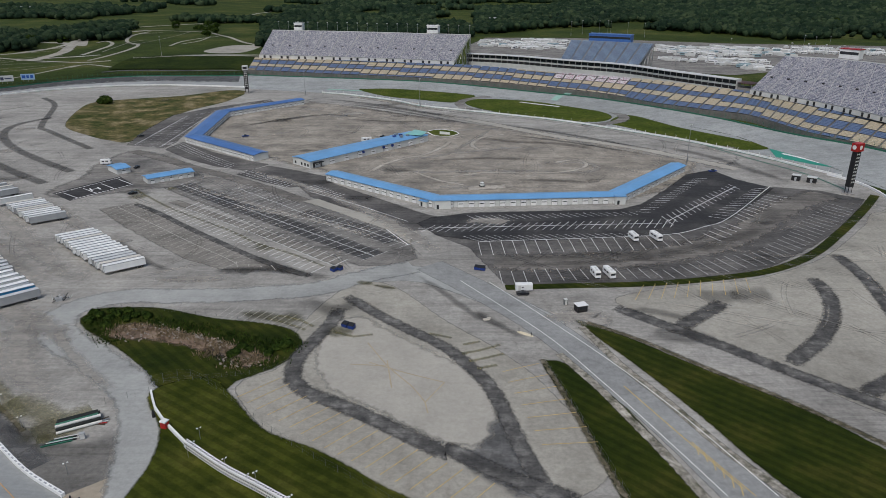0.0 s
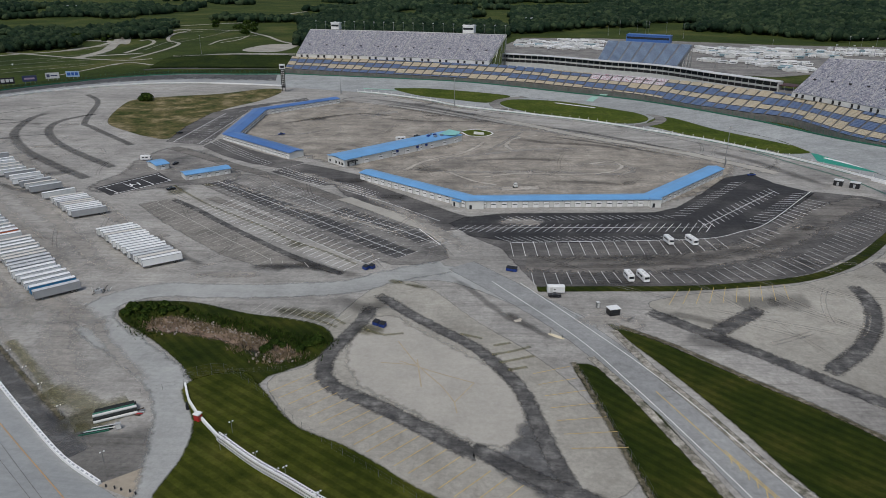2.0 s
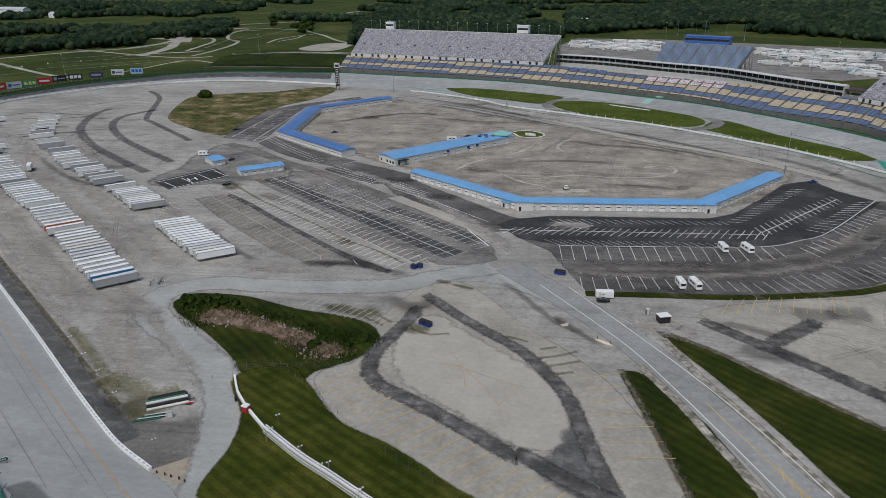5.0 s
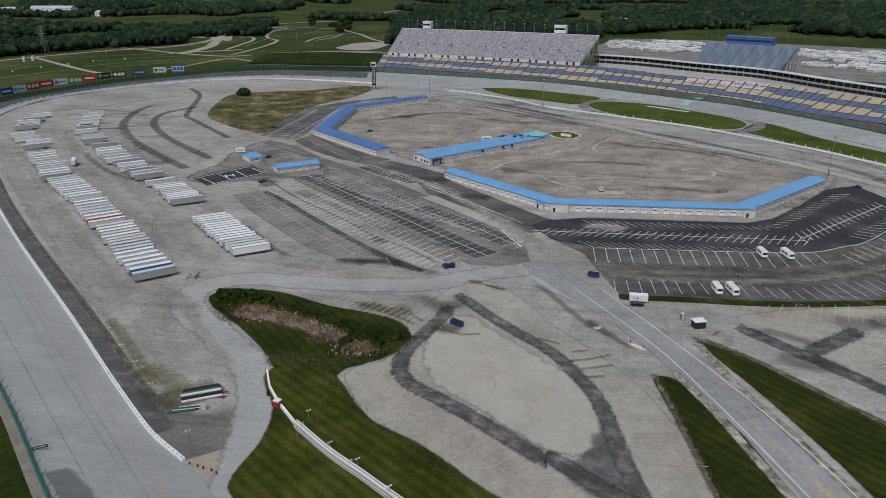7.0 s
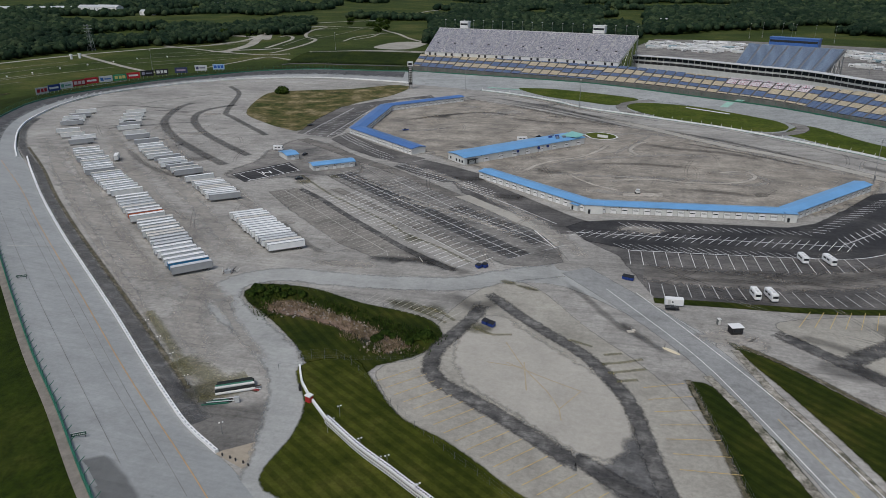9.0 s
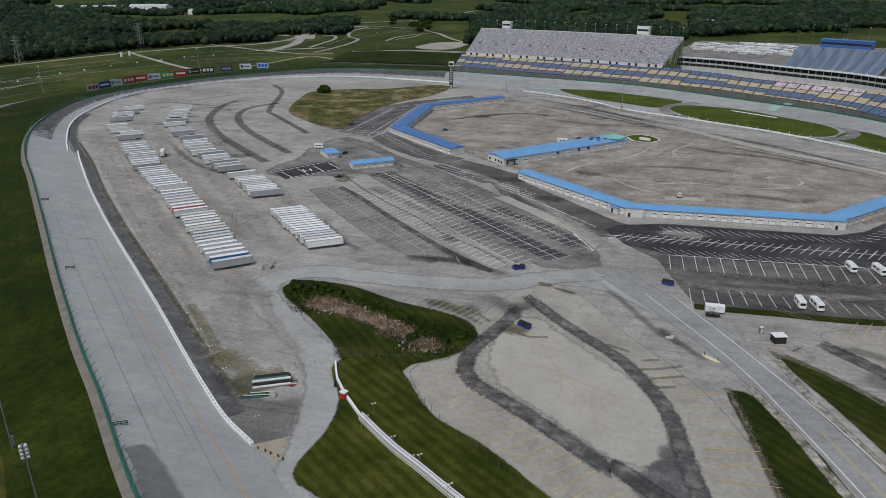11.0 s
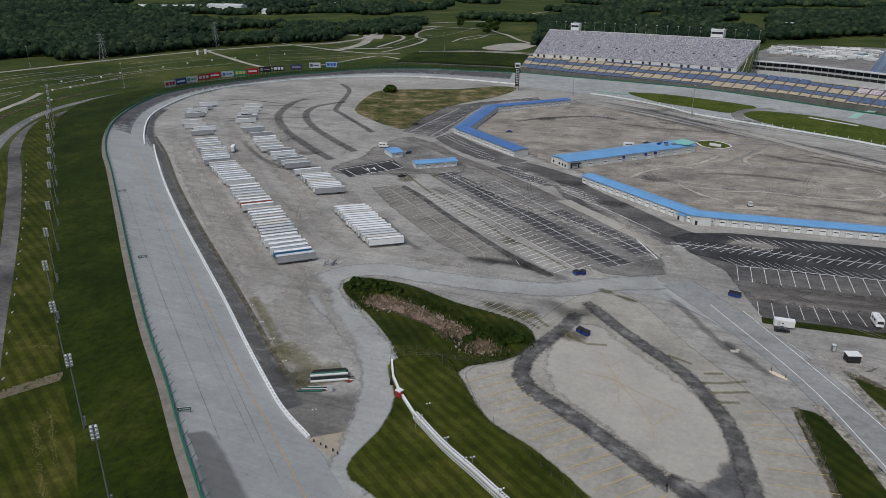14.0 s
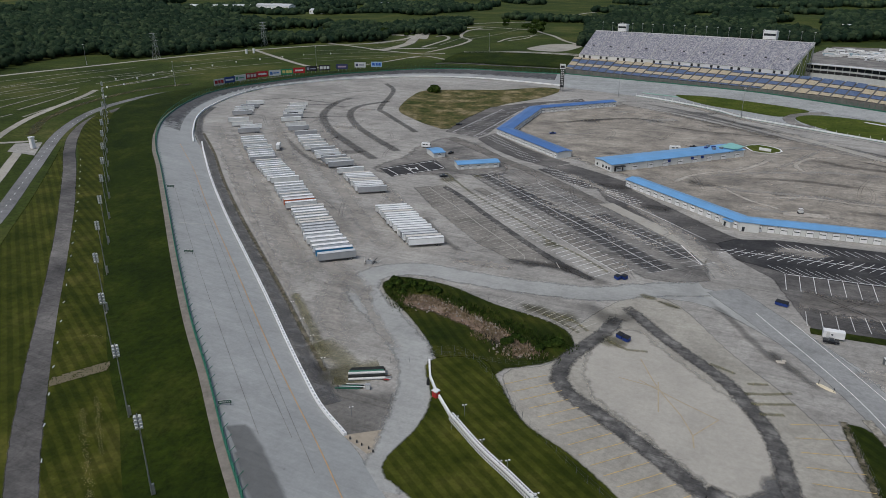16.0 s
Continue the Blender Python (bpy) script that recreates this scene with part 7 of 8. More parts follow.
WOODS = ([(-889.8, 425.1), (-848.1, 560.6), (-829.4, 665.2), (-796.1, 781.0), (-764.1, 916.3), (-702.9, 1014.5), (-611.9, 1088.8), (-693.9, 1251.5), (-817.5, 1351.0), (-923.4, 1337.0), (-1055.0, 1350.5), (-1595.3, 1587.7), (-2047.7, 1577.5), (-2136.2, 1065.5)],
         [(-274.9, 1072.5), (-285.3, 1170.1), (-219.5, 1265.5), (54.6, 1307.9), (62.8, 1509.4), (-113.4, 1761.6), (-414.7, 2057.0), (-402.3, 1668.9)],
         [(61.7, 1377.1), (125.5, 1401.7), (204.5, 1509.4), (326.8, 1538.9), (421.3, 1453.6), (548.6, 1377.1), (603.6, 1265.5), (715.6, 1330.2), (764.7, 1307.9), (897.5, 1265.5), (1104.9, 1170.1), (2249.7, 2430.7), (424.8, 2586.6), (93.5, 2111.3)],
         [(-699.0, 1103.2), (-639.0, 1119.2), (-698.5, 1245.2), (-788.2, 1353.2), (-865.4, 1377.1)])
ICO_V = []
g = (1 + 5 ** 0.5) / 2
for a, b in ((-1, g), (1, g), (-1, -g), (1, -g)):
    ICO_V.append((a, b, 0))
for a, b in ((-1, g), (1, g), (-1, -g), (1, -g)):
    ICO_V.append((0, a, b))
for a, b in ((g, -1), (g, 1), (-g, -1), (-g, 1)):
    ICO_V.append((a, 0, b))
ICO_V = np.array(ICO_V) / math.hypot(1, g)
ICO_F = np.array([[0, 11, 5], [0, 5, 1], [0, 1, 7], [0, 7, 10], [0, 10, 11], [1, 5, 9], [5, 11, 4], [11, 10, 2], [10, 7, 6], [7, 1, 8],
                  [3, 9, 4], [3, 4, 2], [3, 2, 6], [3, 6, 8], [3, 8, 9], [4, 9, 5], [2, 4, 11], [6, 2, 10], [8, 6, 7], [9, 8, 1]])


def wood_spots():
    rnd = random.Random(21)
    r = 560.0
    while r < 3000:
        s = 8.0 + max(0.0, r - 800) * 0.0075
        n = int(r * radians(105) / s)
        for i in range(n):
            az = radians(-42 + 105 * (i + rnd.random()) / n)
            rr = r + rnd.uniform(0, s)
            x, y = -math.sin(az) * rr, math.cos(az) * rr
            ok = any(inside(x, y, w) for w in WOODS)
            if not ok and rr > 1350:
                ok = noise.noise(Vector((x * 0.0022, y * 0.0022, 1.0))) + 0.5 * noise.noise(Vector((x * 0.008, y * 0.008, 2.0))) > 0.05 + max(0, (1900 - rr) / 900)
            elif ok and rr > 900:
                ok = noise.noise(Vector((x * 0.004, y * 0.004, 5.0))) > -0.42
            if ok:
                yield x, y, s, rnd
        r += s * 0.95


def build_woods():
    V, F, k = [], [], 0
    nr = np.random.RandomState(5)
    for x, y, s, rnd in wood_spots():
        h = rnd.uniform(8, 15)
        z = relief(x, y)
        for j in range(3 if s < 12 else 2):
            rad = s * rnd.uniform(0.38, 0.62)
            c = np.array((x + rnd.uniform(-0.4, 0.4) * s, y + rnd.uniform(-0.4, 0.4) * s, z + h * rnd.uniform(0.45, 0.85)))
            v = ICO_V * (rad * (1 + nr.uniform(-0.35, 0.35, (12, 1)))) * np.array((1, 1, rnd.uniform(0.7, 1.15))) + c
            V.append(v)
            F.append(ICO_F + k)
            k += 12
    V, F = np.concatenate(V), np.concatenate(F)
    me = bpy.data.meshes.new("woods")
    me.from_pydata(V.tolist(), [], F.tolist())
    me.materials.append(WOOD)
    me.shade_smooth()
    return tagged(new("woods", me), "dense mixed green woodland over low hills", "woods", "", "stuff")


wd = Nodes("woodland", 0.95, spec=0.05)
gi = wd.t.nodes.new("ShaderNodeNewGeometry")
# crown greens carry extra blue, a painted stand-in for distant haze
wc = wd.ramp(gi.outputs["Random Per Island"], [(0.0, (0.013, 0.028, 0.018)), (0.5, (0.023, 0.042, 0.024)), (0.85, (0.038, 0.06, 0.033)), (1.0, (0.058, 0.082, 0.045))])
wl = wd.ramp(wd.noise(0.6, 5, 0.8), [(0.3, (0.45, 0.45, 0.45)), (0.7, (1.5, 1.5, 1.4))])
wc = wd.mix(0.8, wc, wl, "MULTIPLY")
wc = wd.mix(0.7, wc, wd.ramp(wd.noise(0.004, 3), [(0.35, (0.6, 0.64, 0.68)), (0.65, (1.35, 1.28, 1.15))]), "MULTIPLY")
wd.bump(wd.noise(0.8, 4, 0.8), 1.0, 1.5)
WOOD = wd.out(wc)
build_woods()


def field_tree(at, r, h):
    ob = thing("tree", "single leafy green tree in the field", "tree", "field trees", at=(*at, 0.0))
    bm = bmesh.new()
    tube(bm, (0, 0, 0), (0, 0, h * 0.5), 0.35, 0.2, 6)
    for k in range(4):
        tube(bm, (0, 0, h * 0.35), (rb.uniform(-0.5, 0.5) * r, rb.uniform(-0.5, 0.5) * r, h * 0.7), 0.18, 0.06, 5)
    part("trunk", bm, BARK, ob)
    bm = bmesh.new()
    for k in range(7):
        leaf_clump(bm, Vector((rb.uniform(-0.6, 0.6) * r, rb.uniform(-0.6, 0.6) * r, h * rb.uniform(0.45, 0.85))), r * 0.55, 70, rb, 1.1)
    part("crown", bm, SHRUB, ob)


for (x, y), r in zip([(-447.8, 1401.7), (-417.1, 1353.2), (-423.8, 1307.9), (-481.9, 1440.3), (-540.8, 1481.0), (-571.6, 1585.3), (-667.5, 1188.0), (873.8, 1634.4), (-621.2, 1265.5), (-613.2, 1286.4)] + [(-488.5, 1520.9), (-466.3, 1416.2), (-457.9, 1483.9), (-560.7, 1541.6), (-624.3, 1189.4), (-644.3, 1246.3), (-805.5, 966.9)], (9, 9, 8, 7, 6, 5, 10, 10, 4, 4, 9, 8, 9, 8, 5, 5, 6)):
    field_tree((x, y), r, r * 1.5)

# ================= wear on the paving =================
wr = random.Random(17)
for mat, name, label, lines in (
    (DUST, "dust_trail", "pale dusty wheel trail on the paving", (
        ([(-339.7, 368.5), (-236.2, 270.6), (-162.4, 204.3), (-126.1, 170.8)], 3.0), ([(-395.5, 495.8), (-269.0, 354.8), (-191.5, 281.5), (-146.2, 240.8)], 9.0), ([(-412.5, 446.9), (-314.5, 349.4), (-222.6, 267.1), (-161.7, 216.9), (-138.4, 203.9)], 8.0), ([(-352.2, 501.6), (-258.9, 391.8), (-192.4, 335.5), (-133.5, 273.1)], 6.0), ([(-144.8, 231.3), (-144.1, 212.8), (-130.0, 187.2), (-111.7, 169.2)], 8.0),
        ([(-50.3, 421.5), (-29.2, 418.9), (-8.3, 415.1), (15.9, 417.6), (40.5, 421.5)], 3.5), ([(15.2, 396.7), (22.8, 415.1), (47.3, 418.9), (74.5, 415.1), (90.5, 417.6), (96.9, 426.8), (89.0, 437.8), (63.3, 435.0)], 3.0), ([(-32.9, 421.5), (-23.4, 442.0), (6.1, 461.3), (45.4, 477.2), (84.5, 477.2)], 4.0),
        ([(-34.1, 497.6), (-1.7, 525.5), (33.3, 539.5), (74.4, 519.7), (121.3, 467.5)], 5.0), ([(6.1, 464.4), (27.7, 515.9), (37.6, 539.5)], 2.5), ([(-7.7, 385.3), (21.2, 383.1), (37.4, 385.3)], 5.0), ([(-158.6, 506.6), (-131.9, 515.9), (-114.0, 531.4)], 3.0),
        ([(-116.6, 353.1), (-80.6, 335.6), (-60.9, 326.0), (-29.7, 300.3)], 3.5), ([(-159.9, 397.8), (-116.7, 363.9), (-67.3, 329.1), (-16.2, 292.4)], 2.5), ([(-54.8, 340.8), (-40.2, 341.8), (-14.7, 307.0), (-1.1, 282.1)], 6.0), ([(-123.7, 421.5), (-78.7, 385.3), (-42.1, 344.9), (-22.9, 319.2)], 5.0),
        ([(-370.6, 433.0), (-280.7, 348.2), (-202.1, 269.4), (-149.8, 228.6)], 5.0), ([(-281.1, 387.2), (-217.3, 327.7), (-162.5, 270.0), (-133.3, 249.3)], 7.0), ([(-399.8, 445.8), (-285.9, 335.5), (-214.9, 266.8), (-169.5, 224.6), (-140.3, 200.7)], 5.0), ([(-171.6, 235.6), (-144.3, 219.1), (-124.4, 203.9)], 8.0),
        ([(-114.7, 253.0), (-96.5, 257.9), (-86.8, 258.7)], 5.0), ([(-129.4, 222.1), (-129.8, 209.7), (-112.6, 189.5), (-95.3, 174.6)], 3.0), ([(-118.5, 256.3), (-104.4, 254.7), (-86.5, 255.2)], 3.0), ([(-58.5, 497.6), (-34.7, 506.6), (-17.2, 477.2)], 3.0), ([(189.2, 435.0), (154.0, 449.2), (89.2, 506.6), (42.5, 545.8)], 4.0))),
    (SOOT, "rubber_trail", "dark rubbered wheel trail on the paving", (
        ([(-117.9, 657.9), (-74.5, 646.3), (-11.6, 600.7), (51.9, 552.1), (111.7, 515.9)], 3.5), ([(-115.0, 640.6), (-72.1, 624.1), (-11.2, 579.0), (29.2, 545.8)], 4.5), ([(-86.0, 579.0), (-38.5, 567.5), (7.3, 567.5)], 3.0), ([(15.1, 515.9), (47.1, 497.6), (86.4, 488.9), (112.9, 464.4)], 5.0), ([(-8.8, 442.0), (24.4, 449.2), (61.1, 446.3)], 4.0), ([(38.6, 399.1), (71.5, 396.7), (90.2, 390.9)], 4.0),
        ([(20.8, 276.8), (52.7, 280.0), (90.1, 283.2), (127.2, 296.7), (168.3, 331.6)], 6.0), ([(27.5, 270.7), (63.6, 273.7), (101.4, 280.0)], 3.0), ([(146.4, 488.9), (175.1, 456.7), (190.9, 421.5), (205.1, 385.3)], 6.0), ([(-161.0, 545.8), (-139.4, 567.5), (-106.6, 590.9)], 5.0),
        ([(-87.7, 261.6), (-69.4, 267.1), (-50.6, 258.7), (-40.8, 256.1)], 4.0), ([(-153.2, 303.1), (-122.1, 271.1), (-108.7, 263.7)], 2.5), ([(-327.8, 424.2), (-272.9, 375.1), (-219.5, 348.9), (-193.2, 332.5)], 3.0), ([(-80.3, 279.5), (-57.7, 258.5)], 5.0),
        ([(-50.9, 237.9), (-38.3, 228.1), (-31.1, 236.8)], 6.0), ([(-11.7, 261.9), (-2.1, 247.7), (10.5, 226.7), (24.9, 209.5)], 2.5), ([(10.5, 231.1), (18.0, 219.8), (28.2, 206.5)], 2.5), 
        ([(-243.4, 369.2), (-216.7, 354.3), (-180.6, 323.3), (-160.7, 303.9)], 4.0), ([(-442.6, 727.0), (-363.9, 748.0), (-267.1, 749.2)], 3.0), ([(65.2, 229.8), (77.1, 228.0), (90.1, 218.0)], 4.0), ([(108.6, 240.7), (117.7, 242.2), (126.8, 243.2)], 9.0)))):
    for pts, w in lines:
        strip(name, pts, w, 0.12, mat, label, "wear")
for k in range(60):
    x, y = wr.uniform(-420, 210), wr.uniform(150, 700)
    if y < 0.0 * x + 150 or x < -0.9 * y + 80 or x > 0.75 * y - 60:
        continue
    r = wr.uniform(3, 11)
    ring = [(x + r * wr.uniform(0.5, 1.4) * math.cos(a), y + 0.6 * r * wr.uniform(0.5, 1.4) * math.sin(a)) for a in np.linspace(0, math.tau, 9)[:-1]]
    patch("stain", ring, 0.115, wr.choice([DUST, SOOT, SOOT]), "irregular stain on the worn paving", "wear", soft=r * 0.35)
# pale oval inside the loop lane, its worn corner, weeds and gravel shoulders
patch("oval_paving", [(-40.7, 213.9), (-34.9, 221.9), (-29.0, 223.1), (-18.1, 211.9), (-4.4, 199.0), (8.0, 186.7), (13.9, 174.4), (14.7, 163.3), (13.3, 156.2), (9.8, 151.4), (2.4, 151.4), (-6.7, 157.4), (-19.8, 167.6), (-32.0, 176.7), (-36.5, 184.1), (-39.8, 193.4), (-41.1, 206.1)], 0.072, PALE_LOT, "pale clean paving inside the loop lane", "paving", soft=2.0)
patch("lane_corner", [(13.6, 160.2), (17.8, 162.8), (20.7, 149.8), (23.4, 136.9), (26.7, 127.3), (14.4, 134.9), (4.0, 145.9), (9.4, 149.5), (12.6, 154.2)], 0.082, CORNER, "dusty dark asphalt where lanes meet", "road", soft=2.0)
strip("east_lane", [(81.3, 215.1), (92.3, 224.5), (104.9, 235.4)], 6.0, 0.106, LANE, "dark asphalt lane stub", "road")
for pts, w in (([(37.6, 197.6), (46.3, 177.9), (51.2, 163.8), (57.2, 146.8), (61.8, 131.0), (64.7, 121.2)], 2.6), ([(48.2, 216.0), (56.0, 190.7), (64.4, 171.2), (73.5, 147.9), (83.6, 129.5), (87.9, 117.9)], 2.6)):
    strip("gravel_shoulder", pts, w, 0.125, SHOULDER, "loose pale gravel shoulder beside the road", "gravel")
for pts, w in (([(50.8, 219.3), (65.6, 207.2), (82.1, 189.3), (100.0, 170.9), (115.9, 151.4), (126.1, 137.9)], 1.8), ([(31.6, 194.1), (34.2, 181.0), (37.3, 163.3), (40.2, 145.9), (43.3, 130.1)], 1.5)):
    strip("weedy_edge", pts, w, 0.13, DIRT_EDGE, "weeds and loose stones along the paving edge", "weeds", rim=w * 0.45)
for pts in ([(6.2, 197.6), (12.1, 199.7), (18.9, 203.4)], [(8.2, 192.7), (14.1, 195.1), (19.7, 197.6)], [(6.7, 203.4), (12.4, 205.7)], [(-62.9, 221.9), (-55.2, 218.5), (-47.4, 213.5)], [(-59.5, 224.5), (-50.7, 221.0), (-44.9, 216.0)], [(-37.6, 212.7), (-30.3, 208.8), (-23.8, 210.3)], [(10.7, 188.3), (17.0, 190.7)], [(-4.6, 211.1), (3.0, 208.0)]):
    strip("weed_patch", pts, 1.1, 0.128, WEEDY_FAINT, "low yellow green weeds in the paving joints", "weeds", rim=0.5)
for pts in ([(66.1, 150.5), (65.6, 146.8)], [(67.2, 147.9), (66.9, 144.0)], [(68.5, 144.6), (67.8, 140.8)], [(69.7, 141.6), (68.9, 137.9)], [(70.9, 138.9), (69.9, 134.5)], [(71.8, 135.7), (71.1, 131.8)], [(65.4, 152.1), (69.7, 141.6), (74.0, 131.6)]):
    strip("hatch_line", pts, 0.18, 0.17, YELLOW, "thin yellow hatching on the exit road", "road marking", smooth=False)

# darker sealed lane along the top of the bank and a fresh patch on the straight
far_in, far_out = resample(curve_pts(INNER), 120), resample(curve_pts(OUTER), 120)
up = lambda w, a, b: [Vector((*(far_in[i].lerp(far_out[i], w)).xy, 4.0 * w + 0.12)) for i in range(a, b)]
v = [tuple(q) for q in up(0.42, 52, 119)] + [tuple(q) for q in up(0.97, 52, 119)]
n = len(v) // 2
fade(tagged(mesh("dark_bank_lane", v, [(i, i + 1, n + i + 1, n + i) for i in range(n - 1)], BANK), "darker asphalt on the top of the banked turn", "race track", "", "structure"), [0.35] * n + [1.0 if i > 6 else i / 6 for i in range(n)])
drape(patch("fresh_patch", [(-117.7, 117.4), (-113.8, 120.6), (-100.7, 112.9), (-83.9, 98.8), (-89.9, 96.0), (-104.2, 106.5)], 0.1, SOOT, "darker sealed patch on the straight", "race track", soft=1.0), 0.06)

# ================= far details =================
def lattice_tower(at, h, label):
    ob = thing("transmission_tower", label, "transmission tower", "power line", at=(*at, 0))
    bm = bmesh.new()
    for x in (-1, 1):
        for y in (-1, 1):
            tube(bm, (x * 4, y * 4, 0), (x * 0.7, y * 0.7, h), 0.2, 0.12, 4)
    part("leg", bm, STEEL, ob)
    bm = bmesh.new()
    for k in range(7):
        a, b = k / 7, (k + 1) / 7
        ra, rb2 = 4 - 3.3 * a, 4 - 3.3 * b
        for s in (-1, 1):
            tube(bm, (-ra, s * ra, a * h), (rb2, s * rb2, b * h), 0.09, n=3)
            tube(bm, (ra, s * ra, a * h), (-rb2, s * rb2, b * h), 0.09, n=3)
            tube(bm, (s * ra, -ra, a * h), (s * rb2, rb2, b * h), 0.09, n=3)
    part("brace", bm, STEEL, ob)
    for z in (0.72, 0.84, 0.96):
        bm = bmesh.new()
        tube(bm, (-7, 0, h * z), (7, 0, h * z), 0.2, n=4)
        part("crossarm", bm, STEEL, ob)


lattice_tower([(-771.8, 732.8)][0], 36, "grey steel lattice transmission tower at the woods")
lattice_tower([(-752.4, 940.9)][0], 38, "grey steel lattice transmission tower at the woods")


def far_house(at, w, d, h, turn, label, roof):
    ob = thing("house", label, "house", at=(*at, relief(*at)), turn=turn)
    boxes("wall", WHITE, ob, (-w / 2, -d / 2, 0, w / 2, d / 2, h))
    v = [(-w / 2 - 0.5, -d / 2 - 0.5, h), (w / 2 + 0.5, -d / 2 - 0.5, h), (w / 2 + 0.5, d / 2 + 0.5, h), (-w / 2 - 0.5, d / 2 + 0.5, h), (-w / 2 - 0.5, 0, h + d * 0.22), (w / 2 + 0.5, 0, h + d * 0.22)]
    mesh("roof", v, [(0, 1, 5, 4), (2, 3, 4, 5), (0, 4, 3), (1, 2, 5), (0, 3, 2, 1)], roof, ob)
    for k in range(4):
        x = -w / 2 + w * (k + 0.5) / 4
        boxes("window", GLASS, ob, (x - 0.8, -d / 2 - 0.05, h * 0.4, x + 0.8, -d / 2, h * 0.75))


PALE_ROOF = plain("pale_metal_roof", (0.55, 0.56, 0.57), 0.4)
for (x, y), w, d, h in zip([(-1558.7, 1286.0), (-1659.4, 1757.4), (-1572.2, 1797.8), (-1569.1, 1873.4), (-1549.0, 1961.2), (-1476.5, 1955.0), (-1215.2, 1763.9), (-1161.5, 2062.2)] + [(103.8, 1668.9), (656.7, 2292.2), (689.9, 2228.6), (-660.4, 1265.5), (114.9, 1742.3)], (26, 60, 90, 70, 60, 80, 40, 50, 30, 30, 26, 20, 22), (14, 25, 30, 30, 25, 30, 20, 20, 12, 14, 12, 10, 10), (9, 12, 12, 12, 12, 13, 10, 10, 7, 9, 9, 5, 6)):
    far_house((x, y), w, d, h, wr.uniform(-20, 20), "white building far off among the trees", PALE_ROOF)
ob = thing("gate_tower", "white square marker tower by the road", "tower", at=(*[(-459.0, 315.0)][0], 0))
boxes("shaft", WHITE, ob, (-1.3, -1.3, 0.6, 1.3, 1.3, 8.0), bevel=0.1)
boxes("plinth", CONCRETE, ob, (-2, -2, 0, 2, 2, 0.6))
boxes("cap", WHITE, ob, (-1.7, -1.7, 8.0, 1.7, 1.7, 8.6), bevel=0.1)
for x, y in [(-709.9, 844.9), (-704.9, 855.4)]:
    ob = thing("gate_pillar", "white square gate pillar by the boundary road", "pillar", "gate pillars", at=(x, y, 0))
    boxes("shaft", WHITE, ob, (-1.2, -1.2, 0, 1.2, 1.2, 6.0), bevel=0.1)
    boxes("cap", WHITE, ob, (-1.6, -1.6, 6.0, 1.6, 1.6, 6.6), bevel=0.1)
# pale hydrant-like markers in the camping field
first = None
for x, y in [(-628.4, 525.3), (-668.9, 572.4), (-650.5, 585.7), (-627.6, 546.6), (-654.4, 613.4), (-660.3, 647.6), (-657.7, 676.9), (-652.4, 709.2), (-648.1, 749.2), (-639.3, 787.1), (-627.3, 821.3), (-616.9, 856.3), (-589.6, 884.6), (-515.2, 426.2), (-581.4, 482.8)]:
    if first is None:
        first = thing("pitch_post", "short white utility post in the camping field", "post", "pitch posts", at=(x, y, 0))
        boxes("cabinet", WHITE, first, (-0.8, -0.5, 1.2, 0.8, 0.5, 2.6), bevel=0.05)
        boxes("leg", STEEL, first, (-0.15, -0.15, 0, 0.15, 0.15, 1.2))
    else:
        copy_thing(first, pose(x, y, 0))

# ---- reeds and rough grass in the basin
STRAW = plain("dry_reed", (0.2, 0.15, 0.09), 0.9)
for mat, nm, lab, spots, n in ((STRAW, "reeds", "dry straw coloured reeds along the eroded bank", [(-111.9, 211.9), (-108.8, 214.9), (-102.8, 213.8), (-95.3, 211.6), (-87.7, 208.6), (-80.4, 205.8), (-73.1, 202.3), (-66.9, 198.7), (-61.3, 195.2), (-57.6, 193.6), (-92.3, 209.5), (-74.7, 201.1), (-63.5, 191.0), (-75.3, 197.0)], 130),
                               (SHRUB, "rough_grass", "rough tall green grass round the basin", [(-118.7, 219.2), (-113.7, 223.2), (-101.1, 220.3), (-91.1, 217.5), (-81.0, 213.6), (-71.5, 210.2), (-62.0, 205.7), (-54.8, 205.1), (-50.1, 202.1), (-56.0, 191.4), (-65.8, 192.0), (-117.6, 212.2), (-111.5, 206.5), (-86.0, 215.3), (-66.4, 206.9), (-56.6, 200.7)], 120)):
    bm = bmesh.new()
    for x, y in spots:
        for k in range(n):
            c = Vector((x + rb.gauss(0, 2.6), y + rb.gauss(0, 1.7), 0.1))
            h = rb.uniform(0.5, 1.3)
            w = rb.uniform(0.12, 0.3)
            a = rb.uniform(0, math.tau)
            d = Vector((math.cos(a), math.sin(a), 0)) * w
            tip = c + Vector((rb.gauss(0, 0.3), rb.gauss(0, 0.3), h))
            bm.faces.new([bm.verts.new(c - d), bm.verts.new(c + d), bm.verts.new(tip)])
    tagged(part(nm, bm, mat), lab, "grass", "", "stuff")
# stone strip on the outer lawn
bm = bmesh.new()
for k in range(900):
    u, v2 = rb.random(), rb.uniform(-1, 1)
    a, b = Vector((*[(-184.4, 116.1)][0], 0.2)), Vector((*[(-175.5, 130.3)][0], 0.5))
    c = a.lerp(b, u) + Vector((-0.66, 0.75, 0)) * v2 * 2.6
    bmesh.ops.create_icosphere(bm, subdivisions=1, radius=rb.uniform(0.12, 0.32), matrix=Matrix.Translation(c) @ Matrix.Diagonal((1, rb.uniform(0.6, 1), 0.6, 1)))
tagged(part("stone_strip", bm, plain("drain_stone", (0.2, 0.17, 0.11), 0.9)), "loose stones laid in a drain across the lawn", "stones", "", "stuff")
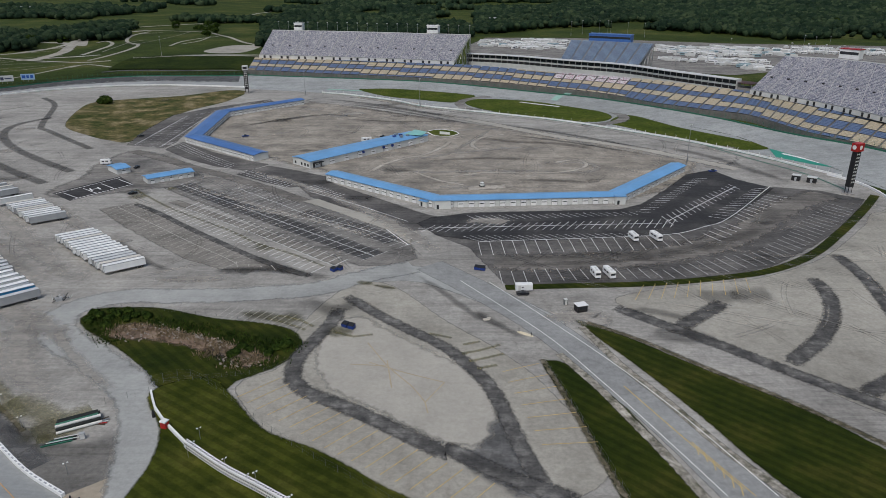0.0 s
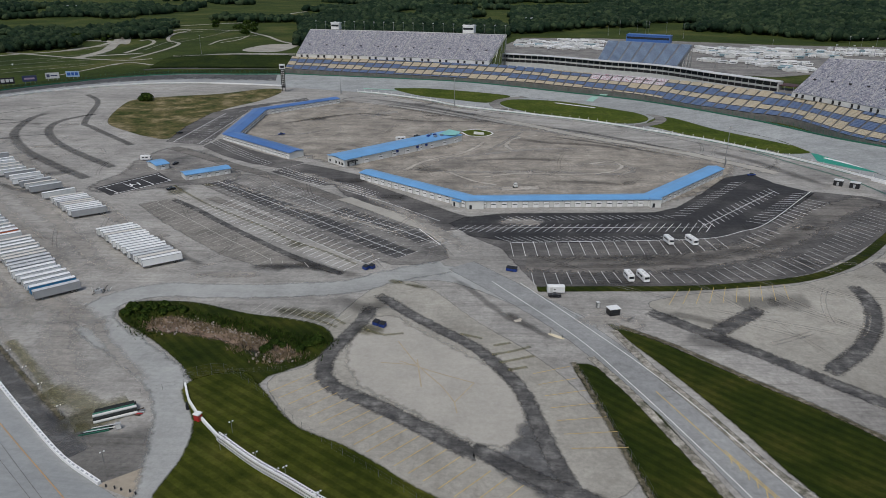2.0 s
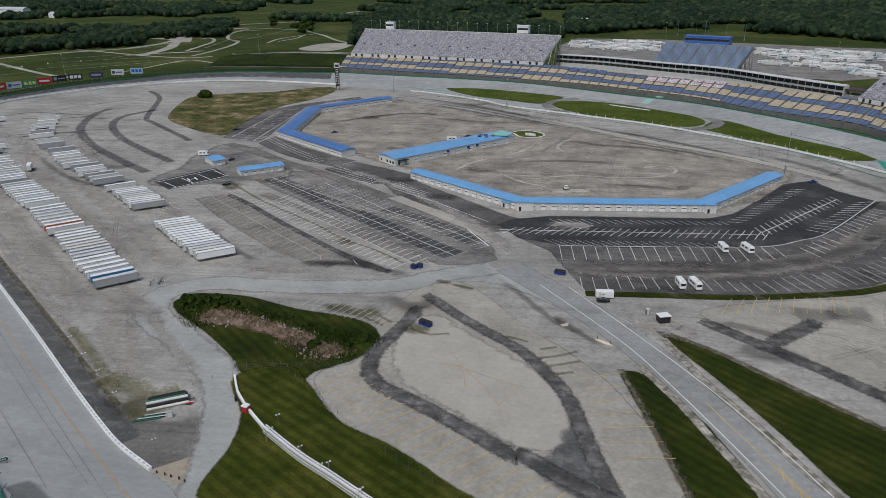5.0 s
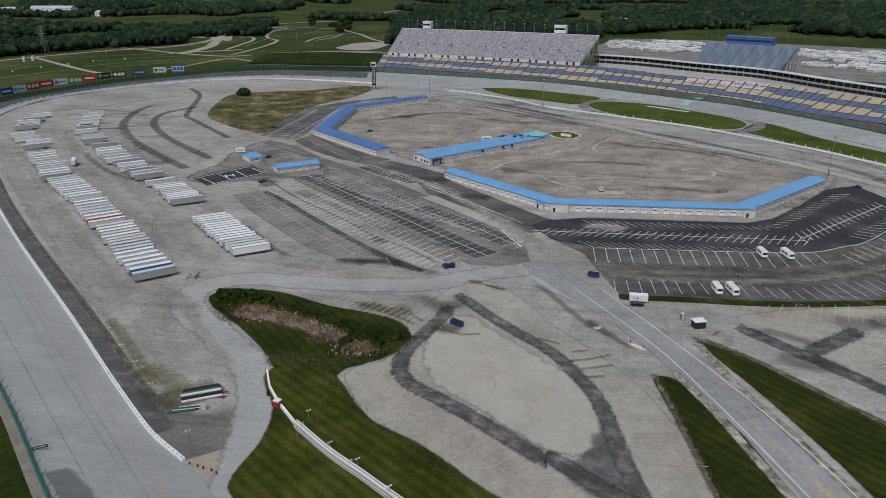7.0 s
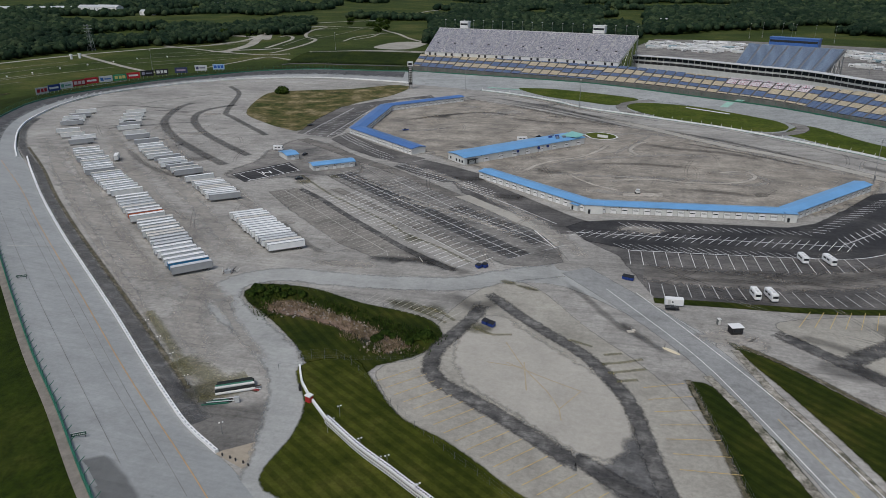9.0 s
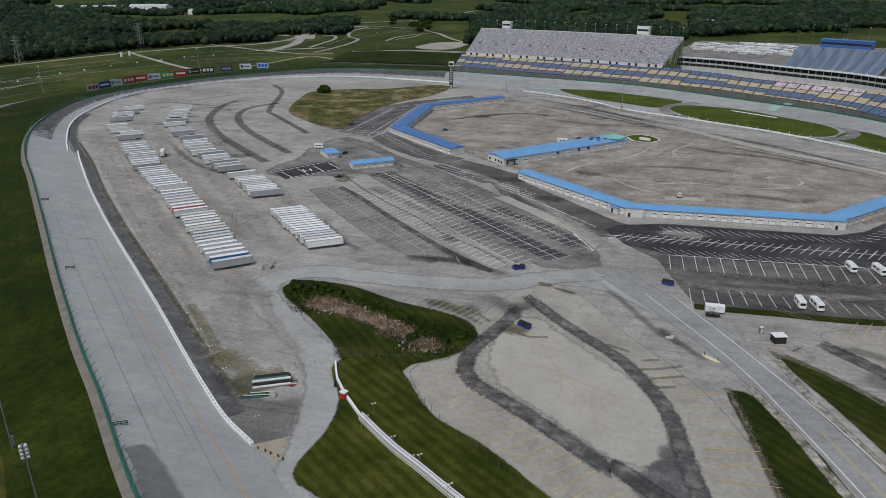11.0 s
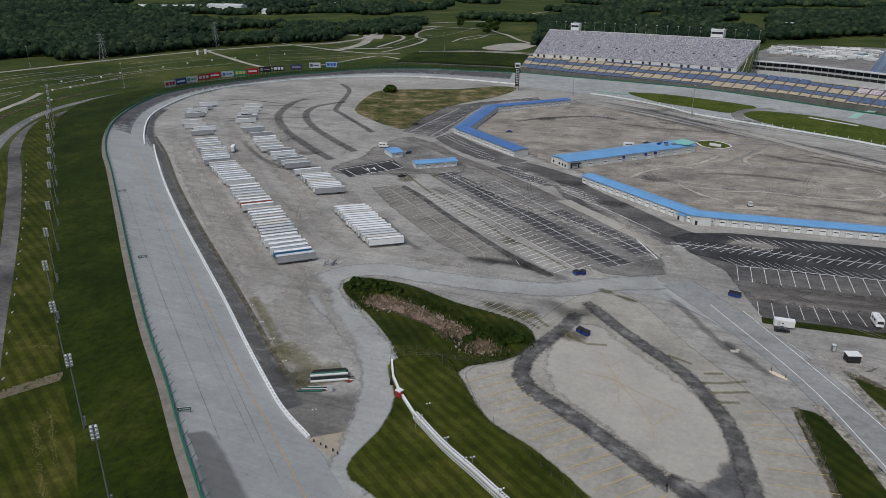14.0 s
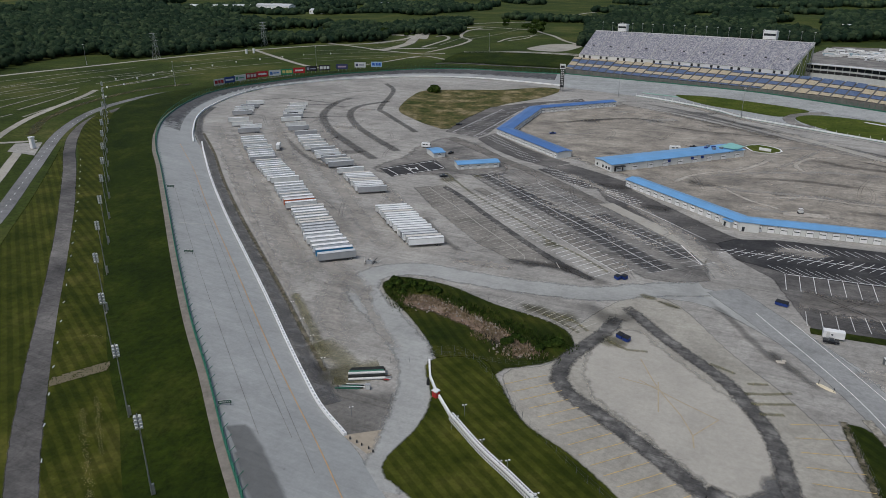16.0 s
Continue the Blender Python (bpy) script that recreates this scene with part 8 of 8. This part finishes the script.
# roof machines and end windows of the hall
hall = [o for o in bpy.data.objects if o.name == "media_building"][0]
ang = heading((-82.4, 422.8), (-11.0, 497.6))
m = pose(-82.4, 422.8, 0, 0, 0, ang)
for x, y in ((82, 5), (85, 9), (88, 5), (84, 13), (79, 9)):
    boxes("roof_unit", NAVY if x % 2 else STEEL, hall, (x, y, 5.2, x + 2.2, y + 1.8, 6.6), m=m, bevel=0.08)
boxes("end_window", GLASS, hall, *[(-0.08, y, 1.0, 0.0, y + 1.6, 2.6) for y in (1.5, 4.5, 8.0, 14.5)], m=m)
boxes("canopy", DARK, hall, (2, -2.5, 3.2, 9, 0, 3.5), m=m)
boxes("glass_front", GLASS, hall, (2.2, -0.06, 0.2, 8.8, 0.25, 3.0), m=m)
for x in (42, 60, 68):
    boxes("vent_hood", NAVY, hall, (x, -0.8, 2.4, x + 1.6, 0, 4.0), m=m)

# ---- fine tyre marks, all joined
def tyre_marks(name, mat, label, region, count, seed, long=(15, 55), wide=(0.35, 0.8), turns=(0.0,), spread=25):
    rnd = random.Random(seed)
    xs, ys = [p[0] for p in region], [p[1] for p in region]
    v, f, w = [], [], []
    made = 0
    while made < count:
        x, y = rnd.uniform(min(xs), max(xs)), rnd.uniform(min(ys), max(ys))
        if not inside(x, y, region):
            continue
        made += 1
        a = radians(rnd.choice(turns) + rnd.gauss(0, spread))
        bend = rnd.gauss(0, 0.012)
        n = 14
        step = rnd.uniform(*long) / n
        r = rnd.uniform(*wide)
        pts = []
        for i in range(n + 1):
            pts.append(Vector((x, y, 0)))
            x, y, a = x + math.cos(a) * step, y + math.sin(a) * step, a + bend * step
        z = 0.128 + lift()
        for gap in (0.0, 1.7):
            k = len(v)
            line = offset_line(pts, gap)
            for d, e in ((r / 2, 0.0), (0, 1.0), (-r / 2, 0.0)):
                v += [(q.x, q.y, z) for q in offset_line(line, d)]
                w += [e * min(1.0, 0.35 * min(i, n - i) + 0.15) for i in range(n + 1)]
            f += [(k + s * (n + 1) + n + 1 + i, k + s * (n + 1) + n + 2 + i, k + s * (n + 1) + i + 1, k + s * (n + 1) + i) for s in range(2) for i in range(n)]
    tagged(fade(mesh(name, v, f, mat), w), label, "wear", "", "stuff")


COURT = [(-169.9, 545.8), (-114.0, 635.0), (-11.6, 603.2), (94.5, 539.5), (162.7, 477.2), (149.6, 435.0), (97.4, 379.8), (-1.3, 374.4), (-64.7, 424.1), (-97.8, 449.2), (-117.8, 472.3)]
WEST = [(-422.6, 461.2), (-406.3, 533.6), (-348.8, 572.0), (-260.7, 493.8), (-190.7, 391.6), (-150.9, 374.3), (-58.9, 264.3), (-112.4, 247.5), (-155.7, 238.8), (-219.3, 281.5)]
LOTS = [(-155.3, 385.7), (-115.3, 393.8), (-13.8, 292.8), (-3.0, 269.5), (-37.2, 262.6), (-83.4, 300.9)]
RIGHT = [(16.6, 289.8), (80.1, 303.9), (142.5, 323.3), (193.7, 374.4), (214.3, 354.3), (159.8, 289.8), (115.3, 264.8), (26.0, 253.6)]
EAST = [(67.2, 238.3), (143.2, 264.8), (223.9, 335.9), (205.3, 253.6), (126.0, 168.7), (98.1, 208.0)]
for reg, dark, pale, turns in ((COURT, 80, 80, (15, 60, -40)), (WEST, 30, 40, (137, 128, 45)), (LOTS, 20, 20, (130, 137)), (RIGHT, 60, 20, (0, 20, -10)), (EAST, 8, 16, (0, 60, 120))):
    tyre_marks("tyre_mark", FAINT_SOOT, "dark tyre marks on the worn paving", reg, dark, len(reg) * 7 + dark, turns=turns)
    tyre_marks("dust_mark", FAINT_DUST, "pale wheel marks on the dusty paving", reg, pale, len(reg) * 5 + pale, turns=turns, wide=(0.5, 1.2))

strip("concrete_lane", [(-0.4, 597.2), (35.1, 562.2), (84.1, 514.5), (129.8, 481.7), (161.1, 448.2), (182.8, 423.1)], 8.0, 0.129, PALE_LOT, "pale concrete lane along the pits", "road", rim=2.2)
for pts, w in (([(-44.3, 417.4), (-37.2, 433.6), (-27.4, 446.8), (-11.5, 460.0), (1.1, 484.5), (4.9, 497.1)], 3.0), ([(5.4, 406.0), (28.6, 414.9), (54.5, 413.4), (74.1, 416.8), (86.6, 425.1), (91.7, 436.0), (86.6, 445.7), (72.2, 439.2)], 2.6), ([(24.5, 472.5), (20.4, 487.9), (28.9, 510.1), (45.3, 520.3)], 3.0), ([(-16.5, 414.5), (-2.6, 397.5), (11.8, 388.7)], 2.4), ([(-85.5, 438.0), (-52.3, 470.2), (-18.7, 492.9), (17.0, 517.2)], 2.2)):
    strip("dust_trail", pts, w, 0.131, DUST_CLEAR, "pale dusty wheel trail in the court", "wear", rim=w * 0.4)
for pts, w in (([(-120.7, 678.1), (-62.3, 645.0), (-14.8, 607.1), (35.3, 566.6)], 4.5), ([(-105.9, 655.3), (-49.9, 621.9), (-0.1, 578.3), (38.4, 542.1)], 3.5), ([(45.5, 522.2), (95.8, 491.3), (137.6, 457.3)], 3.0), ([(55.7, 549.1), (103.1, 512.5), (144.5, 471.1)], 4.0), ([(-153.6, 549.1), (-131.7, 576.6), (-96.1, 595.4), (-55.4, 577.9)], 3.0)):
    strip("rubber_trail", pts, w, 0.13, LANE_FAINT, "dark rubbered band in the pit lane", "wear")
patch("court_hollow", [(84.6, 397.0), (88.6, 401.0), (93.5, 399.7), (90.3, 393.7), (85.1, 392.8)], 0.14, SOOT, "small flat dark patch in the court", "wear", soft=1.0)
for pts in ([(-25.0, 204.7), (-17.3, 190.0), (-9.4, 178.7)], [(-9.4, 178.7), (-5.1, 170.2), (-4.2, 164.9)], [(-23.3, 192.2), (-11.7, 186.1), (0.5, 180.6)], [(-17.7, 193.3), (-15.2, 177.5)], [(-5.1, 170.2), (0.5, 180.6)], [(-29.1, 191.0), (-17.3, 190.0)]):
    strip("faint_line", pts, 0.3, 0.12, FAINT_ORANGE, "faint orange lines on the pale paving", "road marking")
# ---- planter, slab, sheds and walls near the pits
patch("planter_lawn", [(-11.7, 531.4), (-3.9, 537.5), (6.9, 533.4), (11.9, 523.6), (4.6, 514.0), (-5.9, 515.9)], 0.14, FRONT_LAWN, "small oval lawn at the end of the hall", "grass")
strip("planter_kerb", [(-11.7, 531.4), (-3.9, 537.5), (6.9, 533.4), (11.9, 523.6), (4.6, 514.0), (-5.9, 515.9), (-11.6, 527.5)], 0.9, 0.2, PAINT, "white kerb round the oval lawn", "kerb", rim=0.1)
ob = thing("entrance_sign", "low white sign block in the oval lawn", "sign", at=(*[(1.3, 519.7)][0], 0.14), turn=-20)
boxes("panel", WHITE, ob, (-4, -0.3, 0.2, 4, 0.3, 2.0), bevel=0.05)
boxes("footing", CONCRETE, ob, (-4.2, -0.5, 0, 4.2, 0.5, 0.3))
patch("concrete_slab", [(14.2, 384.2), (35.4, 388.7), (35.8, 382.0), (14.6, 377.6)], 0.15, DUST_CLEAR, "pale concrete slab on the dusty paving", "paving", smooth=False)
ob = thing("road_roller", "small white machine standing on a slab", "machine", at=(*[(22.2, 384.2)][0], 0.16), turn=20)
boxes("body", GREYWHITE, ob, (-1.2, -0.8, 0.6, 1.2, 0.8, 1.7), bevel=0.08)
boxes("canopy", WHITE, ob, (-0.9, -0.8, 2.5, 0.9, 0.8, 2.65))
boxes("canopy_post", STEEL, ob, *[(x, y, 1.7, x + 0.08, y + 0.08, 2.5) for x in (-0.8, 0.7) for y in (-0.7, 0.6)])
for x in (-0.9, 0.9):
    wheel(ob, x, 0, 0.55, 1.5)
for (x, y), w in zip([(208.0, 399.1), (215.0, 394.4)], (4.5, 5.0)):
    ob = thing("tool_shed", "dark tool shed with pale flat roof", "shed", "sheds by the pits", at=(x, y, 0.1), turn=-35)
    boxes("body", DARK, ob, (-w / 2, -2.0, 0, w / 2, 2.0, 3.0), bevel=0.05)
    boxes("roof", GREYWHITE, ob, (-w / 2 - 0.2, -2.2, 3.0, w / 2 + 0.2, 2.2, 3.25), bevel=0.05)
    boxes("door", SIDE_GREY, ob, (-0.6, -2.05, 0.1, 0.6, -2.0, 2.3))
barrier("pit_barrier", [(232.2, 410.0), (238.3, 399.1), (242.2, 385.3), (241.6, 366.1), (238.8, 335.9)], 1.2, 0.9, BARRIER, "white wall beside the scoring pylon")
strip("green_kerb", [(185.2, 485.5), (201.4, 449.2), (219.8, 412.5), (227.0, 379.8)], 0.9, 0.17, GREEN, "green painted line towards the pylon", "road marking", rim=0.1)
put(RVS[1], pose(*[(-216.7, 432.2)][0], 0.1, 0, 0, 10), seen)
put(RVS[0], pose(*[(-58.1, 494.1)][0], 0.1, 0, 0, 20), seen)

# ---- small marks on the outer lawn and the yard
bm = bmesh.new()
rg = random.Random(31)
for (x0, y0), (x1, y1), n in zip([(-130.0, 84.8), (-141.7, 98.1), (-136.2, 103.2), (-183.0, 144.4)], [(-163.4, 110.2), (-164.5, 116.0), (-155.5, 120.1), (-200.1, 140.8)], (260, 180, 120, 90)):
    for k in range(n):
        u = rg.random()
        c = Vector((x0 + (x1 - x0) * u + rg.gauss(0, 0.5), y0 + (y1 - y0) * u + rg.gauss(0, 0.5), 0.42))
        bmesh.ops.create_icosphere(bm, subdivisions=1, radius=rg.uniform(0.06, 0.16), matrix=Matrix.Translation(c) @ Matrix.Diagonal((1, rg.uniform(0.6, 1.2), 0.4, 1)))
tagged(part("gravel_trace", bm, plain("pale_gravel", (0.24, 0.21, 0.09), 0.9)), "scattered pale gravel on the outer lawn", "gravel", "", "stuff")
# white delineators along the service road
delin = None
for q in resample(curve_pts([(-140.5, 79.9), (-163.9, 98.4), (-192.5, 123.9), (-217.8, 146.5), (-265.6, 189.0), (-332.3, 247.3), (-403.9, 308.0)]), 22):
    if delin is None:
        delin = thing("delineator", "short white delineator post by the service road", "post", "road delineators", at=(q.x, q.y, 0.1))
        boxes("post", WHITE, delin, (-0.1, -0.7, 0, 0.1, 0.7, 0.35), bevel=0.03)
    else:
        copy_thing(delin, pose(q.x, q.y, 0.1, 0, 0, rg.uniform(20, 50)))
# bollards at the yard apron
for x, y in [(-87.4, 130.6), (-85.0, 130.1), (-83.2, 129.6), (-80.8, 129.1), (-79.1, 128.4)]:
    ob = thing("bollard", "short dark bollard on the sandy apron", "bollard", "apron bollards", at=(x, y, 0.1))
    bm = bmesh.new()
    tube(bm, (0, 0, 0), (0, 0, 0.8), 0.2)
    part("post", bm, DARK, ob)
    boxes("foot", CONCRETE, ob, (-0.3, -0.3, 0, 0.3, 0.3, 0.08))
# narrow green boards beside the outer wall
for x, y in [(-124.3, 125.1), (-293.5, 275.9), (-214.6, 206.5)]:
    ob = thing("marker_board", "narrow dark green board on two posts by the outer wall", "sign", "boards along the outer wall", at=(x, y, 3.3), turn=32)
    boxes("panel", BOARD_GREEN, ob, (-1.8, -0.06, 0.9, 1.8, 0.06, 1.9), bevel=0.02)
    boxes("rim", GREYWHITE, ob, (-1.85, -0.04, 1.9, 1.85, 0.04, 1.98), (-1.85, -0.04, 0.82, 1.85, 0.04, 0.9))
    boxes("printed_bar", GREYWHITE, ob, *[(u, -0.08, 1.25, u + 0.35, -0.062, 1.55) for u in (-1.4, -0.9, -0.4, 0.1, 0.6, 1.1)])
    boxes("post", DARK, ob, (-1.5, 0.06, -0.4, -1.4, 0.16, 1.8), (1.4, 0.06, -0.4, 1.5, 0.16, 1.8))
patch("island_grass", [(-74.3, 114.0), (-72.1, 114.2), (-65.9, 112.8), (-60.2, 110.4), (-68.1, 108.8)], 0.12, VERGE, "small grass island beside the track", "grass")
# yard clutter
ob = thing("pallet_pile", "loose timber and pallets on bare ground", "pallets", at=(*[(-93.5, 160.3)][0], 0.1), turn=15)
for k in range(5):
    boxes("plank", (BARK, RED, GREYWHITE, STEEL, BARK)[k], ob, (-1.6 + 0.3 * k, -1.0 + 0.4 * k, 0.12 * k, 1.4 + 0.2 * k, -0.6 + 0.4 * k, 0.12 * k + 0.15), m=pose(0, 0, 0, 0, 0, 11 * k - 20))
